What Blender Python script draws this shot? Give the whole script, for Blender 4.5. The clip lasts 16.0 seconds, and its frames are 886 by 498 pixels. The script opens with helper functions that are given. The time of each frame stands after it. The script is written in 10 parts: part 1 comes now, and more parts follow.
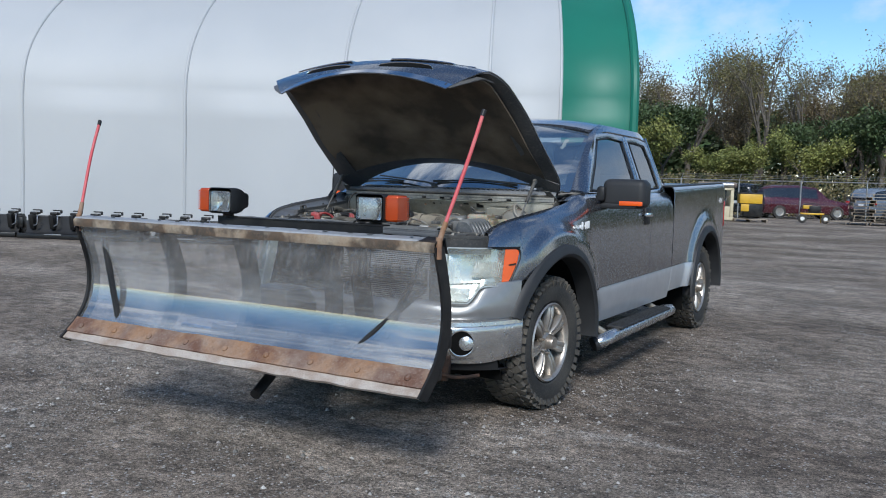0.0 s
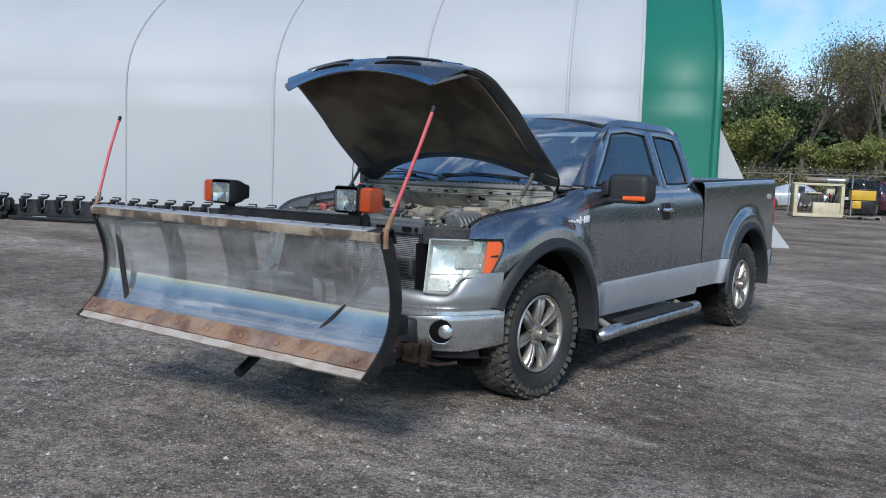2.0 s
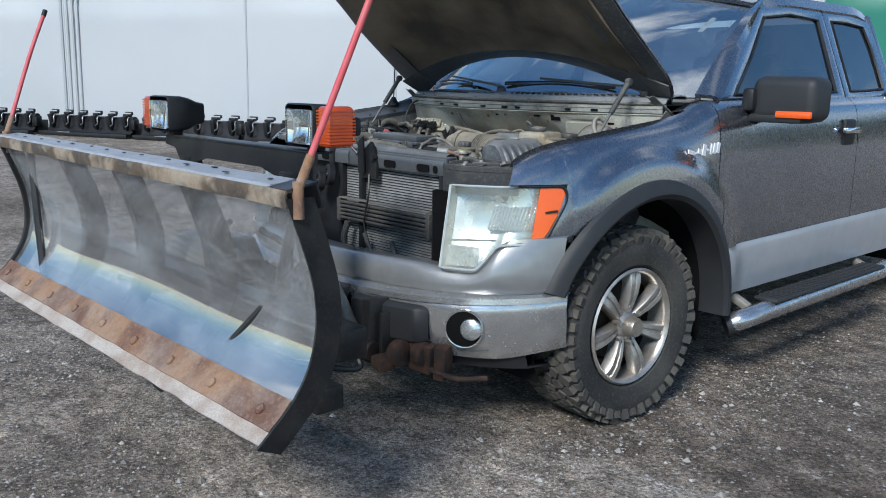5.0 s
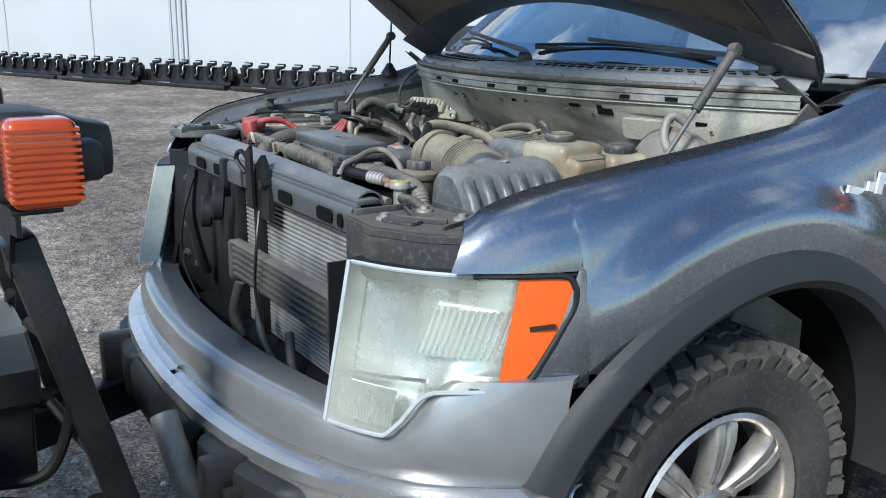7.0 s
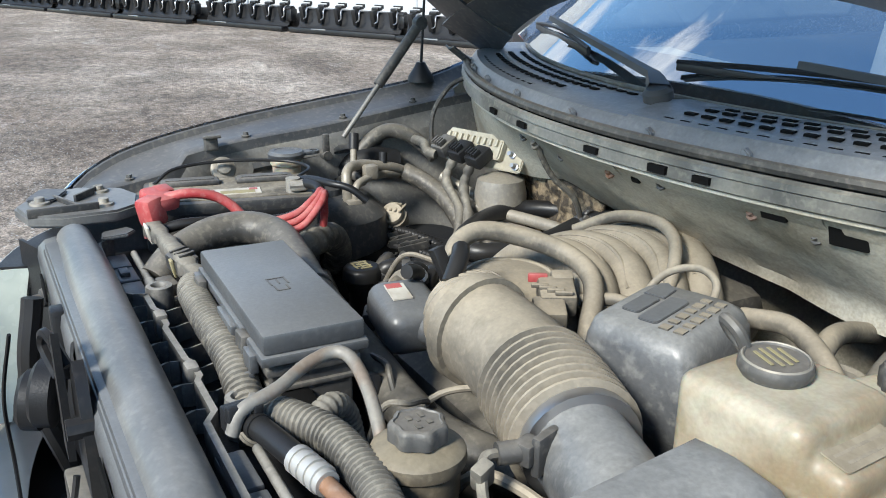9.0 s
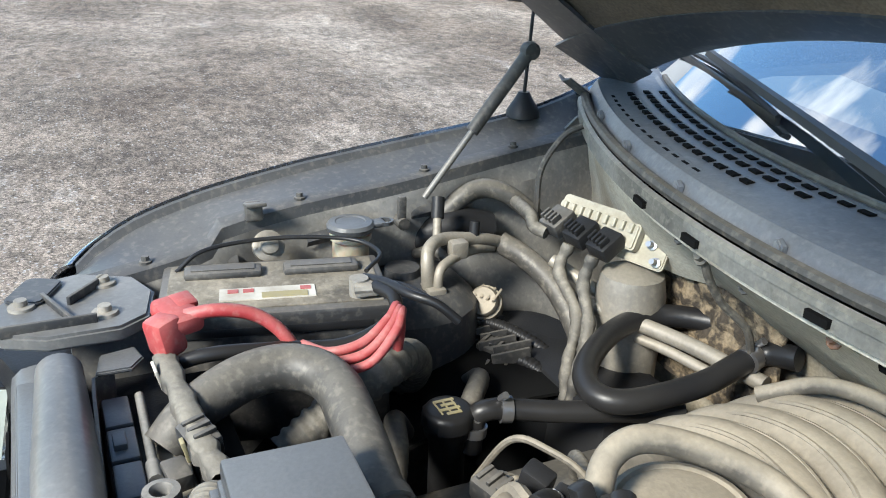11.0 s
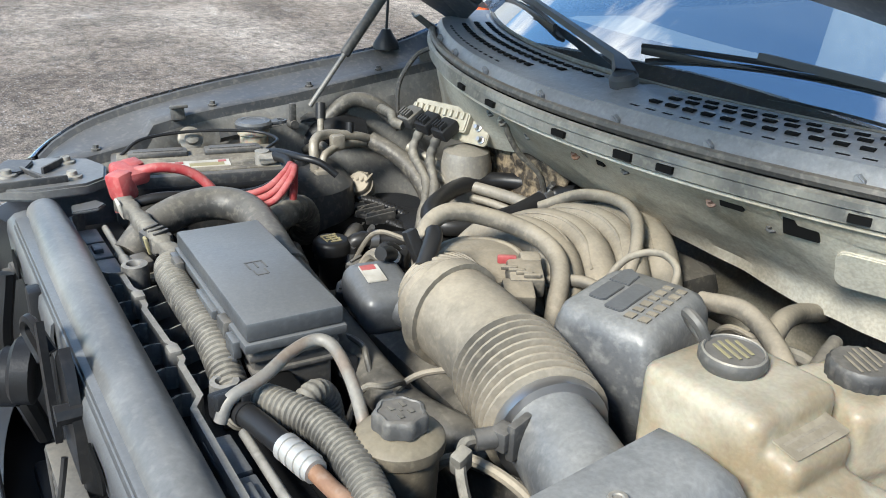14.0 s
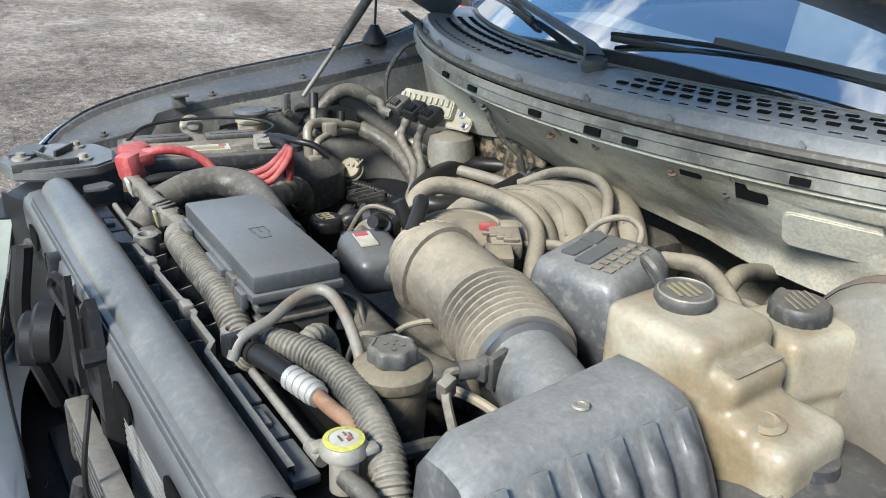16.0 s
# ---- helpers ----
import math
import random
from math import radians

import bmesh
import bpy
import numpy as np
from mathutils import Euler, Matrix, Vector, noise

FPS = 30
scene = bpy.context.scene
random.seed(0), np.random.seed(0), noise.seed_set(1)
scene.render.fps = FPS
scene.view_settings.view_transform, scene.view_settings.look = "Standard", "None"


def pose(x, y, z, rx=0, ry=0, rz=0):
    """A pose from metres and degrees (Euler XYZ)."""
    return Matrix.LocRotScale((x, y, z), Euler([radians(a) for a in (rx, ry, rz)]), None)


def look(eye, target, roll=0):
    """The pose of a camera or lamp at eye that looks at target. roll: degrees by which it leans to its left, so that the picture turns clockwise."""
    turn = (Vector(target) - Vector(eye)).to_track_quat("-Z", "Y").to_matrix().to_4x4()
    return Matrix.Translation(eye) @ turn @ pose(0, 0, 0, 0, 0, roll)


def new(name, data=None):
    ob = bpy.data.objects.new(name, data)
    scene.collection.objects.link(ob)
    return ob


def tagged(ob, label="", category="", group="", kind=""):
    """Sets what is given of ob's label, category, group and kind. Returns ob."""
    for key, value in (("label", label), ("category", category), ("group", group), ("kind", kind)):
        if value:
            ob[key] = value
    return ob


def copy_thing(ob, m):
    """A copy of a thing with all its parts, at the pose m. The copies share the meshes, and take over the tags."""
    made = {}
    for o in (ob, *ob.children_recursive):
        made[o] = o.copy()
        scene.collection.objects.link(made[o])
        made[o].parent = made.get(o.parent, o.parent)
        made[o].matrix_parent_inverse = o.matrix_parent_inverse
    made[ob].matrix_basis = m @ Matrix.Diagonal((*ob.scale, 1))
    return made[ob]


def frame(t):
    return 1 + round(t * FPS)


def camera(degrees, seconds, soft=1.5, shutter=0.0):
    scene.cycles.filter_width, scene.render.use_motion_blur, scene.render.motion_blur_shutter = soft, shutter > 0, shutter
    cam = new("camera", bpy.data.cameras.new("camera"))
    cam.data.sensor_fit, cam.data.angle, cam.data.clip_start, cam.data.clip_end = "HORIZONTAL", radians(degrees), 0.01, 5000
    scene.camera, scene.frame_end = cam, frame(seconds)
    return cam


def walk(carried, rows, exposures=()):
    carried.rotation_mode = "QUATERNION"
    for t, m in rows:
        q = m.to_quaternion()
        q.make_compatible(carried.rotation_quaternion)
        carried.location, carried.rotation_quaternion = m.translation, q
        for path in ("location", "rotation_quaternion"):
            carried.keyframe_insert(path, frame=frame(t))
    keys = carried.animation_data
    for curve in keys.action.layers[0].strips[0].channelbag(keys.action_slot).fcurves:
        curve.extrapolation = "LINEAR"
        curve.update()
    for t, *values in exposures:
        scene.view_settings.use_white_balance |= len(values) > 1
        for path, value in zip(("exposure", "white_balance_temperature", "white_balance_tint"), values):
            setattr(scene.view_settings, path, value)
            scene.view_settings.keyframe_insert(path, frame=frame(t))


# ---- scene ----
cam = camera(54.0, 16.0, soft=1.0)
PATH = [
    (0, (2.89, -4.76, 1.309), (1.909, -3.024, 1.158), 1.7),
    (0.5, (3.123, -4.654, 1.315), (2.072, -2.96, 1.157), 2.1),
    (1, (3.31, -4.515, 1.323), (2.196, -2.862, 1.16), 2.4),
    (1.5, (3.504, -4.519, 1.335), (2.343, -2.9, 1.169), 2.3),
    (2, (3.561, -4.517, 1.334), (2.37, -2.92, 1.159), 2.1),
    (2.5, (3.565, -4.492, 1.335), (2.347, -2.918, 1.138), 1.8),
    (3, (3.459, -4.315, 1.302), (2.213, -2.767, 1.075), 1.4),
    (3.2, (3.368, -4.191, 1.3), (2.111, -2.654, 1.056), 1.4),
    (5.3, (2.801, -2.55, 1.346), (1.33, -1.256, 0.945), 0.8),
    (5.5, (2.741, -2.382, 1.369), (1.253, -1.112, 0.956), 0.7),
    (6, (2.518, -2.021, 1.355), (0.982, -0.819, 0.91), 0.9),
    (6.5, (2.241, -1.7, 1.38), (0.662, -0.569, 0.904), 0.9),
    (7, (1.975, -1.387, 1.384), (0.365, -0.312, 0.879), 0.8),
    (7.5, (1.698, -1.184, 1.401), (0.072, -0.15, 0.867), 0.8),
    (8, (1.403, -1.023, 1.433), (-0.235, -0.023, 0.87), 0.9),
    (8.5, (1.181, -0.833, 1.458), (-0.459, 0.14, 0.855), 1.1),
    (9, (0.963, -0.686, 1.483), (-0.692, 0.229, 0.832), 0.6),
    (9.5, (0.684, -0.615, 1.526), (-0.976, 0.258, 0.83), 0.9),
    (9.7, (0.58, -0.598, 1.54), (-1.083, 0.255, 0.827), 0.9),
    (11.8, (0.502, -0.53, 1.574), (-1.169, 0.252, 0.803), 2.4),
    (12, (0.56, -0.54, 1.572), (-1.107, 0.25, 0.799), 2.4),
    (12.5, (0.686, -0.567, 1.573), (-0.958, 0.257, 0.787), 2.5),
    (13, (0.768, -0.601, 1.565), (-0.849, 0.275, 0.778), 2.3),
    (13.5, (0.858, -0.663, 1.551), (-0.727, 0.277, 0.775), 2.1),
    (14, (0.965, -0.718, 1.541), (-0.597, 0.27, 0.776), 2.1),
    (14.5, (1.057, -0.775, 1.529), (-0.501, 0.229, 0.777), 1.9),
    (15, (1.087, -0.792, 1.53), (-0.471, 0.213, 0.779), 1.8),
    (15.5, (1.082, -0.79, 1.534), (-0.476, 0.216, 0.784), 1.8),
    (16, (1.072, -0.782, 1.531), (-0.48, 0.233, 0.781), 2.0),
]
walk(cam, [(t, look(eye, target, roll)) for t, eye, target, roll in PATH], [(0, 0.10, 6150, 8), (3, 0.12, 6150, 8), (5.5, 0.45, 6100, 6), (7.5, 0.85, 6250, 6), (9, 1.22, 6550, 6), (12, 1.44, 6600, 6), (14, 1.36, 6600, 6), (16, 1.27, 6600, 6)])

# ---- world and light ----
SUN_ELEVATION, SUN_AZIMUTH = 37.0, 156.0   # degrees; azimuth clockwise from +y
world = bpy.data.worlds.new("sky")
scene.world = world
world.use_nodes = True
wn = world.node_tree
wn.nodes.clear()


def wnode(kind, **values):
    n = wn.nodes.new(kind)
    for k, v in values.items():
        n.inputs[k].default_value = v
    return n


w_out, w_bg = wn.nodes.new("ShaderNodeOutputWorld"), wn.nodes.new("ShaderNodeBackground")
sky = wn.nodes.new("ShaderNodeTexSky")
sky.sky_type, sky.sun_disc = "NISHITA", False
sky.sun_elevation, sky.sun_rotation = radians(SUN_ELEVATION), radians(SUN_AZIMUTH)
sky.air_density, sky.dust_density, sky.ozone_density = 0.95, 0.0, 2.0
coord, stretch = wn.nodes.new("ShaderNodeTexCoord"), wn.nodes.new("ShaderNodeMapping")
stretch.inputs["Scale"].default_value = (1.0, 1.0, 1.9)
stretch.inputs["Location"].default_value = (1.7, 0.9, 0.15)
clouds = wnode("ShaderNodeTexNoise", Scale=2.6, Detail=7.0, Roughness=0.55, Distortion=0.25)
cover = wn.nodes.new("ShaderNodeValToRGB")
cover.color_ramp.elements[0].position, cover.color_ramp.elements[1].position = 0.51, 0.65
cover.color_ramp.elements[0].color = (0.03, 0.03, 0.03, 1)
mixer = wn.nodes.new("ShaderNodeMix")
mixer.data_type = "RGBA"
mixer.inputs[7].default_value = (6.9, 7.1, 7.5, 1)
wn.links.new(coord.outputs["Generated"], stretch.inputs["Vector"])
wn.links.new(stretch.outputs["Vector"], clouds.inputs["Vector"])
wn.links.new(clouds.outputs["Fac"], cover.inputs["Fac"])
wn.links.new(cover.outputs["Color"], mixer.inputs[0])
deeper = wnode("ShaderNodeHueSaturation", Saturation=1.25, Value=1.14)
wn.links.new(sky.outputs["Color"], deeper.inputs["Color"])
wn.links.new(deeper.outputs["Color"], mixer.inputs[6])
wn.links.new(mixer.outputs[2], w_bg.inputs["Color"])
w_bg.inputs["Strength"].default_value = 0.118
wn.links.new(w_bg.outputs[0], w_out.inputs["Surface"])

sun_data = bpy.data.lights.new("sun", "SUN")
sun_data.energy, sun_data.angle, sun_data.color = 3.4, radians(14.0), (1.0, 0.965, 0.91)
sun = new("sun", sun_data)
_a, _e = radians(SUN_AZIMUTH), radians(SUN_ELEVATION)
sun.matrix_world = look((math.sin(_a) * math.cos(_e) * 50, math.cos(_a) * math.cos(_e) * 50, math.sin(_e) * 50), (0, 0, 0))


# ---- materials ----
def material(name, base, rough=0.5, metal=0.0, second=None, scale=8.0, amount=0.5, bump=0.0, bump_scale=60.0,
             coat=0.0, dust=None, dust_amount=0.0, dust_scale=5.0, detail=6.0, spread=0.12, vary=0.0, specular=0.4, per="object", grit=0.0, settle=0.12, grime=0.38):
    """A painted, moulded or weathered surface: base colour mottled with a second, dust on top, fine relief."""
    m = bpy.data.materials.new(name)
    m.use_nodes = True
    nt = m.node_tree
    p = nt.nodes["Principled BSDF"]
    p.inputs["Roughness"].default_value, p.inputs["Metallic"].default_value = rough, metal
    p.inputs["Coat Weight"].default_value, p.inputs["Coat Roughness"].default_value = coat, 0.04
    p.inputs["Specular IOR Level"].default_value = specular
    tc = nt.nodes.new("ShaderNodeTexCoord")

    def noisy(s, d, lo, hi):
        n, r = nt.nodes.new("ShaderNodeTexNoise"), nt.nodes.new("ShaderNodeValToRGB")
        n.inputs["Scale"].default_value, n.inputs["Detail"].default_value = s, d
        r.color_ramp.elements[0].position, r.color_ramp.elements[1].position = lo, hi
        nt.links.new(tc.outputs["Object"], n.inputs["Vector"])
        nt.links.new(n.outputs["Fac"], r.inputs["Fac"])
        return n, r

    def mixed(fac, a, b, gain):
        mx = nt.nodes.new("ShaderNodeMix")
        mx.data_type = "RGBA"
        g = nt.nodes.new("ShaderNodeMath")
        g.operation = "MULTIPLY"
        g.inputs[1].default_value = gain
        nt.links.new(fac, g.inputs[0])
        nt.links.new(g.outputs[0], mx.inputs[0])
        for socket, v in ((mx.inputs[6], a), (mx.inputs[7], b)):
            if isinstance(v, tuple):
                socket.default_value = (*v, 1)
            else:
                nt.links.new(v, socket)
        return mx.outputs[2]

    second = second or tuple(c * 0.75 for c in base)
    _, r1 = noisy(scale, detail, 0.5 - spread, 0.5 + spread)
    colour = mixed(r1.outputs["Color"], base, second, amount)
    if dust:
        _, r2 = noisy(dust_scale, 5.0, 0.40, 0.66)
        colour = mixed(r2.outputs["Color"], colour, dust, dust_amount)
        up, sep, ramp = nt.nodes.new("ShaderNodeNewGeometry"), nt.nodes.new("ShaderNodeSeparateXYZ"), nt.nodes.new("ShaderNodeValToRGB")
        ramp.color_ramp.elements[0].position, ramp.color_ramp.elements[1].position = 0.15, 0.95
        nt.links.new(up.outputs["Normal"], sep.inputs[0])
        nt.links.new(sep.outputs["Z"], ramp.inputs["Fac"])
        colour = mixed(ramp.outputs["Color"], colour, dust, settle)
    if dust:
        n6, r6 = noisy(44.0, 9.0, 0.50, 0.66)
        n6.inputs["Roughness"].default_value = 0.68
        colour = mixed(r6.outputs["Color"], colour, tuple(c * 0.45 for c in base), grime * 0.7)
        n7, r7 = noisy(90.0, 8.0, 0.52, 0.68)
        colour = mixed(r7.outputs["Color"], colour, dust, grime * 0.7)
    if dust or grit:
        _, r5 = noisy(210.0, 6.0, 0.38, 0.62)
        speck = nt.nodes.new("ShaderNodeMix")
        speck.data_type, speck.blend_type = "RGBA", "MULTIPLY"
        speck.inputs[0].default_value = grit or 0.11
        lift = nt.nodes.new("ShaderNodeMapRange")
        lift.inputs["To Min"].default_value, lift.inputs["To Max"].default_value = 0.55, 1.4
        nt.links.new(r5.outputs["Color"], lift.inputs["Value"])
        nt.links.new(colour, speck.inputs[6])
        nt.links.new(lift.outputs[0], speck.inputs[7])
        colour = speck.outputs[2]
    if vary:
        hue, info, gain = nt.nodes.new("ShaderNodeHueSaturation"), nt.nodes.new("ShaderNodeObjectInfo" if per == "object" else "ShaderNodeNewGeometry"), nt.nodes.new("ShaderNodeMapRange")
        gain.inputs["To Min"].default_value, gain.inputs["To Max"].default_value = 1 - vary, 1 + vary
        nt.links.new(info.outputs["Random" if per == "object" else "Random Per Island"], gain.inputs["Value"])
        nt.links.new(gain.outputs[0], hue.inputs["Value"])
        nt.links.new(colour, hue.inputs["Color"])
        colour = hue.outputs["Color"]
    nt.links.new(colour, p.inputs["Base Color"])
    n3, r3 = noisy(scale * 2.3, 5.0, 0.3, 0.7)
    span = nt.nodes.new("ShaderNodeMapRange")
    span.inputs["To Min"].default_value, span.inputs["To Max"].default_value = max(0.02, rough - 0.08), min(1.0, rough + 0.1)
    nt.links.new(n3.outputs["Fac"], span.inputs["Value"])
    nt.links.new(span.outputs[0], p.inputs["Roughness"])
    if bump:
        n4, _ = noisy(bump_scale, 6.0, 0, 1)
        bp = nt.nodes.new("ShaderNodeBump")
        bp.inputs["Strength"].default_value, bp.inputs["Distance"].default_value = bump, 0.008
        nt.links.new(n4.outputs["Fac"], bp.inputs["Height"])
        nt.links.new(bp.outputs[0], p.inputs["Normal"])
    return m


def clear(name, tint, ior, rough, haze=0.0, haze_colour=(0.7, 0.72, 0.74)):
    """A thin clear sheet: see-through, glossy by Fresnel, with a little scuffed haze."""
    m = bpy.data.materials.new(name)
    m.use_nodes = True
    nt = m.node_tree
    nt.nodes.clear()
    out, tr, gl, fr, mx = [nt.nodes.new("ShaderNode" + k) for k in ("OutputMaterial", "BsdfTransparent", "BsdfGlossy", "Fresnel", "MixShader")]
    tr.inputs["Color"].default_value = (*tint, 1)
    gl.inputs["Roughness"].default_value = rough
    gl.inputs["Color"].default_value = (1, 1, 1, 1)
    fr.inputs["IOR"].default_value = ior
    nt.links.new(fr.outputs[0], mx.inputs[0])
    nt.links.new(tr.outputs[0], mx.inputs[1])
    nt.links.new(gl.outputs[0], mx.inputs[2])
    last = mx
    if haze:
        df, mh, tc, n, r, g = [nt.nodes.new("ShaderNode" + k) for k in ("BsdfDiffuse", "MixShader", "TexCoord", "TexNoise", "ValToRGB", "Math")]
        df.inputs["Color"].default_value = (*haze_colour, 1)
        mp = nt.nodes.new("ShaderNodeMapping")
        mp.inputs["Scale"].default_value = (1.0, 1.0, 1.8)
        n.inputs["Scale"].default_value, n.inputs["Detail"].default_value = 3.5, 8.0
        r.color_ramp.elements[0].position, r.color_ramp.elements[1].position = 0.35, 0.75
        r.color_ramp.elements[0].color = (0.25, 0.25, 0.25, 1)
        g.operation, g.inputs[1].default_value = "MULTIPLY", haze
        nt.links.new(tc.outputs["Object"], mp.inputs[0])
        nt.links.new(mp.outputs[0], n.inputs["Vector"])
        nt.links.new(n.outputs["Fac"], r.inputs["Fac"])
        nt.links.new(r.outputs["Color"], g.inputs[0])
        nt.links.new(g.outputs[0], mh.inputs[0])
        nt.links.new(mx.outputs[0], mh.inputs[1])
        nt.links.new(df.outputs[0], mh.inputs[2])
        last = mh
    nt.links.new(last.outputs[0], out.inputs["Surface"])
    return m


DUST = (0.33, 0.295, 0.24)
PAINT = material("grey_blue_metallic_paint", (0.158, 0.171, 0.198), 0.25, 0.88, (0.141, 0.153, 0.178), 40, 0.5, coat=1.0)
PAINT.node_tree.nodes["Principled BSDF"].inputs["Coat IOR"].default_value = 2.0
PAINT.node_tree.nodes["Principled BSDF"].inputs["Coat Roughness"].default_value = 0.15
SILVER = material("silver_metallic_paint", (0.52, 0.54, 0.57), 0.34, 0.45, (0.46, 0.48, 0.51), 12, 0.6, coat=0.8)
GUNMETAL = material("gunmetal_bumper_paint", (0.56, 0.56, 0.56), 0.24, 0.85, (0.46, 0.46, 0.46), 9, 0.6, coat=0.2, grit=0.02)
INNER = material("dusty_inner_body_paint", (0.034, 0.038, 0.045), 0.40, 0.0, (0.054, 0.057, 0.062), 4, 0.6, dust=DUST, dust_amount=0.08, dust_scale=4, settle=0.10, grime=0.25)
TANPIPE = material("tan_dust_on_pipe", (0.24, 0.220, 0.185), 0.5, 0.25, (0.12, 0.108, 0.09), 12, 0.8, dust=(0.38, 0.345, 0.285), dust_amount=0.4, dust_scale=9, settle=0.4)
FIREWALL = material("dust_coated_firewall_metal", (0.39, 0.375, 0.32), 0.55, 0.1, (0.20, 0.172, 0.125), 4, 0.9, bump=0.35, bump_scale=26, dust=(0.46, 0.41, 0.32), dust_amount=0.5, dust_scale=3.5, settle=0.35, spread=0.07, grit=0.28)
BLACK = material("black_moulded_plastic", (0.012, 0.0125, 0.014), 0.45, 0.0, (0.022, 0.022, 0.023), 9, 0.6, bump=0.08, bump_scale=300, specular=0.28)
FLARE = material("black_grained_flare_plastic", (0.020, 0.021, 0.023), 0.55, 0.0, (0.030, 0.030, 0.032), 6, 0.5, bump=0.1, bump_scale=400)
DUSTY = material("dusty_grey_plastic", (0.028, 0.029, 0.031), 0.48, 0.0, (0.050, 0.049, 0.047), 6, 0.6, bump=0.06, bump_scale=150, dust=(0.33, 0.30, 0.255), dust_amount=0.10, dust_scale=6, settle=0.24, grime=0.2)
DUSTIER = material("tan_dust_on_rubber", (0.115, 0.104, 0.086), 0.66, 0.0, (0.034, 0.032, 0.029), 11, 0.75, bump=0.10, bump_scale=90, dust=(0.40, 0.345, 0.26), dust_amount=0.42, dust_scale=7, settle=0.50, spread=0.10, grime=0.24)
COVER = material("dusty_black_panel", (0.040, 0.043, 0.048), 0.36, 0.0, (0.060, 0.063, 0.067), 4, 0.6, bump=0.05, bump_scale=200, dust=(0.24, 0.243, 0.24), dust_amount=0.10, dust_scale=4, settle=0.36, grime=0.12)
HOSE = material("dusty_rubber_hose", (0.026, 0.026, 0.026), 0.50, 0.0, (0.055, 0.052, 0.047), 5, 0.7, bump=0.06, bump_scale=90, dust=(0.30, 0.27, 0.22), dust_amount=0.14, dust_scale=6, settle=0.30)
CLEANHOSE = material("black_rubber_hose", (0.012, 0.012, 0.013), 0.38, 0.0, (0.024, 0.023, 0.022), 9, 0.6, bump=0.04, bump_scale=120, specular=0.35)
LOOM = material("taped_cable_loom", (0.035, 0.034, 0.032), 0.66, 0.0, (0.10, 0.092, 0.08), 10, 0.8, bump=0.25, bump_scale=60, dust=(0.34, 0.31, 0.25), dust_amount=0.2, dust_scale=9, settle=0.42)
ALLOY_DUSTY = material("dusty_cast_aluminium", (0.28, 0.265, 0.24), 0.55, 0.35, (0.18, 0.165, 0.14), 6, 0.8, bump=0.1, bump_scale=60, dust=(0.40, 0.36, 0.29), dust_amount=0.35, dust_scale=5, settle=0.4)
RUBBER = material("tyre_rubber", (0.018, 0.018, 0.018), 0.72, 0.0, (0.040, 0.038, 0.035), 5, 0.6, bump=0.12, bump_scale=60, dust=(0.13, 0.115, 0.095), dust_amount=0.25, dust_scale=4, settle=0.1)
LUGS = material("dusty_tread_rubber", (0.042, 0.040, 0.037), 0.85, 0.0, (0.070, 0.064, 0.055), 11, 0.8, bump=0.2, bump_scale=80, dust=(0.15, 0.13, 0.105), dust_amount=0.35, dust_scale=6)
RIM = material("machined_alloy_wheel", (0.50, 0.49, 0.47), 0.34, 0.75, (0.36, 0.32, 0.28), 9, 0.7, dust=(0.26, 0.19, 0.13), dust_amount=0.3, dust_scale=12)
# brown brake dust, blackened further for the shade between the spokes
RIMDARK = material("brake_dust_and_gap_shade", (0.030, 0.026, 0.022), 0.7, 0.2, (0.055, 0.035, 0.022), 9, 0.6)
CRIMP = material("dull_aluminium_crimp", (0.46, 0.45, 0.43), 0.4, 0.5, (0.5, 0.48, 0.44), 20, 0.7)
CHROME = material("chrome", (0.72, 0.73, 0.75), 0.10, 1.0, (0.62, 0.63, 0.65), 6, 0.5)
STEEL = material("brushed_steel", (0.42, 0.42, 0.43), 0.35, 0.9, (0.3, 0.29, 0.28), 12, 0.6)
BLACKSTEEL = material("black_painted_steel", (0.009, 0.0095, 0.011), 0.36, 0.0, (0.028, 0.027, 0.026), 7, 0.5, bump=0.06, bump_scale=60, dust=(0.16, 0.14, 0.12), dust_amount=0.05, spread=0.07, specular=0.25, settle=0.04, grime=0.08)
RUST = material("rusty_steel", (0.115, 0.048, 0.028), 0.78, 0.1, (0.27, 0.145, 0.075), 7, 0.9, bump=0.4, bump_scale=40, dust=(0.32, 0.27, 0.23), dust_amount=0.4, dust_scale=9, spread=0.08)
HITCHRUST = material("brown_scaled_rust", (0.022, 0.013, 0.010), 0.85, 0.0, (0.055, 0.027, 0.017), 16, 0.9, bump=0.4, bump_scale=50, spread=0.07)
OLDRUST = material("dark_greasy_rust", (0.014, 0.011, 0.009), 0.6, 0.1, (0.045, 0.022, 0.014), 14, 0.8, bump=0.3, bump_scale=60)
WORN = material("worn_bare_steel_edge", (0.42, 0.37, 0.33), 0.7, 0.15, (0.27, 0.20, 0.155), 8, 0.8, bump=0.3, bump_scale=40, grit=0.3)
RUSTYTOP = material("weathered_steel_channel", (0.30, 0.25, 0.19), 0.7, 0.1, (0.035, 0.028, 0.024), 8, 0.9, bump=0.3, bump_scale=40, dust=(0.22, 0.13, 0.07), dust_amount=0.35, dust_scale=11, spread=0.06)
TOPPLATE = material("galvanised_top_plate", (0.40, 0.42, 0.45), 0.5, 0.3, (0.30, 0.31, 0.33), 6, 0.7, bump=0.1, bump_scale=60, dust=(0.25, 0.2, 0.15), dust_amount=0.2, dust_scale=17)
AMBER = material("amber_lens", (0.78, 0.105, 0.008), 0.18, 0.0, (0.62, 0.07, 0.006), 5, 0.5, coat=0.6)
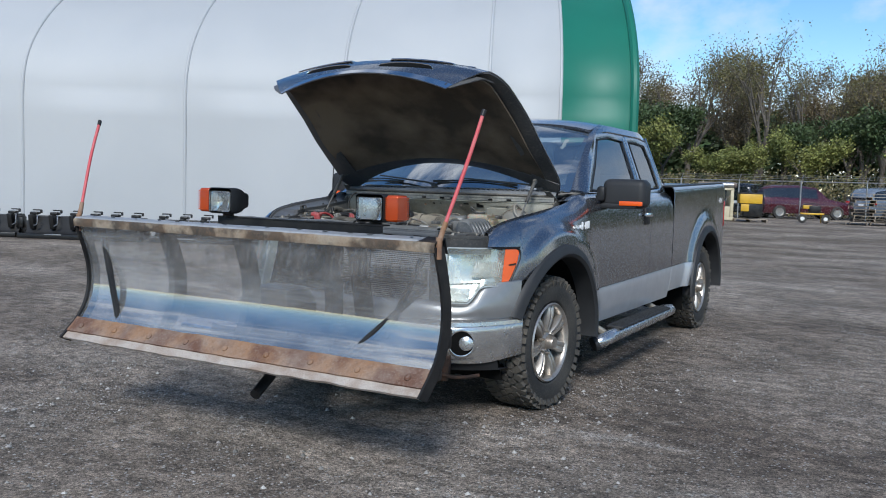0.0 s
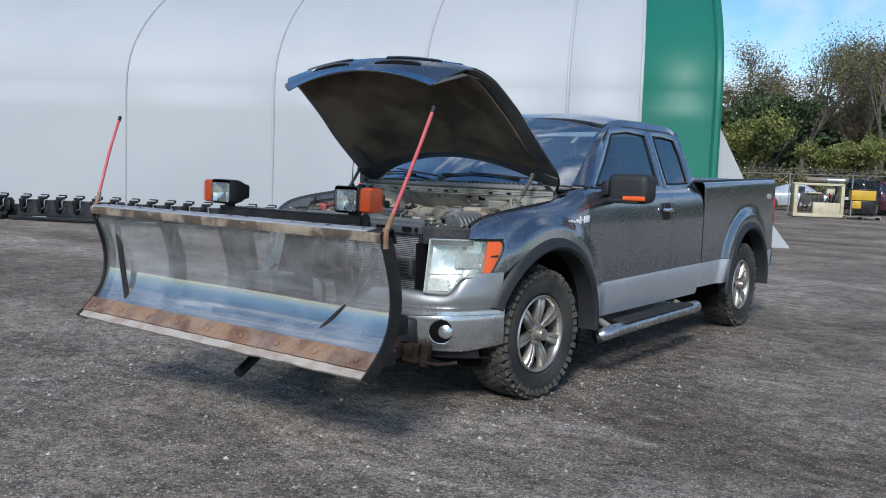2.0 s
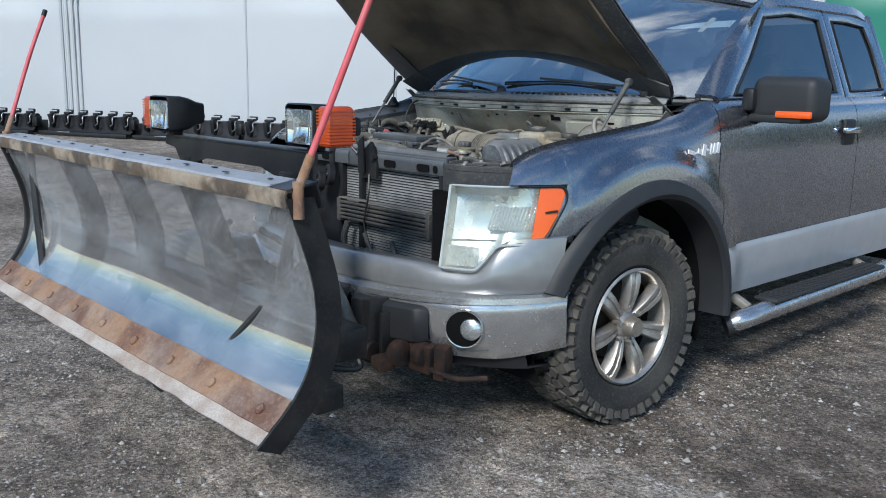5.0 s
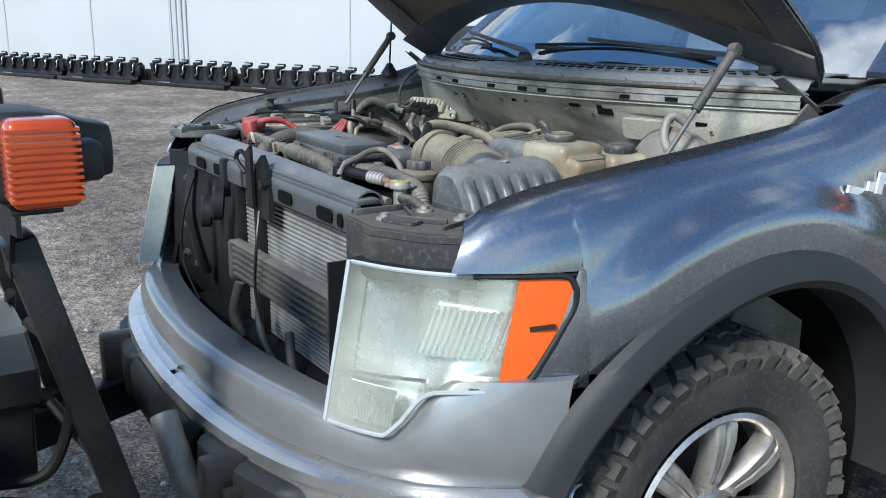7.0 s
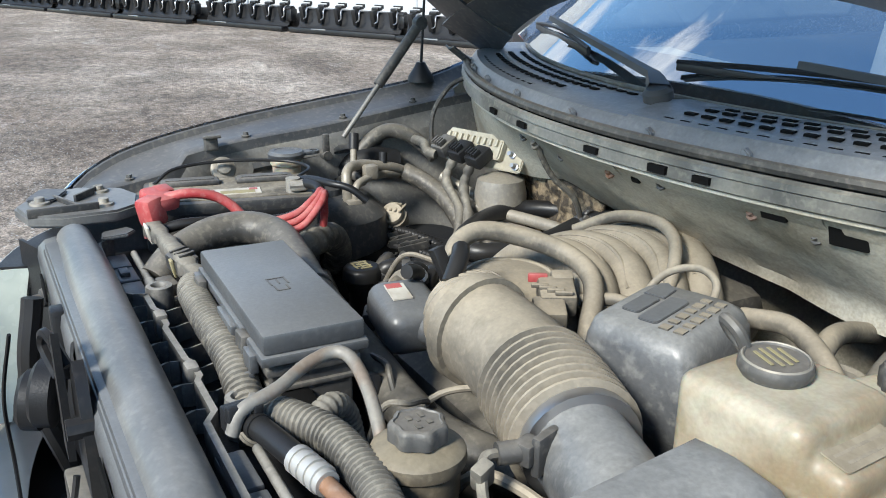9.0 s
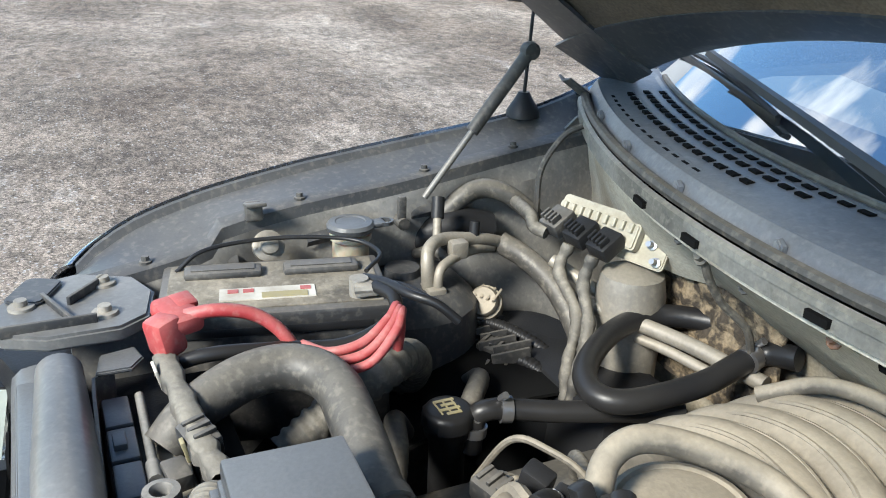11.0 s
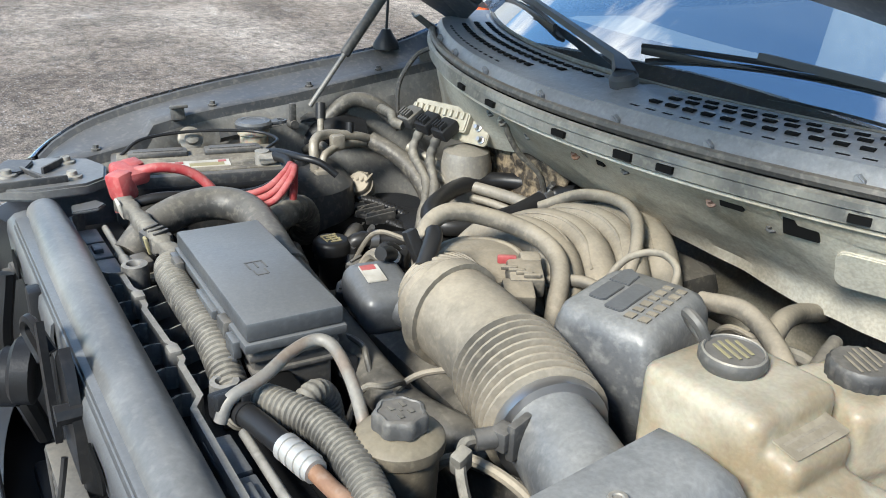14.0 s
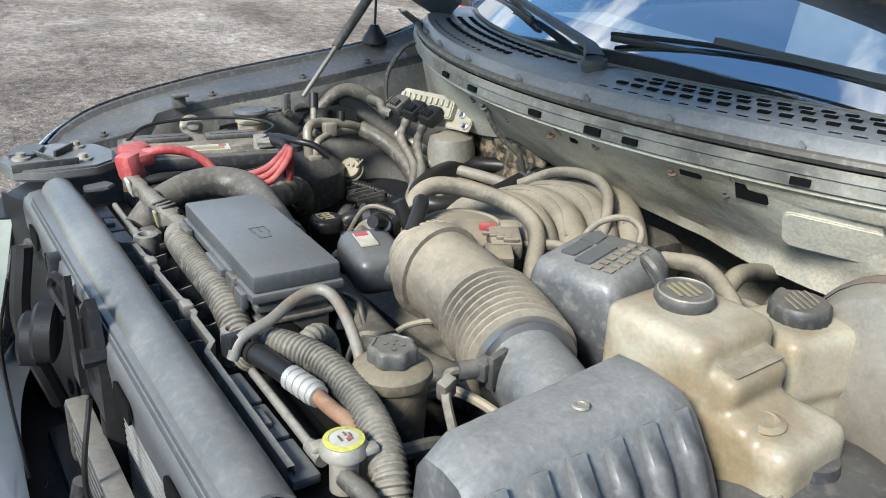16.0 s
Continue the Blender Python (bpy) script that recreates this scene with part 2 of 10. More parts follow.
AMBERDEEP = material("deep_amber_signal_lens", (0.46, 0.060, 0.007), 0.2, 0.0, (0.34, 0.036, 0.005), 9, 0.6, coat=0.5)
REFLECTOR = material("lamp_reflector", (0.66, 0.69, 0.70), 0.26, 0.85, (0.6, 0.62, 0.64), 9, 0.5)
HAZYLENS = clear("hazed_headlight_lens", (0.90, 0.92, 0.86), 1.5, 0.10, 0.46, (0.56, 0.58, 0.50))
LENS = clear("lamp_glass", (0.93, 0.95, 0.95), 1.5, 0.03, 0.06)
GLASS = clear("windscreen_glass", (0.66, 0.84, 0.90), 6.6, 0.0, 0.045, (0.62, 0.74, 0.80))
TINTED = clear("tinted_side_glass", (0.10, 0.11, 0.12), 2.1, 0.0, 0.02)
POLY = clear("clear_polycarbonate_sheet", (0.82, 0.84, 0.86), 4.0, 0.035, 0.30, (0.60, 0.62, 0.64))
INSULATION = material("hood_insulation_felt", (0.060, 0.048, 0.037), 0.95, 0.0, (0.20, 0.155, 0.11), 2.4, 0.9, bump=0.3, bump_scale=50, detail=9, grit=0.35, spread=0.10)
INTERIOR = material("dark_cab_trim", (0.035, 0.036, 0.04), 0.7, 0.0, (0.05, 0.05, 0.052), 10, 0.5)
DASH = material("grey_grained_dash_plastic", (0.24, 0.255, 0.27), 0.75, 0.0, (0.19, 0.20, 0.215), 10, 0.5, bump=0.1, bump_scale=300)
SEATCLOTH = material("grey_seat_cloth", (0.26, 0.265, 0.27), 0.9, 0.0, (0.20, 0.205, 0.21), 30, 0.6)
RESERVOIR = material("yellowed_translucent_plastic", (0.37, 0.335, 0.26), 0.42, 0.0, (0.20, 0.148, 0.082), 9.0, 0.85, dust=(0.33, 0.30, 0.24), dust_amount=0.4, dust_scale=7, bump=0.03, bump_scale=20, grit=0.14, settle=0.2, grime=0.36, spread=0.08)
RESERVOIR.node_tree.nodes["Principled BSDF"].inputs["Subsurface Weight"].default_value = 0.25
RESERVOIR.node_tree.nodes["Principled BSDF"].inputs["Subsurface Scale"].default_value = 0.02
RED = material("red_rubber_cap", (0.36, 0.022, 0.030), 0.5, 0.0, (0.26, 0.03, 0.032), 14, 0.7, dust=(0.42, 0.25, 0.22), dust_amount=0.28, dust_scale=12, settle=0.25)
MARKER = material("faded_red_fibreglass_rod", (0.52, 0.075, 0.085), 0.5, 0.0, (0.55, 0.14, 0.14), 20, 0.6)
YELLOW = material("yellow_cap_label", (0.46, 0.44, 0.10), 0.5, grit=0.3)
DULLYELLOW = material("dusty_yellow_print", (0.28, 0.245, 0.13), 0.7, 0.0, (0.25, 0.22, 0.14), 60, 0.8)
PAPER = material("white_printed_label", (0.50, 0.48, 0.43), 0.6, 0.0, (0.30, 0.27, 0.22), 25, 0.8)
FINS = material("radiator_fins", (0.42, 0.42, 0.42), 0.5, 0.4, (0.20, 0.195, 0.19), 12, 0.7)
COPPER = material("rust_blotched_pipe", (0.17, 0.162, 0.15), 0.55, 0.2, (0.15, 0.085, 0.055), 15, 0.8, spread=0.05, dust=(0.28, 0.255, 0.21), dust_amount=0.25, dust_scale=9, settle=0.3)
TAILRED = material("red_tail_lens", (0.42, 0.015, 0.015), 0.2, 0.0, coat=0.5)
WHITE = material("white_decal", (0.72, 0.73, 0.74), 0.4)
# near-black that paints the shade inside openings, gaps and wheel arches
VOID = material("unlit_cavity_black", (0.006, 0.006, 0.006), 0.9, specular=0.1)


# ---- mesh helpers ----
def part(name, bm, mat, parent=None, label="", smooth=True, angle=38.0, facing=None):
    """Links bm as one mesh under a thing or part; facing: the side to which a single sheet's normals point."""
    me = bpy.data.meshes.new(name)
    bmesh.ops.recalc_face_normals(bm, faces=bm.faces)
    if facing and sum((f.normal * f.calc_area() for f in bm.faces), Vector()).dot(Vector(facing)) < 0:
        bmesh.ops.reverse_faces(bm, faces=bm.faces)
    bm.to_mesh(me)
    bm.free()
    for mt in (mat if isinstance(mat, (list, tuple)) else (mat,)):
        me.materials.append(mt)
    if smooth:
        me.shade_smooth()
        me.set_sharp_from_angle(angle=radians(angle))
    ob = new(name, me)
    if parent is not None:
        ob.parent = parent
    return tagged(ob, label) if label else ob


def thing(name, label, category, group="", kind="", at=(0, 0, 0), turn=0.0):
    ob = new(name)
    ob.empty_display_size = 0.2
    ob.matrix_world = pose(*at, 0, 0, turn)
    return tagged(ob, label, category, group, kind)


def box(bm, c, s, bevel=0.0, m=None, seg=2):
    """A box of size s centred at c, its edges rounded."""
    r = bmesh.ops.create_cube(bm, size=1.0)
    vs = r["verts"]
    for v in vs:
        v.co = Vector((v.co.x * s[0], v.co.y * s[1], v.co.z * s[2]))
    if bevel:
        es = list({e for v in vs for e in v.link_edges})
        g = bmesh.ops.bevel(bm, geom=es, offset=bevel, segments=seg, profile=0.5, affect="EDGES")
        vs = list({v for f in g["faces"] for v in f.verts} | {v for v in vs if v.is_valid})
    t = Matrix.Translation(c) @ (m or Matrix())
    seen = set(vs)
    stack = list(vs)
    while stack:
        for e in stack.pop().link_edges:
            for w in e.verts:
                if w not in seen:
                    seen.add(w)
                    stack.append(w)
    for v in seen:
        v.co = t @ v.co
    return seen


def ring_frame(d):
    d = Vector(d).normalized()
    a = d.orthogonal().normalized()
    return a, d.cross(a)


def rod(bm, a, b, r, r2=None, n=12, cap=True):
    """A round bar from a to b."""
    a, b = Vector(a), Vector(b)
    u, w = ring_frame(b - a)
    r2 = r if r2 is None else r2
    rings = [[bm.verts.new(c + rr * (math.cos(2 * math.pi * i / n) * u + math.sin(2 * math.pi * i / n) * w)) for i in range(n)] for c, rr in ((a, r), (b, r2))]
    for i in range(n):
        bm.faces.new((rings[0][i], rings[0][(i + 1) % n], rings[1][(i + 1) % n], rings[1][i]))
    if cap:
        bm.faces.new(rings[0][::-1])
        bm.faces.new(rings[1])


def spline(points, steps=8):
    """A smooth line through points (Catmull-Rom)."""
    p = [Vector(q) for q in points]
    p = [2 * p[0] - p[1], *p, 2 * p[-1] - p[-2]]
    out = []
    for i in range(1, len(p) - 2):
        for k in range(steps):
            t = k / steps
            out.append(0.5 * (2 * p[i] + (p[i + 1] - p[i - 1]) * t + (2 * p[i - 1] - 5 * p[i] + 4 * p[i + 1] - p[i + 2]) * t * t + (3 * p[i] - p[i - 1] - 3 * p[i + 1] + p[i + 2]) * t ** 3))
    out.append(p[-2])
    return out


def tube(bm, points, r, n=12, steps=8, ribs=0, rib_depth=0.0, radius=None, cap=True):
    """A hose along a smooth line; ribs: rings every so many metres; radius(t): own radius along it."""
    line = spline(points, steps) if steps > 1 else [Vector(q) for q in points]
    if ribs:
        length = sum((b - a).length for a, b in zip(line, line[1:]))
        k = max(4, int(length / ribs) * 4)
        cum = [0.0]
        for a, b in zip(line, line[1:]):
            cum.append(cum[-1] + (b - a).length)
        even, j = [], 0
        for i in range(k + 1):
            s = length * i / k
            while j < len(cum) - 2 and cum[j + 1] < s:
                j += 1
            even.append(line[j].lerp(line[j + 1], (s - cum[j]) / max(1e-9, cum[j + 1] - cum[j])))
        line = even
    u, _ = ring_frame(line[1] - line[0])
    prev = None
    for i, c in enumerate(line):
        d = (line[min(i + 1, len(line) - 1)] - line[max(i - 1, 0)]).normalized()
        u = (u - d * u.dot(d)).normalized()
        w = d.cross(u)
        rr = radius(i / (len(line) - 1)) if radius else r
        if ribs:
            rr += rib_depth * (1 if i % 4 in (1, 2) else 0)
        ring = [bm.verts.new(c + rr * (math.cos(2 * math.pi * k / n) * u + math.sin(2 * math.pi * k / n) * w)) for k in range(n)]
        if prev:
            for k in range(n):
                bm.faces.new((prev[k], prev[(k + 1) % n], ring[(k + 1) % n], ring[k]))
        elif cap:
            bm.faces.new(ring[::-1])
        prev = ring
    if cap:
        bm.faces.new(prev)


def lathe(bm, profile, centre=(0, 0, 0), axis=(0, 0, 1), n=32, wave=None):
    """Turns (radius, height) pairs round an axis. wave(angle, k) scales the radius."""
    c, z = Vector(centre), Vector(axis).normalized()
    u, w = ring_frame(z)
    prev = None
    for k, (r, h) in enumerate(profile):
        if r < 1e-6:
            ring = [bm.verts.new(c + z * h)]
        else:
            ring = []
            for i in range(n):
                a = 2 * math.pi * i / n
                q = r * (wave(a, k) if wave else 1.0)
                ring.append(bm.verts.new(c + z * h + q * (math.cos(a) * u + math.sin(a) * w)))
        if prev:
            if len(prev) == 1 and len(ring) > 1:
                for i in range(n):
                    bm.faces.new((prev[0], ring[i], ring[(i + 1) % n]))
            elif len(ring) == 1 and len(prev) > 1:
                for i in range(n):
                    bm.faces.new((prev[i], prev[(i + 1) % n], ring[0]))
            elif len(ring) > 1:
                for i in range(n):
                    bm.faces.new((prev[i], prev[(i + 1) % n], ring[(i + 1) % n], ring[i]))
        prev = ring


def sheet(bm, rows, thick=0.0, close=False):
    """A skin over rows of points; thick: a second skin behind it and closed rims."""
    grid = [[bm.verts.new(p) for p in row] for row in rows]
    faces = []
    for a, b in zip(grid, grid[1:]):
        for i in range(len(a) - (0 if close else 1)):
            j = (i + 1) % len(a)
            quad = [a[i], a[j], b[j], b[i]]
            if len({tuple(round(x, 5) for x in v.co) for v in quad}) < 3:
                continue
            faces.append(bm.faces.new(quad))
    if thick:
        bmesh.ops.recalc_face_normals(bm, faces=faces)
        bmesh.ops.solidify(bm, geom=faces, thickness=thick)
    return grid


def slab(bm, outline, thick, m=None, bevel=0.0):
    """A plate: an outline of (x, y) extruded from z 0 to thick, placed by m."""
    low = [bm.verts.new((x, y, 0)) for x, y in outline]
    f = bm.faces.new(low)
    ex = bmesh.ops.extrude_face_region(bm, geom=[f])
    top = [v for v in ex["geom"] if isinstance(v, bmesh.types.BMVert)]
    for v in top:
        v.co.z += thick
    vs = set(low) | set(top)
    if bevel:
        es = [e for e in {e for v in vs for e in v.link_edges} if abs(e.verts[0].co.z - e.verts[1].co.z) < 1e-6]
        g = bmesh.ops.bevel(bm, geom=es, offset=bevel, segments=2, affect="EDGES")
        vs = {v for v in vs if v.is_valid} | {v for f2 in g["faces"] for v in f2.verts}
    if m is not None:
        for v in vs:
            v.co = m @ v.co


def rounded(w, h, r, n=5):
    """The outline of a rounded rectangle about the origin."""
    out = []
    for cx, cy, a0 in ((w / 2 - r, h / 2 - r, 0), (-w / 2 + r, h / 2 - r, 90), (-w / 2 + r, -h / 2 + r, 180), (w / 2 - r, -h / 2 + r, 270)):
        for i in range(n + 1):
            a = radians(a0 + 90 * i / n)
            out.append((cx + r * math.cos(a), cy + r * math.sin(a)))
    return out


def mirror(bm):
    """Adds the x-mirrored copy of all that bm holds."""
    g = bmesh.ops.duplicate(bm, geom=bm.verts[:] + bm.edges[:] + bm.faces[:])["geom"]
    for v in g:
        if isinstance(v, bmesh.types.BMVert):
            v.co.x = -v.co.x


def flip(bm):
    for v in bm.verts:
        v.co.x = -v.co.x
    return bm


def lerp(a, b, t):
    return a + (b - a) * t


def curve(x, table):
    """A value read from a table of (x, value), smooth between entries and never overshooting them."""
    if x <= table[0][0]:
        return table[0][1]
    if x >= table[-1][0]:
        return table[-1][1]
    n = len(table)
    k = next(i for i in range(n - 1) if x <= table[i + 1][0])

    def rise(i):
        return (table[i + 1][1] - table[i][1]) / (table[i + 1][0] - table[i][0])

    def slope(i):
        if i == 0:
            return rise(0)
        if i == n - 1:
            return rise(n - 2)
        p, q = rise(i - 1), rise(i)
        return 0.0 if p * q <= 0 else 2 * p * q / (p + q)

    (x0, y0), (x1, y1) = table[k], table[k + 1]
    h = x1 - x0
    t = (x - x0) / h
    return y0 * (1 + 2 * t) * (1 - t) ** 2 + slope(k) * h * t * (1 - t) ** 2 + y1 * t * t * (3 - 2 * t) + slope(k + 1) * h * t * t * (t - 1)


# ---- ground ----
def ground_material():
    m = bpy.data.materials.new("packed_gravel_millings")
    m.use_nodes = True
    nt = m.node_tree
    p = nt.nodes["Principled BSDF"]
    p.inputs["Roughness"].default_value, p.inputs["Specular IOR Level"].default_value = 0.88, 0.3
    tc = nt.nodes.new("ShaderNodeTexCoord")

    def noise_at(scale, detail, stretch=(1, 1, 1), rough=0.55):
        mp, n = nt.nodes.new("ShaderNodeMapping"), nt.nodes.new("ShaderNodeTexNoise")
        mp.inputs["Scale"].default_value = stretch
        mp.inputs["Rotation"].default_value = (0, 0, 0.45)
        n.inputs["Scale"].default_value, n.inputs["Detail"].default_value, n.inputs["Roughness"].default_value = scale, detail, rough
        nt.links.new(tc.outputs["Object"], mp.inputs[0])
        nt.links.new(mp.outputs[0], n.inputs["Vector"])
        return n.outputs["Fac"]

    def ramp(fac, *stops):
        r = nt.nodes.new("ShaderNodeValToRGB")
        while len(r.color_ramp.elements) < len(stops):
            r.color_ramp.elements.new(0.5)
        for e, (x, c) in zip(r.color_ramp.elements, stops):
            e.position, e.color = x, (*c, 1) if isinstance(c, tuple) else (c, c, c, 1)
        nt.links.new(fac, r.inputs["Fac"])
        return r.outputs["Color"]

    def mix(fac, a, b, blend="MIX"):
        mx = nt.nodes.new("ShaderNodeMix")
        mx.data_type, mx.blend_type = "RGBA", blend
        for s, v in ((mx.inputs[0], fac), (mx.inputs[6], a), (mx.inputs[7], b)):
            if isinstance(v, (int, float)):
                s.default_value = v
            elif isinstance(v, tuple):
                s.default_value = (*v, 1)
            else:
                nt.links.new(v, s)
        return mx.outputs[2]

    soil = ramp(noise_at(0.22, 5, (1, 2.2, 1)), (0.36, (0.178, 0.139, 0.108)), (0.5, (0.272, 0.222, 0.178)), (0.64, (0.385, 0.325, 0.268)))
    clods = ramp(noise_at(6.5, 9, (1, 1.5, 1), 0.70), (0.40, 0.56), (0.52, 1.0), (0.66, 1.38))
    damp = ramp(noise_at(1.1, 6), (0.40, 0.66), (0.58, 1.0))
    colour = mix(1.0, mix(1.0, soil, damp, "MULTIPLY"), clods, "MULTIPLY")
    # a worn, paler lane of crushed stone along the truck's side and round the yard
    xyz, lane = nt.nodes.new("ShaderNodeSeparateXYZ"), nt.nodes.new("ShaderNodeMapRange")
    nt.links.new(tc.outputs["Object"], xyz.inputs[0])
    nt.links.new(xyz.outputs["X"], lane.inputs["Value"])
    lane.interpolation_type = "SMOOTHSTEP"
    lane.inputs["From Min"].default_value, lane.inputs["From Max"].default_value, lane.inputs["To Min"].default_value, lane.inputs["To Max"].default_value = 0.5, 6.5, 0.0, 0.19
    pale_at = nt.nodes.new("ShaderNodeMath")
    pale_at.operation = "ADD"
    nt.links.new(noise_at(0.8, 9, (1, 2.6, 1), 0.68), pale_at.inputs[0])
    nt.links.new(lane.outputs[0], pale_at.inputs[1])
    pale = ramp(pale_at.outputs[0], (0.60, 0.0), (0.74, 1.0))
    crumbs = ramp(noise_at(30.0, 7, rough=0.72), (0.41, 0.0), (0.55, 1.0))
    colour = mix(mix(1.0, pale, crumbs, "MULTIPLY"), colour, (0.54, 0.495, 0.445))

    def cells(scale):
        v = nt.nodes.new("ShaderNodeTexVoronoi")
        v.inputs["Scale"].default_value = scale
        bend, wob = nt.nodes.new("ShaderNodeMix"), nt.nodes.new("ShaderNodeTexNoise")
        bend.data_type, bend.blend_type = "RGBA", "ADD"
        bend.inputs[0].default_value = 0.6 / scale
        wob.inputs["Scale"].default_value, wob.inputs["Detail"].default_value = scale * 1.7, 3.0
        nt.links.new(tc.outputs["Object"], wob.inputs["Vector"])
        nt.links.new(tc.outputs["Object"], bend.inputs[6])
        nt.links.new(wob.outputs["Color"], bend.inputs[7])
        nt.links.new(bend.outputs[2], v.inputs["Vector"])
        return v

    grit, chips, fine = cells(95.0), cells(38.0), cells(240.0)
    colour = mix(1.0, colour, ramp(grit.outputs["Color"], (0.0, 0.34), (0.5, 0.95), (1.0, 1.75)), "MULTIPLY")
    colour = mix(0.95, colour, ramp(fine.outputs["Color"], (0.0, 0.45), (0.5, 1.0), (1.0, 1.5)), "MULTIPLY")
    spots = mix(1.0, ramp(chips.outputs["Distance"], (0.16, 1.0), (0.30, 0.0)), ramp(chips.outputs["Color"], (0.50, 0.0), (0.56, 1.0)), "MULTIPLY")
    colour = mix(spots, colour, (0.44, 0.43, 0.41))
    nt.links.new(colour, p.inputs["Base Color"])
    height = nt.nodes.new("ShaderNodeMath")
    height.operation = "MULTIPLY_ADD"
    height.inputs[1].default_value = 0.45
    nt.links.new(noise_at(150, 5, rough=0.65), height.inputs[0])
    nt.links.new(noise_at(24, 8, rough=0.62), height.inputs[2])
    bp = nt.nodes.new("ShaderNodeBump")
    bp.inputs["Strength"].default_value, bp.inputs["Distance"].default_value = 1.0, 0.024
    nt.links.new(height.outputs[0], bp.inputs["Height"])
    nt.links.new(bp.outputs[0], p.inputs["Normal"])
    return m


GROUND = ground_material()


def build_ground():
    bm = bmesh.new()
    xs = [-900, -300, -120, -60] + [x * 0.6 for x in range(-56, 22)] + [20, 45, 100, 300, 900]
    ys = [-900, -300, -100, -40] + [y * 0.6 for y in range(-18, 74)] + [60, 90, 160, 400, 1500]

    def height(x, y):
        near = math.exp(-((x / 3.0) ** 2 + ((y - 1.6) / 4.5) ** 2))
        if abs(x) > 55 or y > 60 or y < -30:
            return -0.01
        return (1 - near) * (0.035 * noise.noise(Vector((x * 0.23, y * 0.23, 0))) + 0.014 * noise.noise(Vector((x * 0.9, y * 0.9, 3)))) - 0.004

    sheet(bm, [[(x, y, height(x, y)) for x in xs] for y in ys])
    return tagged(part("ground", bm, GROUND), "packed brown-grey gravel yard with pale crushed stone patches", "ground", kind="structure")


build_ground()


def build_stones():
    """Loose stones strewn over the yard."""
    rng = random.Random(7)
    bm = bmesh.new()
    for i in range(52000):
        near = i < 44000
        x = rng.uniform(-3.5, 5.0) if near else rng.uniform(-16, 7)
        y = rng.uniform(-4.8, 3.2) if near else rng.uniform(-5, 16)
        if noise.noise(Vector((x * 1.3, y * 1.3, 9))) < rng.uniform(-0.5, 0.45) - 0.06 * x:
            continue
        r = rng.uniform(0.0028, 0.0075) if rng.random() < 0.95 else rng.uniform(0.008, 0.017)
        turn = rng.uniform(0, 6.28)
        vs = []
        for dx, dy, dz in ((1, 0, 0), (0.3, 0.9, 0), (-0.8, 0.6, 0), (-0.7, -0.7, 0), (0.4, -0.9, 0), (0.1, 0.1, 0.8)):
            k = rng.uniform(0.75, 1.25) * r
            vs.append(bm.verts.new((x + k * (dx * math.cos(turn) - dy * math.sin(turn)), y + k * (dx * math.sin(turn) + dy * math.cos(turn)), dz * k - 0.002)))
        for k in range(5):
            bm.faces.new((vs[k], vs[(k + 1) % 5], vs[5]))
    tagged(part("gravel_stone", bm, GRAVEL, smooth=False), "loose grey crushed stones scattered on the yard", "gravel", kind="stuff")


GRAVEL = material("crushed_stone", (0.32, 0.305, 0.285), 0.85, 0.0, (0.16, 0.145, 0.13), 3, 0.6, vary=0.55, per="island")
build_stones()


# ---- the pickup truck: front axle at y 0, facing -y ----
truck = thing("pickup_truck", "dark grey-blue extended-cab pickup with silver lower panels and raised hood", "pickup truck")
ARCHES = ((0.035, 0.40, 0.53), (3.66, 0.40, 0.545))


def nose(y):
    return curve(y, [(-0.62, 0.83), (-0.5, 0.895), (-0.43, 0.925), (-0.3, 0.96), (-0.1, 0.985), (0.3, 1.0)])


def bulge(y, z):
    out = 0.0
    for cy, cz, r in ARCHES:
        d = math.hypot(y - cy, z - cz)
        if d < r + 0.20 and z > 0.36:
            k = min(1.0, max(0.0, (r + 0.175 - d) / 0.07))
            fade = curve(y, [(-0.42, 0.1), (-0.28, 1)]) if z > 0.76 else 1.0
            out = max(out, 0.045 * k * k * (3 - 2 * k) * fade)
    return out


def side_x(y, z, top, crown):
    d = top - z
    if crown is FENDER_CROWN and y > 0.15:
        near = min(1.0, (y - 0.15) / 0.35)
        crown = [(a, lerp(b, c, near * near)) for (a, b), (_, c) in zip(FENDER_CROWN, FENDER_TO_DOOR)]
    low = curve(z, [(0.36, 0.945), (0.46, 0.965), (0.60, 0.982), (0.70, 0.985)])
    return min(low, curve(d, crown)) * nose(y) + bulge(y, z) * 0.8


def arch_floor(y, base):
    z = base
    for cy, cz, r in ARCHES:
        if abs(y - cy) < r:
            z = max(z, cz + math.sqrt(r * r - (y - cy) ** 2))
    return z


def side_panel(name, ys, top, base, crown, mat, parent=truck, rows=16, lip=0.0, label="", side=1, rake=None):
    bm = bmesh.new()
    grid = []
    for y in ys:
        zt, zb = top(y), arch_floor(y, base(y))
        row = []
        for k in range(rows + 1):
            t = k / rows
            z = lerp(zb, zt, 1 - (1 - t) ** 1.5)
            yr = y - (rake(y) * (1 - t) if rake else 0.0)
            row.append((side * side_x(yr, z, zt, crown), yr, z))
        if lip:
            x = side * (abs(row[-1][0]) - lip)
            row += [(x, y, zt - 0.002), (x - side * 0.004, y, zt - 0.05)]
        grid.append(row)
    sheet(bm, grid, 0.006)
    return part(name, bm, mat, parent, label, angle=50)


def span(a, b, step):
    n = max(2, int(abs(b - a) / step))
    return [lerp(a, b, i / n) for i in range(n + 1)]


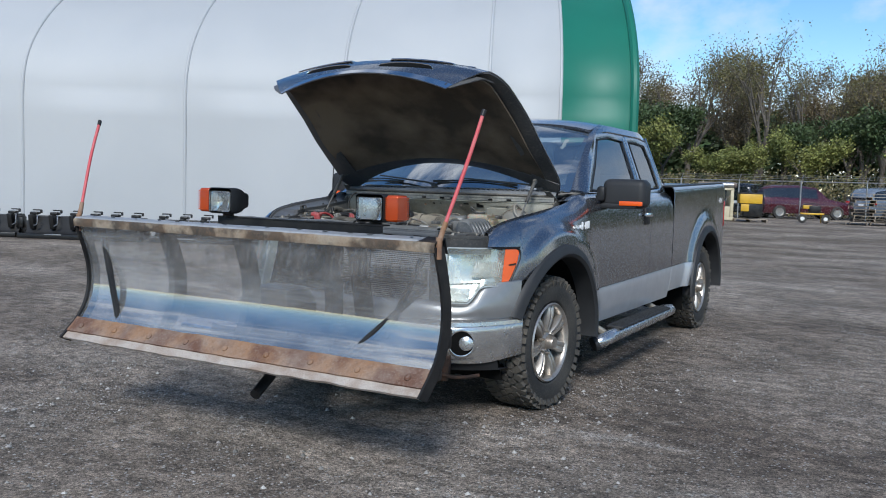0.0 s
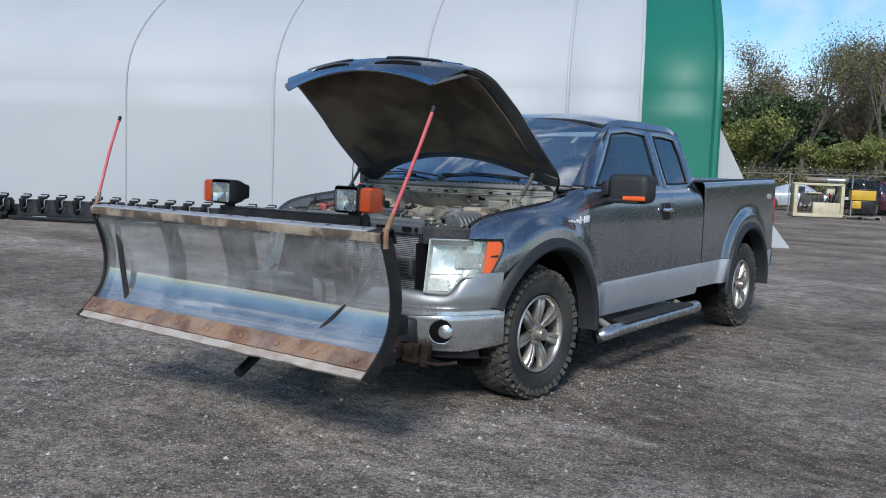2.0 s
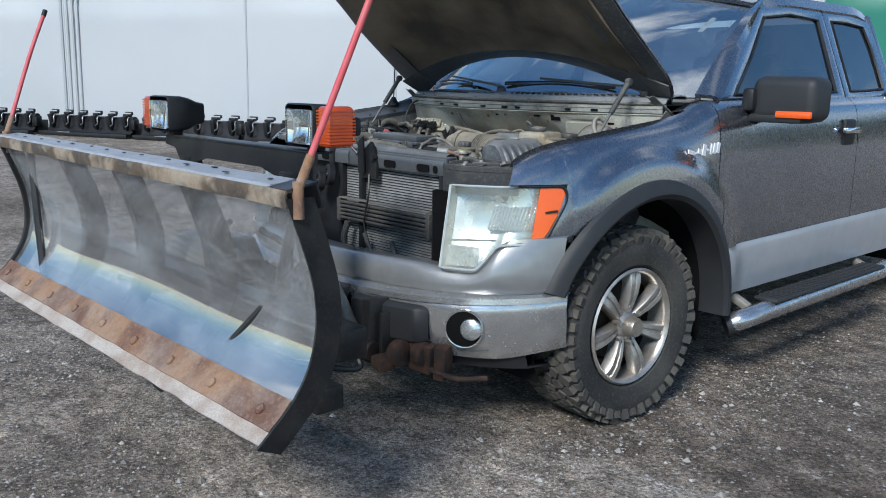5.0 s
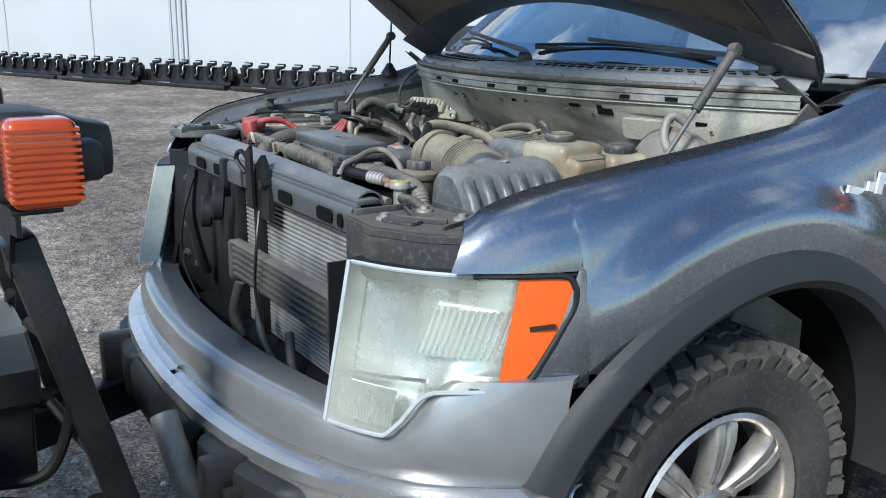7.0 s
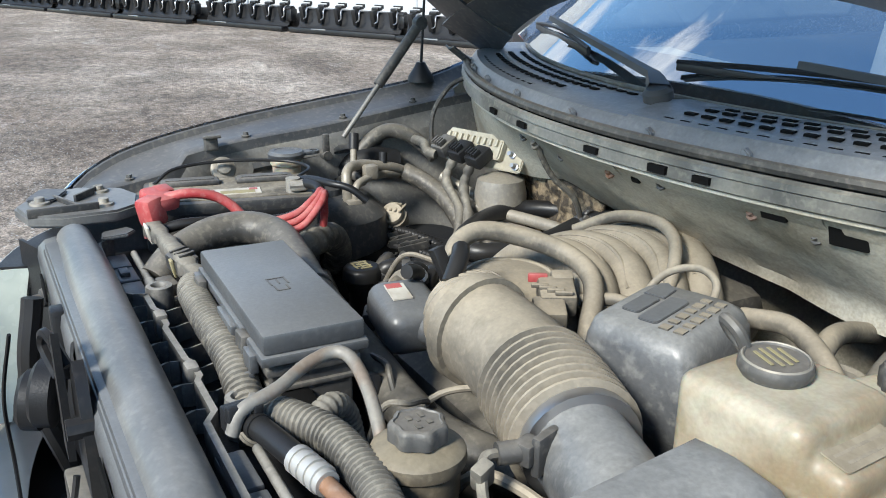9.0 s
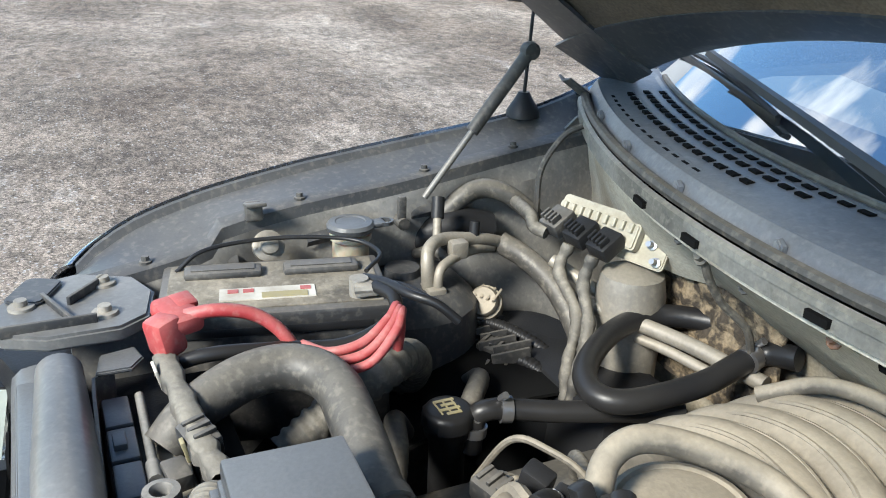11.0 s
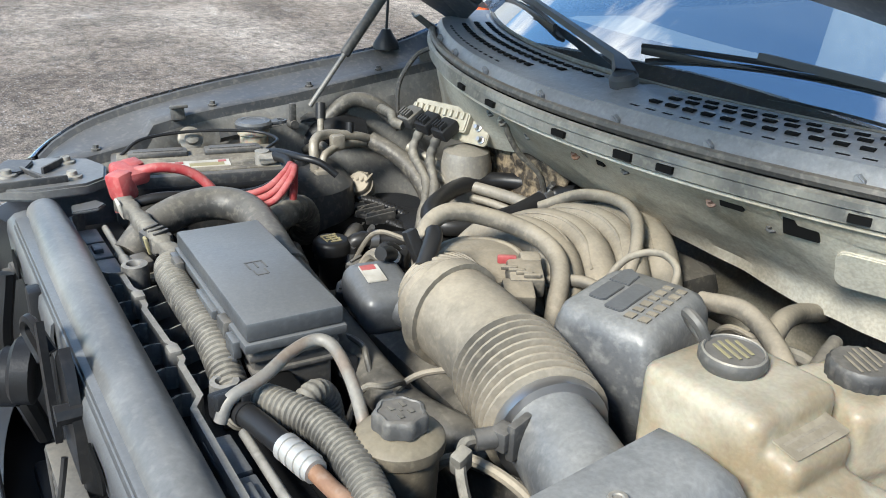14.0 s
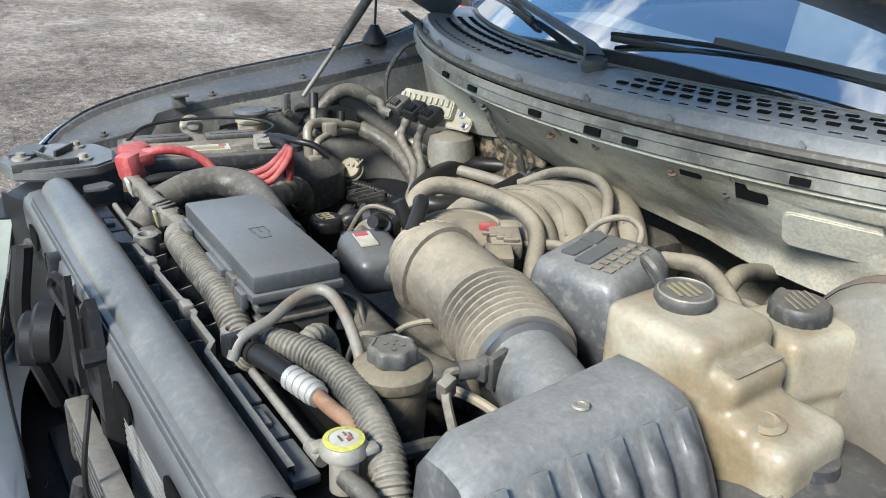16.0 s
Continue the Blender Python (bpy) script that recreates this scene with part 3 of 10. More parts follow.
FENDER_TOP = [(-0.58, 1.0), (-0.535, 1.052), (-0.50, 1.078), (-0.42, 1.108), (-0.2, 1.145), (0.0, 1.168), (0.27, 1.20), (0.42, 1.238), (0.50, 1.262), (0.60, 1.268)]
FENDER_CROWN = [(0, 0.878), (0.008, 0.900), (0.025, 0.927), (0.06, 0.952), (0.12, 0.972), (0.24, 0.985)]
DOOR_CROWN = [(0, 0.905), (0.02, 0.935), (0.05, 0.958), (0.11, 0.974), (0.22, 0.985)]
FENDER_TO_DOOR = [(d, curve(d, DOOR_CROWN)) for d, _ in FENDER_CROWN]
BED_CROWN = [(0, 0.955), (0.015, 0.972), (0.05, 0.982), (0.12, 0.985)]
WAIST = lambda y: 0.645 + 0.012 * (y - 0.5)

for s in (1, -1):
    side_panel("front_fender", span(-0.535, -0.390, 0.0097) + span(-0.386, 0.50, 0.02), lambda y: curve(y, FENDER_TOP), lambda y: 0.974 if y < -0.388 else (0.79 if y < -0.2 else WAIST(y)), FENDER_CROWN, PAINT, side=s, rake=lambda y: curve(y, [(-0.535, 0.058), (-0.40, 0.0)]))
    bm = bmesh.new()
    rows = []
    for y in span(-0.530, 0.50, 0.03):
        zt = curve(y, FENDER_TOP)
        x = side_x(y, zt, zt, FENDER_CROWN)
        if s > 0:
            rows.append([(x - 0.004, y, zt - 0.004), (x - 0.014, y, zt - 0.007), (x - 0.028, y, zt - 0.045), (x - 0.040, y, zt - 0.060), (x - 0.052, y, zt - 0.066)])
        else:
            xl = curve(y, [(-0.56, 0.675), (-0.346, 0.716), (-0.332, 0.730), (0.0, 0.773), (0.225, 0.803), (0.50, 0.832)])
            zl = curve(y, [(-0.56, 1.064), (-0.346, 1.090), (-0.332, 1.108), (0.0, 1.138), (0.225, 1.160), (0.50, 1.186)])
            rows.append([(-(x - 0.004), y, zt - 0.004), (-(x - 0.012), y, zt - 0.005), (-(x - 0.020), y, zt - 0.016), (-lerp(x - 0.02, xl, 0.5), y, lerp(zt - 0.016, zl, 0.62)), (-xl, y, zl)])
    sheet(bm, rows, 0.003)
    part("fender_inner_lip", bm, INNER, truck, "dark inner lip of the fender")
    bm = bmesh.new()
    rows = []
    for y in span(0.38, 0.58, 0.03):
        zt = curve(y, FENDER_TOP)
        x = side_x(y, zt, zt, FENDER_CROWN)
        rows.append([(s * (x - 0.002), y, zt - 0.005), (s * (x - 0.02), y, zt - 0.002), (s * (x - 0.06), y, zt - 0.006), (s * (x - 0.10), y, zt - 0.02), (s * (x - 0.12), y, zt - 0.07)])
    sheet(bm, rows, 0.004)
    part("fender_top_filler", bm, PAINT, truck)
    # added near-black box, shuts the see-through gap behind the front arch
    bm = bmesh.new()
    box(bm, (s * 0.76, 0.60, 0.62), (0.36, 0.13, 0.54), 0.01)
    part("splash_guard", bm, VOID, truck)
    side_panel("front_door", span(0.507, 1.855, 0.06), lambda y: 1.262 + 0.012 * (y - 0.5), WAIST, DOOR_CROWN, PAINT, side=s)
    side_panel("rear_door", span(1.862, 2.512, 0.06), lambda y: 1.278 + 0.01 * (y - 1.86), WAIST, DOOR_CROWN, PAINT, side=s)
    side_panel("bed_side", span(2.53, 4.47, 0.03), lambda y: 1.335 + 0.028 * (y - 2.53), WAIST, BED_CROWN, PAINT, lip=0.07, side=s)
    side_panel("fender_lower_trim", span(0.478, 0.50, 0.01), lambda y: WAIST(y) - 0.004, lambda y: 0.405, [(0, 0.985)], SILVER, rows=8, side=s)
    side_panel("rocker_panel", span(0.507, 2.512, 0.08), lambda y: WAIST(y) - 0.004, lambda y: 0.41, [(0, 0.978), (0.02, 0.985)], SILVER, rows=8, side=s, label="silver painted lower door panel")
    side_panel("bed_lower_trim", span(2.53, 3.14, 0.03), lambda y: WAIST(y) - 0.004, lambda y: 0.46, [(0, 0.978), (0.02, 0.985)], SILVER, rows=8, side=s)
    side_panel("bed_corner_trim", span(4.17, 4.46, 0.03), lambda y: WAIST(y) - 0.004, lambda y: 0.50, [(0, 0.978), (0.02, 0.985)], SILVER, rows=8, side=s)
    for cy, cz, r in ARCHES:
        bm = bmesh.new()
        rows = []
        a0, a1 = (-5, 160) if cy < 1 else (-4, 184)
        for i in range(49):
            a = radians(lerp(a0, a1, i / 48))
            ring = []
            for dr, dx in ((-0.035, -0.10), (-0.03, 0.012), (-0.012, 0.026), (0.018, 0.020), (0.036, 0.012), (0.043, -0.006)):
                y, z = cy + (r + dr) * math.cos(a), cz + (r + dr) * math.sin(a)
                x = 0.985 * nose(y) + bulge(cy, cz + r) * 0.8 + dx
                ring.append((s * x, y, z))
            rows.append(ring)
        sheet(bm, rows, 0.004)
        part("wheel_arch_flare", bm, FLARE, truck, "black grained plastic wheel arch flare")
        # arch lining, its colour blackened for the shade above the wheel
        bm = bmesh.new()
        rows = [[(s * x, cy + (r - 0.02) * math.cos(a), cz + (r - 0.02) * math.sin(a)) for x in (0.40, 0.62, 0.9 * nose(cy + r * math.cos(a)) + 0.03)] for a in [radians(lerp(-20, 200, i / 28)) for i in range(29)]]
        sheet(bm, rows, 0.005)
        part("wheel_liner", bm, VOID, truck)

# body below and inside
bm = bmesh.new()
for s in (1, -1):
    box(bm, (s * 0.50, 1.75, 0.42), (0.10, 5.1, 0.14), 0.01)
box(bm, (0, 1.55, 0.50), (1.75, 1.85, 0.08), 0.01)
for y in (0.0, 3.66):
    rod(bm, (-0.7, y, 0.36), (0.7, y, 0.36), 0.045)
box(bm, (0, 3.66, 0.36), (0.3, 0.3, 0.26), 0.08)
part("chassis_frame", bm, BLACKSTEEL, truck)
bm = bmesh.new()
box(bm, (0, 3.5, 0.80), (1.72, 1.95, 0.03), 0.005)
box(bm, (0, 2.545, 1.09), (1.74, 0.03, 0.55), 0.005)
box(bm, (0, 4.45, 1.09), (1.74, 0.05, 0.58), 0.01)
for s in (1, -1):
    box(bm, (s * 0.88, 3.5, 1.09), (0.02, 1.9, 0.55), 0.004)
part("cargo_bed", bm, PAINT, truck)
for s in (1, -1):
    bm = bmesh.new()
    box(bm, (s * 0.915, 3.5, 1.363), (0.085, 1.96, 0.018), 0.008, pose(0, 0, 0, 1.6))
    part("bed_rail_cap", bm, BLACK, truck, "black plastic bed rail cap")
for s in (1, -1):
    bm = bmesh.new()
    box(bm, (s * 0.945, 4.468, 1.08), (0.09, 0.05, 0.27), 0.015)
    part("tail_lamp", bm, TAILRED, truck, "red tail lamp")
bm = bmesh.new()
rows = []
for i in range(17):
    x = lerp(-0.97, 0.97, i / 16)
    y = 4.70 - 0.16 * abs(x / 0.97) ** 5
    rows.append([(x, y - 0.10, 0.70), (x, y, 0.70), (x, y + 0.015, 0.62), (x, y, 0.50), (x, y - 0.10, 0.49)])
sheet(bm, rows, 0.004)
part("rear_bumper", bm, CHROME, truck, "chromed rear step bumper")

# cab
def cab_x(z):
    return lerp(0.905, 0.735, (z - 1.265) / 0.43)


def frame_strip(name, outer, inner, mat, parent, s, thick=0.03, off=0.0):
    bm = bmesh.new()
    rows = []
    for (yo, zo), (yi, zi) in zip(outer + outer[:1], inner + inner[:1]):
        rows.append([(s * (cab_x(zo) + off), yo, zo), (s * (cab_x((zo + zi) / 2) + off + 0.004), (yo + yi) / 2, (zo + zi) / 2), (s * (cab_x(zi) + off - 0.006), yi, zi)])
    sheet(bm, rows, thick)
    return part(name, bm, mat, parent, angle=45)


FRONT_WIN = [(0.74, 1.285), (1.30, 1.292), (1.785, 1.300), (1.80, 1.50), (1.81, 1.675), (1.50, 1.685), (1.215, 1.655), (0.97, 1.45)]
FRONT_OUT = [(0.58, 1.262), (1.30, 1.268), (1.855, 1.275), (1.862, 1.50), (1.862, 1.728), (1.50, 1.730), (1.165, 1.705), (0.87, 1.475)]
REAR_WIN = [(1.945, 1.305), (2.16, 1.308), (2.395, 1.318), (2.400, 1.42), (2.395, 1.55), (2.36, 1.668), (2.16, 1.680), (1.955, 1.678)]
REAR_OUT = [(1.870, 1.277), (2.16, 1.280), (2.512, 1.290), (2.520, 1.42), (2.515, 1.56), (2.49, 1.700), (2.16, 1.732), (1.870, 1.730)]
for s in (1, -1):
    frame_strip("door_window_frame", FRONT_OUT, FRONT_WIN, PAINT, truck, s)
    frame_strip("door_window_frame", REAR_OUT, REAR_WIN, PAINT, truck, s)
    for win in (FRONT_WIN, REAR_WIN):
        bm = bmesh.new()
        bm.faces.new([bm.verts.new((s * (cab_x(z) - 0.012), y, z)) for y, z in win])
        part("side_window", bm, TINTED, truck, "dark tinted side window", facing=(1, 0, 0)).visible_shadow = False
        cy, cz = sum(p[0] for p in win) / 8, sum(p[1] for p in win) / 8
        frame_strip("window_seal", win, [(lerp(y, cy, 0.05), lerp(z, cz, 0.06)) for y, z in win], BLACK, truck, s, 0.004, -0.001)

ROOF = []
for j in range(13):
    t = j / 12
    y0 = lerp(1.16, 2.50, t)
    row = []
    for i in range(15):
        u = lerp(-1, 1, i / 14)
        x = u * 0.715
        z = 1.822 - 0.052 * abs(u) ** 3.5 - 0.055 * max(0, 1 - t * 4) ** 2 - 0.06 * max(0, t * 5 - 4) ** 2
        row.append((x, y0 - (0.03 * (1 - u * u) if t < 0.3 else -0.02 * (1 - u * u) * t), z))
    edge = lambda k: (math.copysign(0.738, k), row[0][1], row[0][2] - 0.046)
    ROOF.append([edge(-1)] + row + [edge(1)])
bm = bmesh.new()
sheet(bm, ROOF, 0.02)
part("roof", bm, PAINT, truck)


def screen(u, t):
    """A point of the windscreen: u across from -1 to 1, t up from 0 to 1."""
    low = Vector((u * 0.755, 0.235 + 0.24 * u * u, 1.275))
    high = Vector((u * 0.66, 1.13 + 0.07 * u * u, 1.768 - 0.050 * u * u))
    p = low.lerp(high, t)
    p.z += 0.03 * math.sin(math.pi * t)
    p.y -= 0.02 * math.sin(math.pi * t)
    return p


bm = bmesh.new()
sheet(bm, [[screen(lerp(-1.1, 1.1, i / 28), t / 10) for i in range(29)] for t in range(11)])
part("windscreen", bm, GLASS, truck, "sloping windscreen glass reflecting sky", facing=(0, -1, 1)).visible_shadow = False
bm = bmesh.new()
for a, b in ((1.04, 1.1), (-1.1, -1.04)):
    sheet(bm, [[screen(lerp(a, b, i / 3), t / 10) + Vector((0, 0.005, -0.005)) for i in range(4)] for t in range(11)])
sheet(bm, [[screen(lerp(-1.1, 1.1, i / 24), t) + Vector((0, 0.004, -0.004)) for i in range(25)] for t in (0.0, 0.05, 0.095)])
sheet(bm, [[screen(lerp(-1.1, 1.1, i / 24), t) + Vector((0, 0.004, -0.004)) for i in range(25)] for t in (0.95, 1.0)])
part("windscreen_border", bm, BLACK, truck, "black ceramic border of the windscreen")
for s in (1, -1):
    bm = bmesh.new()
    rows = []
    for k in range(9):
        t = k / 8
        a = screen(s * 1.1, t)
        b = Vector((s * cab_x(lerp(1.262, 1.72, t)), lerp(0.60, 1.19, t), lerp(1.262, 1.735, t)))
        rows.append([a, a.lerp(b, 0.5) + Vector((s * 0.012, -0.008, 0.004)), b])
    sheet(bm, rows, 0.02)
    part("windscreen_pillar", bm, PAINT, truck)
bm = bmesh.new()
for s in (1, -1):
    sheet(bm, [[(s * 0.73, 2.47, 1.735), (s * 0.62, 2.49, 1.70)], [(s * 0.90, 2.51, 1.29), (s * 0.72, 2.52, 1.30)], [(s * 0.90, 2.52, 0.75), (s * 0.72, 2.52, 0.75)]], 0.02)
box(bm, (0, 2.515, 1.02), (1.60, 0.02, 0.56), 0.004)
part("cab_back", bm, PAINT, truck)
bm = bmesh.new()
sheet(bm, [[(x, 2.50, 1.31) for x in (-0.72, 0, 0.72)], [(x, 2.48, 1.70) for x in (-0.62, 0, 0.62)]])
part("rear_window", bm, TINTED, truck, "tinted rear cab window", facing=(0, -1, 0)).visible_shadow = False

# cab interior
bm = bmesh.new()
rows = []
for j, (dy, z) in enumerate(((0.02, 1.245), (0.20, 1.262), (0.42, 1.255), (0.50, 1.18), (0.52, 1.0), (0.50, 0.8))):
    rows.append([(u * 0.74, 0.33 + 0.24 * u * u * (1 - j / 6) + dy, z) for u in [lerp(-1, 1, i / 12) for i in range(13)]])
sheet(bm, rows, 0.01)
dash = part("dashboard", bm, DASH, truck, "grey moulded dashboard")
for k in range(2):
    bm = bmesh.new()
    for q in range(11):
        box(bm, (0.10 + 0.026 * q, 0.40 + 0.05 * k, 1.272), (0.012, 0.040, 0.004), 0.001)
    part("defroster_vent", bm, INTERIOR, dash, smooth=False)["kind"] = "stuff"
bm = bmesh.new()
box(bm, (0, 1.6, 0.62), (1.7, 1.9, 0.04), 0.01)
for s in (1, -1):
    box(bm, (s * 0.86, 1.6, 0.95), (0.05, 1.85, 0.60), 0.02)
part("cab_floor", bm, INTERIOR, truck)
bm = bmesh.new()
lathe(bm, [(0.19 + 0.016 * math.cos(a), 0.016 * math.sin(a)) for a in [i * math.pi / 4 for i in range(9)]], (0.37, 0.98, 1.20), (0, -0.85, 0.53), 32)
rod(bm, (0.37, 0.72, 1.05), (0.37, 0.97, 1.19), 0.03)
for a in (0, 120, 240):
    c = Vector((0.37, 0.98, 1.20))
    u, w = ring_frame((0, -0.85, 0.53))
    rod(bm, c, c + 0.185 * (math.cos(radians(a)) * u + math.sin(radians(a)) * w), 0.013)
part("steering_wheel", bm, INTERIOR, truck, "dark steering wheel")
for s in (1, -1):
    bm = bmesh.new()
    box(bm, (s * 0.38, 1.35, 0.90), (0.52, 0.52, 0.16), 0.05)
    box(bm, (s * 0.38, 1.60, 1.20), (0.50, 0.13, 0.58), 0.05, pose(0, 0, 0, -12))
    box(bm, (s * 0.38, 1.66, 1.545), (0.27, 0.10, 0.17), 0.04)
    part("front_seat", bm, SEATCLOTH, truck, "grey cloth front seat with headrest")
bm = bmesh.new()
box(bm, (0, 2.30, 1.12), (1.45, 0.12, 0.60), 0.05, pose(0, 0, 0, -8))
part("rear_seat", bm, SEATCLOTH, truck)
bm = bmesh.new()
box(bm, (0, 0.98, 1.605), (0.25, 0.03, 0.07), 0.015)
rod(bm, (0, 1.0, 1.62), (0, 1.08, 1.70), 0.01)
part("rear_view_mirror", bm, BLACK, truck)
bm = bmesh.new()
sheet(bm, [[screen(u, t) + Vector((0, 0.012, -0.006)) for u in (0.87, 0.905)] for t in (0.60, 0.78)])
part("windscreen_sticker", bm, PAPER, truck, "white paper sticker inside the windscreen")

# door furniture
BADGE = material("bright_badge_metal", (0.80, 0.81, 0.82), 0.35, 0.2, (0.5, 0.5, 0.52), 30, 0.5)
STEPBAR = material("dulled_step_chrome", (0.55, 0.56, 0.58), 0.26, 0.9, (0.42, 0.42, 0.43), 8, 0.6, dust=(0.3, 0.27, 0.24), dust_amount=0.2)
for s in (1, -1):
    m = bmesh.new()
    box(m, (s * 0.98, 0.80, 1.235), (0.20, 0.09, 0.05), 0.015)
    box(m, (s * 0.965, 0.82, 1.27), (0.06, 0.20, 0.10), 0.02)
    mir = part("door_mirror", m, BLACK, truck, "large black towing door mirror with amber repeater")
    m = bmesh.new()
    box(m, (s * 1.11, 0.83, 1.275), (0.29, 0.17, 0.190), 0.045, seg=4)
    box(m, (s * 1.08, 0.82, 1.195), (0.24, 0.15, 0.04), 0.015)
    part("mirror_shell", m, FLARE, mir)
    m = bmesh.new()
    box(m, (s * 1.165, 0.745, 1.212), (0.155, 0.02, 0.030), 0.006)
    part("amber_repeater", m, AMBER, mir, "amber turn repeater")
    m = bmesh.new()
    box(m, (s * 0.985, 1.735, 1.105), (0.025, 0.12, 0.13), 0.012)
    han = part("door_handle", m, BLACK, truck, "chrome strap door handle in black recess")
    m = bmesh.new()
    box(m, (s * 1.003, 1.735, 1.115), (0.03, 0.17, 0.032), 0.011)
    part("handle_strap", m, CHROME, han)
    # side step
    m = bmesh.new()
    tube(m, [(s * 0.99, 0.66, 0.285), (s * 1.045, 0.72, 0.315), (s * 1.055, 0.95, 0.325), (s * 1.055, 2.15, 0.335), (s * 1.03, 2.30, 0.33), (s * 0.97, 2.36, 0.315)], 0.045, 16)
    stp = part("side_step_bar", m, STEPBAR, truck, "chrome oval side step bar with black tread")
    m = bmesh.new()
    box(m, (s * 1.045, 1.50, 0.372), (0.115, 1.22, 0.02), 0.008)
    for k in range(30):
        box(m, (s * 1.045, 0.93 + k * 0.039, 0.384), (0.10, 0.012, 0.008))
    part("step_tread", m, FLARE, stp)
    for y in (0.80, 2.12):
        m = bmesh.new()
        box(m, (s * 0.955, y, 0.37), (0.13, 0.045, 0.035), 0.008, pose(0, 0, 0, 0, s * 25))
        part("step_bracket", m, ALLOY_DUSTY, stp)
    m = bmesh.new()
    tube(m, [(s * 0.985, 0.652, 0.282), (s * 1.0, 0.668, 0.29), (s * 1.03, 0.70, 0.306)], 0.0475, 16, 4)
    part("end_cap", m, FLARE, stp, "black plastic end cap")
    # badge: plain slanted shapes
    m = bmesh.new()
    for y, z, w, h in ((0.300, 1.060, 0.070, 0.016), (0.350, 1.064, 0.024, 0.020), (0.384, 1.068, 0.026, 0.046), (0.412, 1.068, 0.016, 0.008), (0.434, 1.070, 0.010, 0.044), (0.460, 1.072, 0.022, 0.044), (0.487, 1.074, 0.022, 0.044)):
        x = side_x(y, z, curve(y, FENDER_TOP), FENDER_CROWN)
        box(m, (s * (x + 0.001), y, z), (0.005, w, h), 0.0, pose(0, 0, 0, 0, 0, s * 4) @ pose(0, 0, 0, -12))
    part("fender_badge", m, BADGE, truck, "chrome fender badge with plain slanted bars")

# antenna on the far fender
bm = bmesh.new()
lathe(bm, [(0.0, 0), (0.032, 0), (0.030, 0.012), (0.018, 0.03), (0.010, 0.045), (0, 0.045)], (-0.868, 0.262, 1.19), n=20)
rod(bm, (-0.868, 0.262, 1.22), (-0.885, 0.31, 1.95), 0.0035, 0.002, 8)
part("radio_antenna", bm, BLACK, truck, "black whip radio antenna with rubber base")

# ---- wheels ----
def build_wheel():
    w = new("wheel")
    w.parent = truck
    bm = bmesh.new()
    prof = [(0.235, -0.105), (0.25, -0.122), (0.30, -0.136), (0.345, -0.134), (0.368, -0.122), (0.378, -0.10), (0.380, 0), (0.378, 0.10), (0.368, 0.122), (0.345, 0.134), (0.30, 0.136), (0.25, 0.122), (0.235, 0.105)]
    lathe(bm, [(0.232, 0.105)] + prof[::-1] + [(0.232, -0.105)], (0, 0, 0), (1, 0, 0), 72)
    rng = random.Random(5)
    tyre = part("tyre", bm, RUBBER, w, "chunky all-terrain tyre", angle=30)
    bm = bmesh.new()
    for i in range(46):          # tread lugs
        for j, xx in enumerate((-0.100, -0.060, -0.02, 0.02, 0.060, 0.100)):
            a = 2 * math.pi * (i + (0.5 if j % 2 else 0) + rng.uniform(-0.10, 0.10)) / 46
            rr = 0.383 if abs(xx) < 0.09 else 0.377
            wid = 0.036 if abs(xx) < 0.09 else 0.052
            m4 = Matrix.Rotation(a, 4, "X") @ Matrix.Translation((xx, 0, rr)) @ Matrix.Rotation(rng.choice((-0.4, 0.35)) + rng.uniform(-0.2, 0.2), 4, "Z")
            box(bm, (0, 0, 0), (wid, 0.036, 0.030), 0.0, m4)
    for i in range(46):          # shoulder blocks
        for sx in (1, -1):
            a = 2 * math.pi * (i + 0.25) / 46
            l = 0.062 if i % 2 else 0.040
            m4 = Matrix.Rotation(a, 4, "X") @ Matrix.Translation((sx * 0.126, 0, 0.355 - l / 4)) @ Matrix.Rotation(sx * 0.35, 4, "Y")
            box(bm, (0, 0, 0), (0.022, 0.032, l * 1.15), 0.0, m4)
    lugs = part("tread_lug", bm, LUGS, w, smooth=False)
    lugs["kind"] = "stuff"
    bm = bmesh.new()
    lathe(bm, [(0.236, 0.118), (0.228, 0.126), (0.218, 0.118), (0.212, 0.10), (0.208, 0.0), (0.205, -0.10), (0.236, -0.11)], (0, 0, 0), (1, 0, 0), 64)
    rim = part("rim", bm, RIM, w, "seven-spoke machined alloy rim")
    # backing behind the spokes, in brake dust plus painted gap shade
    bm = bmesh.new()
    lathe(bm, [(0, 0.0), (0.205, 0.0), (0.207, 0.03)], (0, 0, 0), (1, 0, 0), 48)
    lathe(bm, [(0, 0.02), (0.15, 0.02), (0.16, 0.0)], (0, 0, 0), (1, 0, 0), 48)
    part("brake_disc", bm, RIMDARK, w)
    for i in range(7):
        bm = bmesh.new()
        a = 2 * math.pi * i / 7 + 0.2
        rows = []
        for r, hw, x in ((0.040, 0.020, 0.078), (0.07, 0.025, 0.094), (0.12, 0.033, 0.108), (0.17, 0.039, 0.114), (0.205, 0.042, 0.110), (0.224, 0.043, 0.100)):
            row = []
            for q, dx in ((-1.0, -0.040), (-0.93, -0.004), (-0.75, 0.004), (-0.20, 0.003), (-0.10, -0.005), (0.10, -0.005), (0.20, 0.003), (0.75, 0.004), (0.93, -0.004), (1.0, -0.040)):
                t = 0.86 * hw * q
                row.append((x + dx, r * math.sin(a) + t * math.cos(a), r * math.cos(a) - t * math.sin(a)))
            rows.append(row)
        sheet(bm, rows)
        part("spoke", bm, RIM, w)
    bm = bmesh.new()
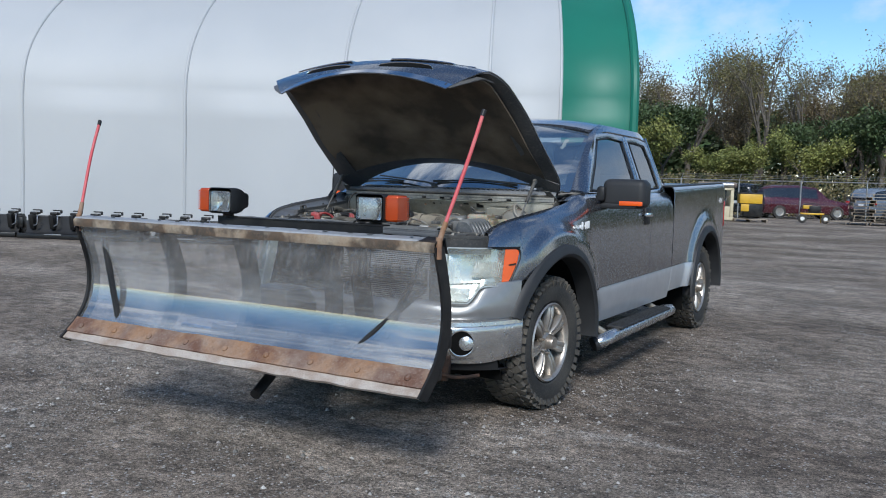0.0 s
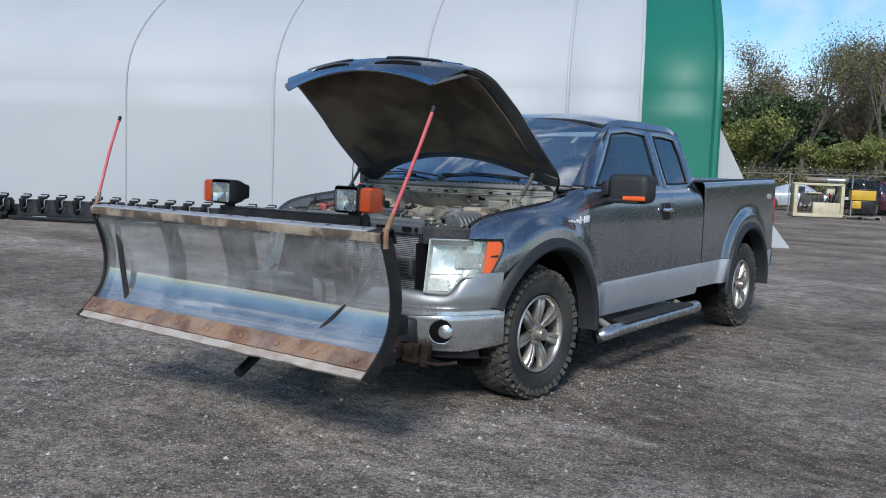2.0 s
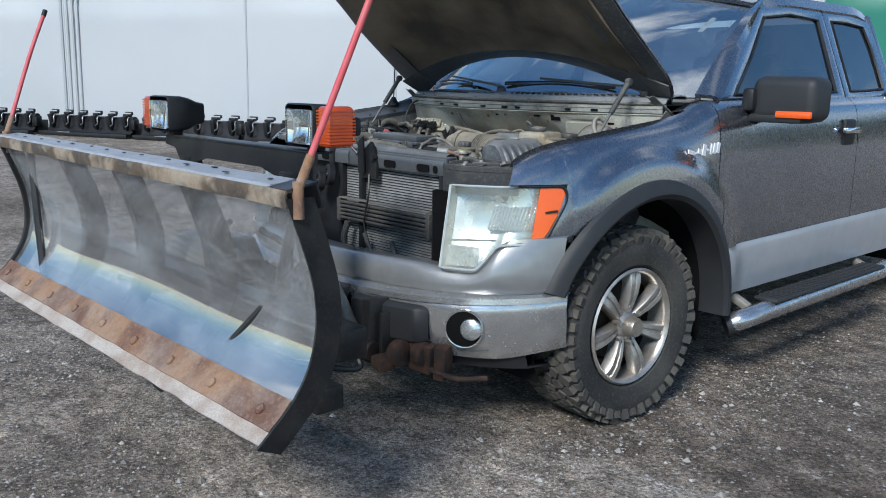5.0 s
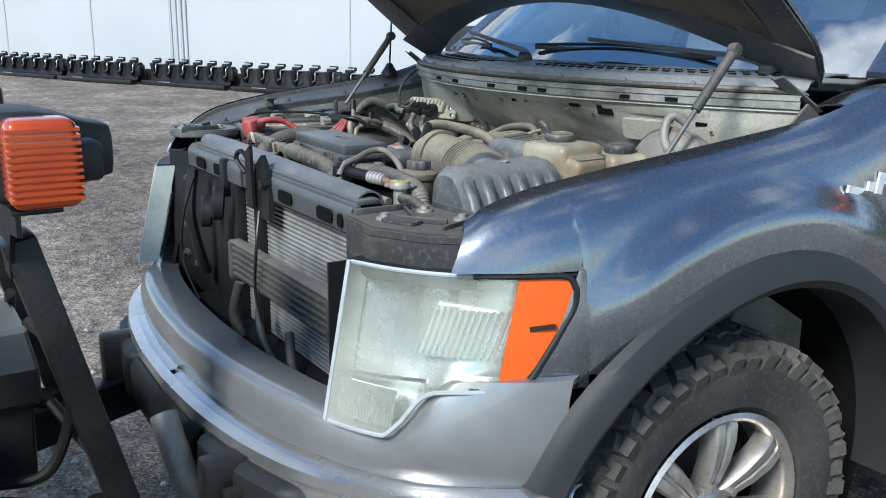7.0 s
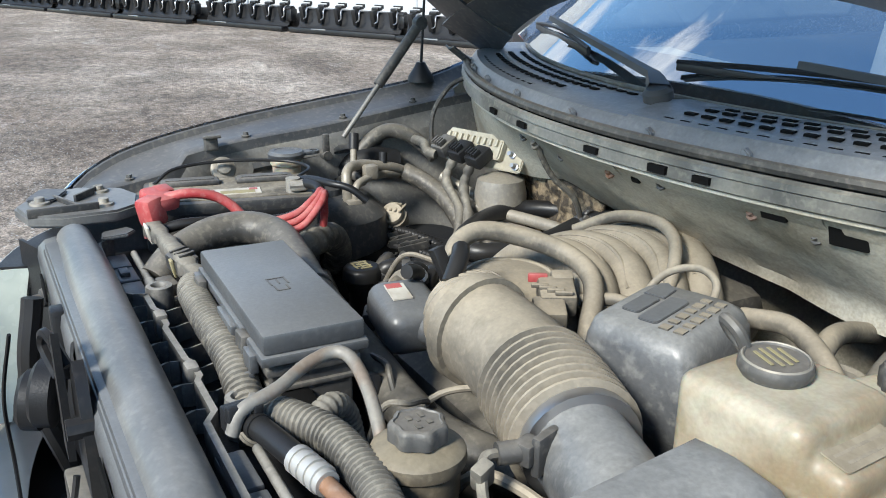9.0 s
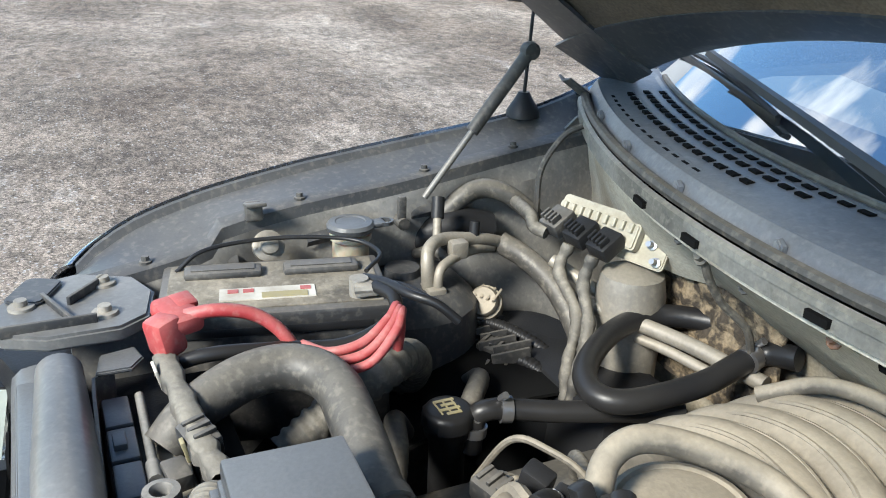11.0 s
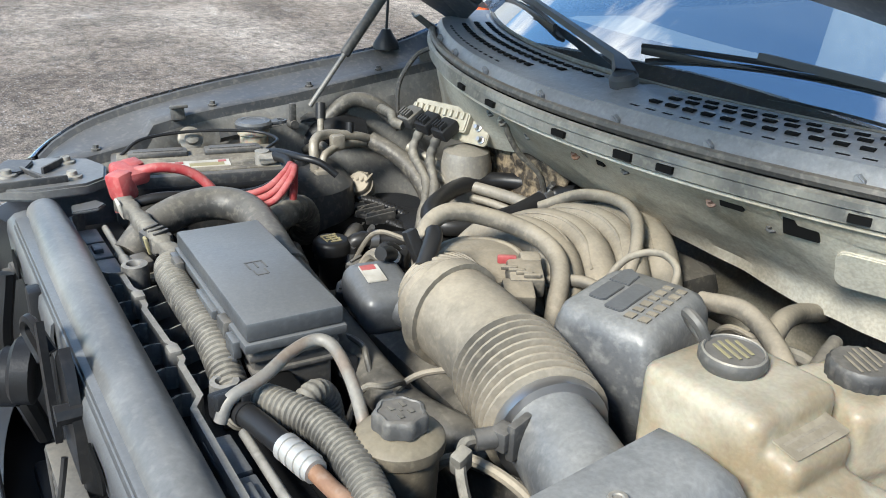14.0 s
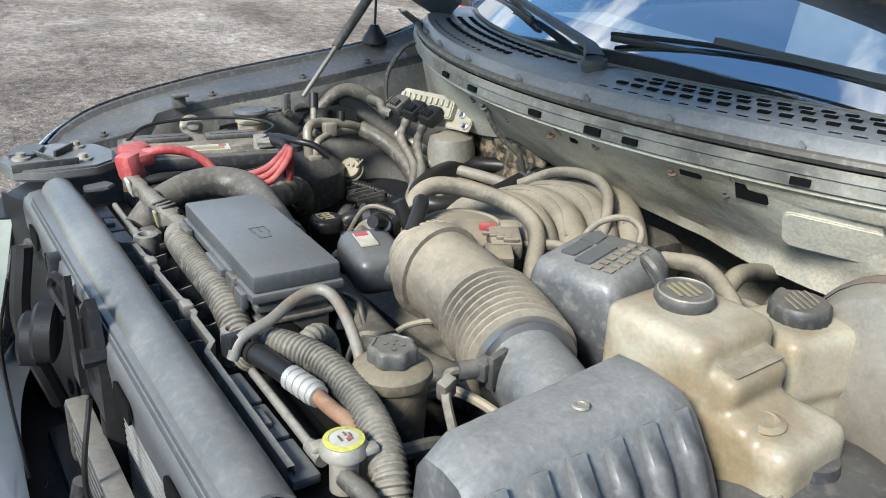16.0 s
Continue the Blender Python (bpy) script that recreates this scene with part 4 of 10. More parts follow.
    lathe(bm, [(0.060, 0.06), (0.056, 0.090), (0.042, 0.102), (0.038, 0.138), (0.034, 0.146), (0, 0.148)], (0, 0, 0), (1, 0, 0), 32)
    part("hub_cap", bm, RIM, w, "machined metal centre cap")
    for i in range(6):
        bm = bmesh.new()
        a = 2 * math.pi * i / 6
        rod(bm, (0.08, 0.068 * math.sin(a), 0.068 * math.cos(a)), (0.112, 0.068 * math.sin(a), 0.068 * math.cos(a)), 0.011, 0.009, 6)
        part("lug_nut", bm, RIM, w)
    return w


wheel = build_wheel()
wheel.matrix_basis = pose(0.835, 0, 0.388, 8, 0, -4)
for m in (pose(0.835, 3.683, 0.388, 31, 0, 0), pose(-0.835, 0, 0.388, 20, 0, 176), pose(-0.835, 3.683, 0.388, 55, 0, 180)):
    copy_thing(wheel, m)


# ---- truck front: bumper, valance, lamps, hood ----
def bow(x, forward=0.0):
    """The plan line of the bumper: y at x."""
    a = abs(x)
    return curve(a, [(0, -0.865), (0.2, -0.858), (0.4, -0.835), (0.55, -0.80), (0.68, -0.748), (0.78, -0.685), (0.86, -0.60), (0.92, -0.51), (0.955, -0.42)]) - forward


BXS = [lerp(-0.955, 0.955, i / 80) for i in range(81)]
bm = bmesh.new()
rows = []
for x in BXS:
    a = abs(x)
    drop = 0.028 * (1 - (a / 0.955) ** 2)
    top = 0.588 - drop
    low = curve(a, [(0, 0.40), (0.42, 0.40), (0.50, 0.345), (0.8, 0.345), (0.955, 0.375)])
    y = bow(x)
    inward = curve(a, [(0, 0), (0.8, 0), (0.955, 0.012)])
    s = math.copysign(1, x) if a > 1e-6 else 0
    rows.append([(x - s * 0.04, y + 0.09, top + 0.012), (x - s * 0.01, y + 0.018, top + 0.002), (x, y, top - 0.014), (x, y - 0.004, lerp(top, low, 0.28)), (x - s * 0.002, y + 0.004, lerp(top, low, 0.55)),
                 (x - s * inward, y + 0.016, lerp(top, low, 0.85)), (x - s * (inward + 0.01), y + 0.035, low), (x - s * 0.03, y + 0.075, low + 0.004)])
sheet(bm, rows, 0.004)
bumper = part("front_bumper", bm, GUNMETAL, truck, "scuffed gunmetal grey steel front bumper", angle=60)
bm = bmesh.new()
sheet(bm, [[(x, bow(x) - 0.001 + 0.022, 0.590 - 0.028 * (1 - (x / 0.955) ** 2)), (x * 1.003, bow(x) - 0.006, 0.582 - 0.028 * (1 - (x / 0.955) ** 2)), (x * 1.004, bow(x) - 0.009, 0.562 - 0.028 * (1 - (x / 0.955) ** 2))] for x in BXS], 0.003)
part("bumper_bright_edge", bm, GUNMETAL, bumper, "bright worn upper lip of the bumper")
bm = bmesh.new()
sheet(bm, [[(x, bow(x) - 0.012, 0.525), (x, bow(x) - 0.03, 0.50), (x, bow(x) - 0.03, 0.415), (x, bow(x) + 0.02, 0.395)] for x in [lerp(-0.25, 0.25, i / 24) for i in range(25)]], 0.01)
part("bumper_centre_pad", bm, BLACK, bumper, "black plastic centre pad of the bumper")
for s in (1, -1):
    bm = bmesh.new()
    rows = []
    for i in range(25):
        x = lerp(0.265, 0.615, i / 24)
        e = min(i, 24 - i) / 3
        k = math.sqrt(max(0.0, 1 - (1 - min(1.0, e)) ** 2))
        zc, h, d = 0.456, 0.060 + 0.014 * k, 0.006 + 0.030 * k
        rows.append([(s * x, bow(x) + 0.008, zc + h), (s * x, bow(x) - d * 0.6, zc + h - 0.004), (s * x, bow(x) - d, zc + h - 0.016), (s * x, bow(x) - d - 0.003, zc), (s * x, bow(x) - d, zc - h + 0.016), (s * x, bow(x) - d * 0.6, zc - h + 0.004), (s * x, bow(x) + 0.012, zc - h)])
    sheet(bm, rows, 0.006)
    part("bumper_pad", bm, FLARE, bumper, "black rounded bumper pad")
for s in (1, -1):
    c = Vector((s * 0.735, bow(0.735) - 0.002, 0.462))
    d = Vector((s * 0.58, -0.81, 0)).normalized()
    # flat black disc in place of a hollow: the recess's shade is painted
    bm = bmesh.new()
    lathe(bm, [(0.068, 0.003), (0.067, 0.009), (0.064, 0.010), (0.063, 0.006), (0.03, 0.006), (0, 0.006)], c, d, 36)
    fog = part("fog_lamp", bm, VOID, bumper, "round clear fog lamp on a flat black disc painted as its recess")
    bm = bmesh.new()
    lathe(bm, [(0.069, 0.002), (0.071, 0.007), (0.069, 0.011), (0.065, 0.010)], c, d, 36)
    part("fog_bezel", bm, GUNMETAL, fog)
    bm = bmesh.new()
    lathe(bm, [(0.040, 0.0), (0.038, 0.012), (0.024, 0.020), (0, 0.022)], c + Vector((s * 0.81, 0.58, 0)) * 0.026 + d * 0.004, (s * 0.45, -0.9, 0), 24)
    part("fog_lens", bm, REFLECTOR, fog)
bm = bmesh.new()
sheet(bm, [[(x, bow(x) + 0.07, 0.36), (x, bow(x) + 0.09, 0.30), (x, bow(x) + 0.30, 0.28)] for x in BXS[4:-4]], 0.006)
part("air_dam", bm, BLACK, truck, "black lower air dam")

SEALGREY = material("pale_lens_edge", (0.42, 0.45, 0.45), 0.3, 0.0, (0.3, 0.33, 0.34), 20, 0.6)
LENSEDGE = material("milky_lens_edge", (0.50, 0.55, 0.50), 0.25, 0.0, (0.40, 0.45, 0.42), 20, 0.6, coat=0.6)
# paler copy of the body paint: the light on the valance is coloured in
VALANCE = material("lit_valance_paint", (0.26, 0.263, 0.266), 0.34, 0.5, (0.22, 0.223, 0.226), 20, 0.5, coat=0.8)
# painted valance between bumper and lamps
bm = bmesh.new()
rows = []
for i in range(97):
    x = lerp(-0.945, 0.945, i / 96)
    a = abs(x)
    top = curve(a, [(0, 0.668), (0.5, 0.674), (0.64, 0.666), (0.70, 0.670), (0.755, 0.703), (0.80, 0.768), (0.85, 0.784), (0.945, 0.792)])
    low = curve(a, [(0, 0.562), (0.7, 0.578), (0.945, 0.592)])
    y = bow(x) + curve(a, [(0, 0.035), (0.6, 0.03), (0.945, 0.012)])
    s = math.copysign(1, x) if a else 0
    up = curve(a, [(0, 0.0), (0.6, 0.01), (0.8, 0.03), (0.945, 0.0)])
    rows.append([(x, y + 0.02, low), (x, y + 0.002, low + 0.012), (x - s * 0.001, y, lerp(low, top, 0.4)), (x - s * 0.003, y + up * 0.6 + 0.006, lerp(low, top, 0.8)), (x - s * 0.004, y + up + 0.014, top - 0.003), (x - s * 0.012, y + up + 0.035, top), (x - s * 0.016, y + up + curve(a, [(0, 0.12), (0.6, 0.10), (0.75, 0.05), (0.945, 0.04)]), top - 0.008)])
sheet(bm, rows, 0.004)
part("front_valance", bm, VALANCE, truck, "body-paint valance panel above the bumper, coloured paler as if lit", angle=60)


def lamp_face(u, v):
    """A point of the driver's headlamp face: u from inner to outer end, v up."""
    x = curve(u, [(0, 0.612), (0.25, 0.700), (0.5, 0.782), (0.75, 0.852), (1.0, 0.912)])
    y = curve(u, [(0, -0.712), (0.25, -0.675), (0.5, -0.618), (0.75, -0.538), (1.0, -0.425)])
    z = lerp(0.672, 0.962, v)
    lean = lerp(-0.035, 0.03, v)
    return Vector((x + 0.02 * (1 - v) * (1 - u), y + lean, z + 0.004 * u * v))


def lamp_floor(u):
    return curve(u, [(0, 0.0), (0.34, 0.0), (0.42, 0.10), (0.50, 0.26), (0.56, 0.30), (0.86, 0.325), (0.885, 0.345), (0.93, 0.50), (0.98, 0.72), (1.0, 0.82)])


def lamp_roof(u):
    return curve(u, [(0.94, 1.0), (0.975, 0.975), (1.0, 0.90)])


for s in (1, -1):
    us = [i / 40 for i in range(41)]
    bm = bmesh.new()
    sheet(bm, [[lamp_face(u, lerp(lamp_floor(u), 1, k / 10)) for k in range(11)] for u in us if u <= 0.806])
    if s < 0:
        flip(bm)
    lens = part("headlamp", bm, HAZYLENS, truck, "hazed clear headlamp with amber side reflector", facing=(s * 0.5, -1, 0))
    lens.visible_shadow = False
    bm = bmesh.new()
    sheet(bm, [[lamp_face(u, lerp(lamp_floor(u), 1, k / 10)) + Vector((-0.02, 0.055 + 0.03 * math.sin(math.pi * min(1, u / 0.7)) * math.sin(math.pi * k / 10), 0)) for k in range(11)] for u in us if u <= 0.80])
    if s < 0:
        flip(bm)
    part("headlamp_reflector", bm, REFLECTOR, lens, "bright faceted reflector")
    bm = bmesh.new()
    sheet(bm, [[lamp_face(u, lerp(lamp_floor(u), lamp_roof(u), k / 10)) + Vector((0.001, -0.001, 0)) for k in range(11)] for u in [lerp(0.802, 1.0, i / 12) for i in range(13)]])
    if s < 0:
        flip(bm)
    part("amber_reflector", bm, AMBER, lens, "orange amber side reflector")
    bm = bmesh.new()
    edge = [lamp_face(u, lamp_floor(u)) for u in us[::-1] if u < 0.80] + [lamp_face(u, 1.0) for u in us if u < 0.80]
    tube(bm, edge, 0.0042, 6, 1)
    if s < 0:
        flip(bm)
    part("headlamp_rim", bm, SEALGREY, lens)
    bm = bmesh.new()
    tube(bm, [lamp_face(u, lamp_roof(u)) + Vector((0.004, -0.001, 0.002)) for u in (0.62, 0.70, 0.78, 0.85, 0.92, 0.95, 0.975, 0.99, 1.0)] + [lamp_face(u, lamp_floor(u)) + Vector((0.005, 0.0, -0.003)) for u in (1.0, 0.98, 0.955, 0.93, 0.905, 0.885, 0.86, 0.83)], 0.006, 8, 3)
    if s < 0:
        flip(bm)
    part("amber_surround", bm, BLACK, lens, "black seal round the amber lens")
    bm = bmesh.new()
    box(bm, lamp_face(0.915, 0.70) + Vector((0.004, -0.004, 0)), (0.004, 0.045, 0.008), 0.0, pose(0, 0, 0, 8, 0, -32))
    if s < 0:
        flip(bm)
    part("amber_mark", bm, OLDRUST, lens)
    bm = bmesh.new()
    rows = []
    for i in range(14):
        u = lerp(0.70, 0.93, i / 13)
        p = lamp_face(min(u, 1.0), lamp_floor(min(u, 1.0)))
        y = p.y + max(0.0, u - 1.0) * 0.45
        top = p.z if u <= 1.0 else 0.975
        xo = side_x(y, 0.80, 1.1, FENDER_CROWN)
        rows.append([(lerp(p.x, xo, q * curve(u, [(0.7, 0), (0.95, 1), (1.06, 1)])) - 0.004, y, lerp(top - 0.004, 0.770, q)) for q in (0, 0.3, 0.65, 1)])
    sheet(bm, rows, 0.003)
    if s < 0:
        flip(bm)
    part("fender_corner", bm, PAINT, truck)
    bm = bmesh.new()
    rows = []
    for z in (0.766, 0.79, 0.81, 0.834, 0.86, 0.90, 0.94, 0.976):
        yl, xl = curve(z, [(0.766, -0.505), (0.79, -0.484), (0.834, -0.454), (0.90, -0.422), (0.976, -0.398)]), curve(z, [(0.766, 0.878), (0.79, 0.890), (0.834, 0.902), (0.90, 0.911), (0.976, 0.914)])
        xf = side_x(-0.383, z, 1.113, FENDER_CROWN)
        rows.append([Vector((xl - 0.010, yl + 0.020, z))] + [Vector((lerp(xl, xf, q) + 0.012 * q * (1 - q), lerp(yl, -0.383, q), z)) for q in (0, 0.2, 0.4, 0.7, 1)])
    sheet(bm, rows, 0.003)
    if s < 0:
        flip(bm)
    part("fender_edge", bm, PAINT, truck)
    bm = bmesh.new()
    tube(bm, [lamp_face(u, 0.33 + 0.03 * math.sin(3 * u)) + Vector((0, 0.006, 0)) for u in (0.0, 0.12, 0.25, 0.34, 0.40, 0.5)], 0.004, 6)
    if s < 0:
        flip(bm)
    part("lamp_divider", bm, CHROME, lens)
    for k in range(22):
        bm = bmesh.new()
        u = 0.02 + 0.015 * k
        tube(bm, [lamp_face(u, 0.03) + Vector((0, 0.018, 0)), lamp_face(u, 0.27) + Vector((0, 0.018, 0))], 0.0028, 5, 1)
        if s < 0:
            flip(bm)
        part("lamp_flute", bm, REFLECTOR, lens)
    for k in range(13):
        bm = bmesh.new()
        u = 0.36 + 0.030 * k
        tube(bm, [lamp_face(u, 0.46) + Vector((-0.012, 0.052, 0)), lamp_face(u + 0.012, 0.58) + Vector((-0.015, 0.058, 0)), lamp_face(u + 0.03, 0.74) + Vector((-0.018, 0.062, 0))], 0.0065, 7, 2)
        if s < 0:
            flip(bm)
        part("reflector_flute", bm, REFLECTOR, lens)
    bm = bmesh.new()
    sheet(bm, [[lamp_face(u, v) + Vector((-0.03, 0.09, 0.0)) for v in (-0.05, 0.5, 1.02)] for u in us], 0.01)
    sheet(bm, [[lamp_face(u, 1.0) + Vector((-0.03 * q, 0.09 * q, 0.004)) for q in (0, 1)] for u in us], 0.004)
    if s < 0:
        flip(bm)
    part("headlamp_housing", bm, BLACK, lens)
    bm = bmesh.new()
    sheet(bm, [[lamp_face(0, v) + Vector((-0.004 - 0.010 * q, 0.052 * q, 0)) for q in (0, 0.25, 0.6, 1)] for v in [k / 10 for k in range(11)]], 0.004)
    if s < 0:
        flip(bm)
    part("lens_return", bm, LENSEDGE, lens, "pale wrapped edge of the headlamp lens")


def hood_point(u, t):
    """A point of the open hood's outer skin: u across (-1..1), t from hinge (0) to nose (1)."""
    w = curve(t, [(0, 0.785), (0.05, 0.825), (0.12, 0.845), (0.35, 0.832), (0.75, 0.79), (0.88, 0.745), (0.93, 0.70), (1.0, 0.565)])
    bowed = 1 - abs(u) ** 2.0
    back = max(0, 1 - t / 0.45) ** 1.6
    length = 1.028 * curve(t, [(0, 0), (0.35, 0.40), (0.75, 0.87), (0.88, 1.04), (0.93, 1.085), (1.0, 1.127)]) + 0.07 * bowed * t ** 3 + 0.16 * bowed * back - 0.065 * abs(u) ** 3 * back
    lift = curve(t, [(0, 0.012), (0.15, 0.056), (0.35, 0.095), (0.6, 0.128), (0.75, 0.130), (0.88, 0.095), (0.93, 0.045), (1.0, -0.095)]) + lerp(0.075, 0.140, back) * bowed + 0.058 * abs(u) ** 3 * back
    base = Vector((0, 0.335, 1.235))
    ahead, up = Vector((0, -math.cos(radians(HOOD_OPEN)), math.sin(radians(HOOD_OPEN)))), Vector((0, math.sin(radians(HOOD_OPEN)), math.cos(radians(HOOD_OPEN))))
    return base + ahead * length + up * lift + Vector((u * w, 0, 0))


HOOD_OPEN = 34.5
HINGE = material("dusty_hinge_steel", (0.10, 0.105, 0.11), 0.5, 0.3, (0.15, 0.15, 0.145), 7, 0.7, dust=DUST, dust_amount=0.3, dust_scale=8, settle=0.3)
us, ts = [lerp(-1, 1, i / 32) for i in range(33)], [i / 26 for i in range(27)]
bm = bmesh.new()
sheet(bm, [[hood_point(u, t) for u in us] for t in ts], 0.006)
hood = part("hood", bm, PAINT, truck, "raised grey-blue hood with slatted vents on the nose", angle=55)
HUP = Vector((0, math.sin(radians(HOOD_OPEN)), math.cos(radians(HOOD_OPEN))))
bm = bmesh.new()
sheet(bm, [[hood_point(u * 0.90, lerp(0.09, 0.89, k / 16)) - HUP * (curve(k / 16, [(0, 0.016), (0.15, 0.026), (0.4, 0.046), (1, 0.048)]) + 0.008 * math.sin(9 * u) * math.sin(12 * k / 16)) for u in us] for k in range(17)], 0.010)
part("hood_insulation", bm, INSULATION, hood, "dark brown stained insulation felt under the hood")
bm = bmesh.new()
for a, b in ((0.80, 0.995), (-0.995, -0.80)):
    sheet(bm, [[hood_point(lerp(a, b, k / 4), min(t, 0.9)) - HUP * ((0.046 - 0.038 * abs(lerp(a, b, k / 4)) ** 14) * min(1.0, 0.35 + 2.0 * t)) for k in range(5)] for t in ts], 0.006)
sheet(bm, [[hood_point(u, t) - HUP * d for u in us] for t, d in ((0.85, 0.055), (0.90, 0.05), (0.955, 0.04), (0.99, 0.012))], 0.006)
sheet(bm, [[hood_point(u, t) - HUP * d for u in us] for t, d in ((0.002, 0.004), (0.02, 0.012), (0.10, 0.024))], 0.006)
part("hood_inner_frame", bm, INNER, hood, "dusty inner frame of the hood")
for s in (1, -1):
    for k in range(3):
        ends = (0.16 + 0.03 * k, 0.66 + 0.10 * k)
        at = lambda q: 0.968 - 0.040 * k - 0.014 * q * q
        wide = lambda q: 0.020 * math.sin(math.pi * min(1.0, 0.04 + 0.96 * q)) ** 0.5
        # black strip on the closed skin, painted for the shade in the vent
        bm = bmesh.new()
        sheet(bm, [[hood_point(s * lerp(*ends, q), at(q) - wide(q) * v) + HUP * 0.0045 for v in (0, 0.5, 1)] for q in [i / 10 for i in range(11)]], 0.002)
        part("hood_vent_opening", bm, VOID, hood, "black strip painted as the shade inside a hood nose vent")
        bm = bmesh.new()
        tube(bm, [hood_point(s * lerp(*ends, q), at(q) - wide(q) * 1.0) + HUP * 0.007 for q in [i / 10 for i in range(11)]], 0.0045, 6, 2)
        part("hood_vent_slat", bm, CHROME, hood, "bright edge of the hood vent")
bm = bmesh.new()
sheet(bm, [[hood_point(u, t) + HUP * 0.004 for u in us] for t in (0.985, 1.0)], 0.008)
part("hood_front_trim", bm, CHROME, hood, "bright front edge of the hood")
for s in (1, -1):
    bm = bmesh.new()
    a, b = Vector((s * 0.720, 0.002, 1.108)), Vector((s * 0.730, 0.188, 1.335))
    rod(bm, a, a.lerp(b, 0.5), 0.0055, n=10)
    strut = part("hood_gas_strut", bm, HINGE, truck, "gas strut holding the hood open")
    bm = bmesh.new()
    rod(bm, a.lerp(b, 0.45), b, 0.0112, n=14)
    lathe(bm, [(0, -0.012), (0.014, -0.01), (0.016, 0), (0.014, 0.01), (0, 0.012)], b, (1, 0, 0), 12)
    part("strut_body", bm, DUSTY, strut)
    bm = bmesh.new()
    slab(bm, [(0, 0), (0.05, 0.0), (0.07, 0.08), (0.02, 0.11), (-0.03, 0.07)], 0.006, Matrix.Translation((s * 0.80, 0.34, 1.11)) @ pose(0, 0, 0, 90, 0, 90))
    p0, p1, p2 = Vector((s * 0.795, 0.40, 1.205)), Vector((s * 0.775, 0.315, 1.262)), Vector((s * 0.770, 0.285, 1.282))
    sheet(bm, [[p + Vector((s * w, 0, 0)), p + Vector((0, -0.003, -0.006)), p - Vector((s * w, 0, 0))] for p, w in ((p0, 0.022), (p1, 0.020), (p2, 0.017))], 0.004)
    part("hood_hinge", bm, HINGE, truck, "dusty grey steel hood hinge")


# ---- snow plow hung on the truck's nose ----
plow = thing("snow_plow", "clear polycarbonate snow plow with rusty cutting edge, raised off the ground", "snow plow")
PLOW_W = 1.105
RUSTEDBLACK = material("chipped_black_paint", (0.012, 0.012, 0.014), 0.38, 0.1, (0.07, 0.05, 0.036), 11, 0.6, bump=0.15, bump_scale=50, spread=0.05)
PLOW_PROFILE = [(-1.770, 0.435), (-1.722, 0.478), (-1.668, 0.530), (-1.622, 0.600), (-1.598, 0.675), (-1.592, 0.750), (-1.602, 0.83), (-1.630, 0.92), (-1.678, 1.045)]


def plow_y(z):
    return curve(z, [(b, a) for a, b in spline2])


spline2 = [(p.y, p.z) for p in spline([(0, a, b) for a, b in PLOW_PROFILE], 4)]
bm = bmesh.new()
xs = [lerp(-PLOW_W, PLOW_W, i / 30) for i in range(31)]
sheet(bm, [[(x, y + 0.006 * math.sin(x * 5), z) for x in xs] for y, z in spline2 if z > 0.47])
part("clear_moldboard", bm, POLY, plow, "scuffed clear polycarbonate moldboard sheet", facing=(0, -1, 0.3)).visible_shadow = False
bm = bmesh.new()
sheet(bm, [[(x, -1.712 - 0.006, 0.487), (x, -1.742 + 0.003 * noise.noise(Vector((x * 9, 0, 0))), 0.460), (x, -1.770 + 0.006 * noise.noise(Vector((x * 6, 1, 0))), 0.434 + 0.008 * noise.noise(Vector((x * 7, 2, 0))))] for x in [lerp(-PLOW_W, PLOW_W, i / 90) for i in range(91)]], 0.014)
edge = part("cutting_edge", bm, WORN, plow, "worn bare steel cutting edge")
bm = bmesh.new()
sheet(bm, [[(x, plow_y(z) - 0.016 + 0.003 * noise.noise(Vector((x * 11, z * 30, 5))), z + (0.004 * noise.noise(Vector((x * 8, 3, 0))) if z > 0.53 else 0)) for z in (0.535, 0.505, 0.470)] for x in [lerp(-PLOW_W, PLOW_W, i / 90) for i in range(91)]], 0.010)
band = part("rust_strip", bm, RUST, plow, "rusty bolted steel clamp strip")
for i in range(9):
    bm = bmesh.new()
    x = lerp(-1.02, 1.02, i / 8)
    lathe(bm, [(0.016, 0), (0.015, 0.006), (0.009, 0.011), (0, 0.012)], (x, plow_y(0.497) - 0.017, 0.497), (0, -0.75, 0.66), 10)
    part("bolt", bm, RUST, band)
bm = bmesh.new()
yt, zt = PLOW_PROFILE[-1]
pts = [(yt - 0.012, zt - 0.022), (yt - 0.017, zt + 0.010), (yt - 0.012, zt + 0.020), (yt + 0.004, zt + 0.020)]
sheet(bm, [[(lerp(-PLOW_W - 0.01, PLOW_W + 0.01, i / 24), y + 0.003 * noise.noise(Vector((i, y * 40, 0))), z + 0.003 * noise.noise(Vector((i * 0.9, 3, z * 30)))) for y, z in pts] for i in range(25)], 0.005)
part("top_lip", bm, RUSTYTOP, plow, "dirty rust-stained upper lip")
bm = bmesh.new()
pts = [(yt - 0.010, zt + 0.020), (yt - 0.006, zt + 0.027), (yt + 0.074, zt + 0.034), (yt + 0.080, zt + 0.027), (yt + 0.072, zt - 0.02)]
sheet(bm, [[(lerp(-PLOW_W - 0.008, PLOW_W - 0.07, i / 30), y, z + 0.002 * noise.noise(Vector((i * 0.7, 3, z * 30)))) for y, z in pts] for i in range(31)], 0.004)
part("top_plate", bm, TOPPLATE, plow, "scuffed light grey flat top plate")
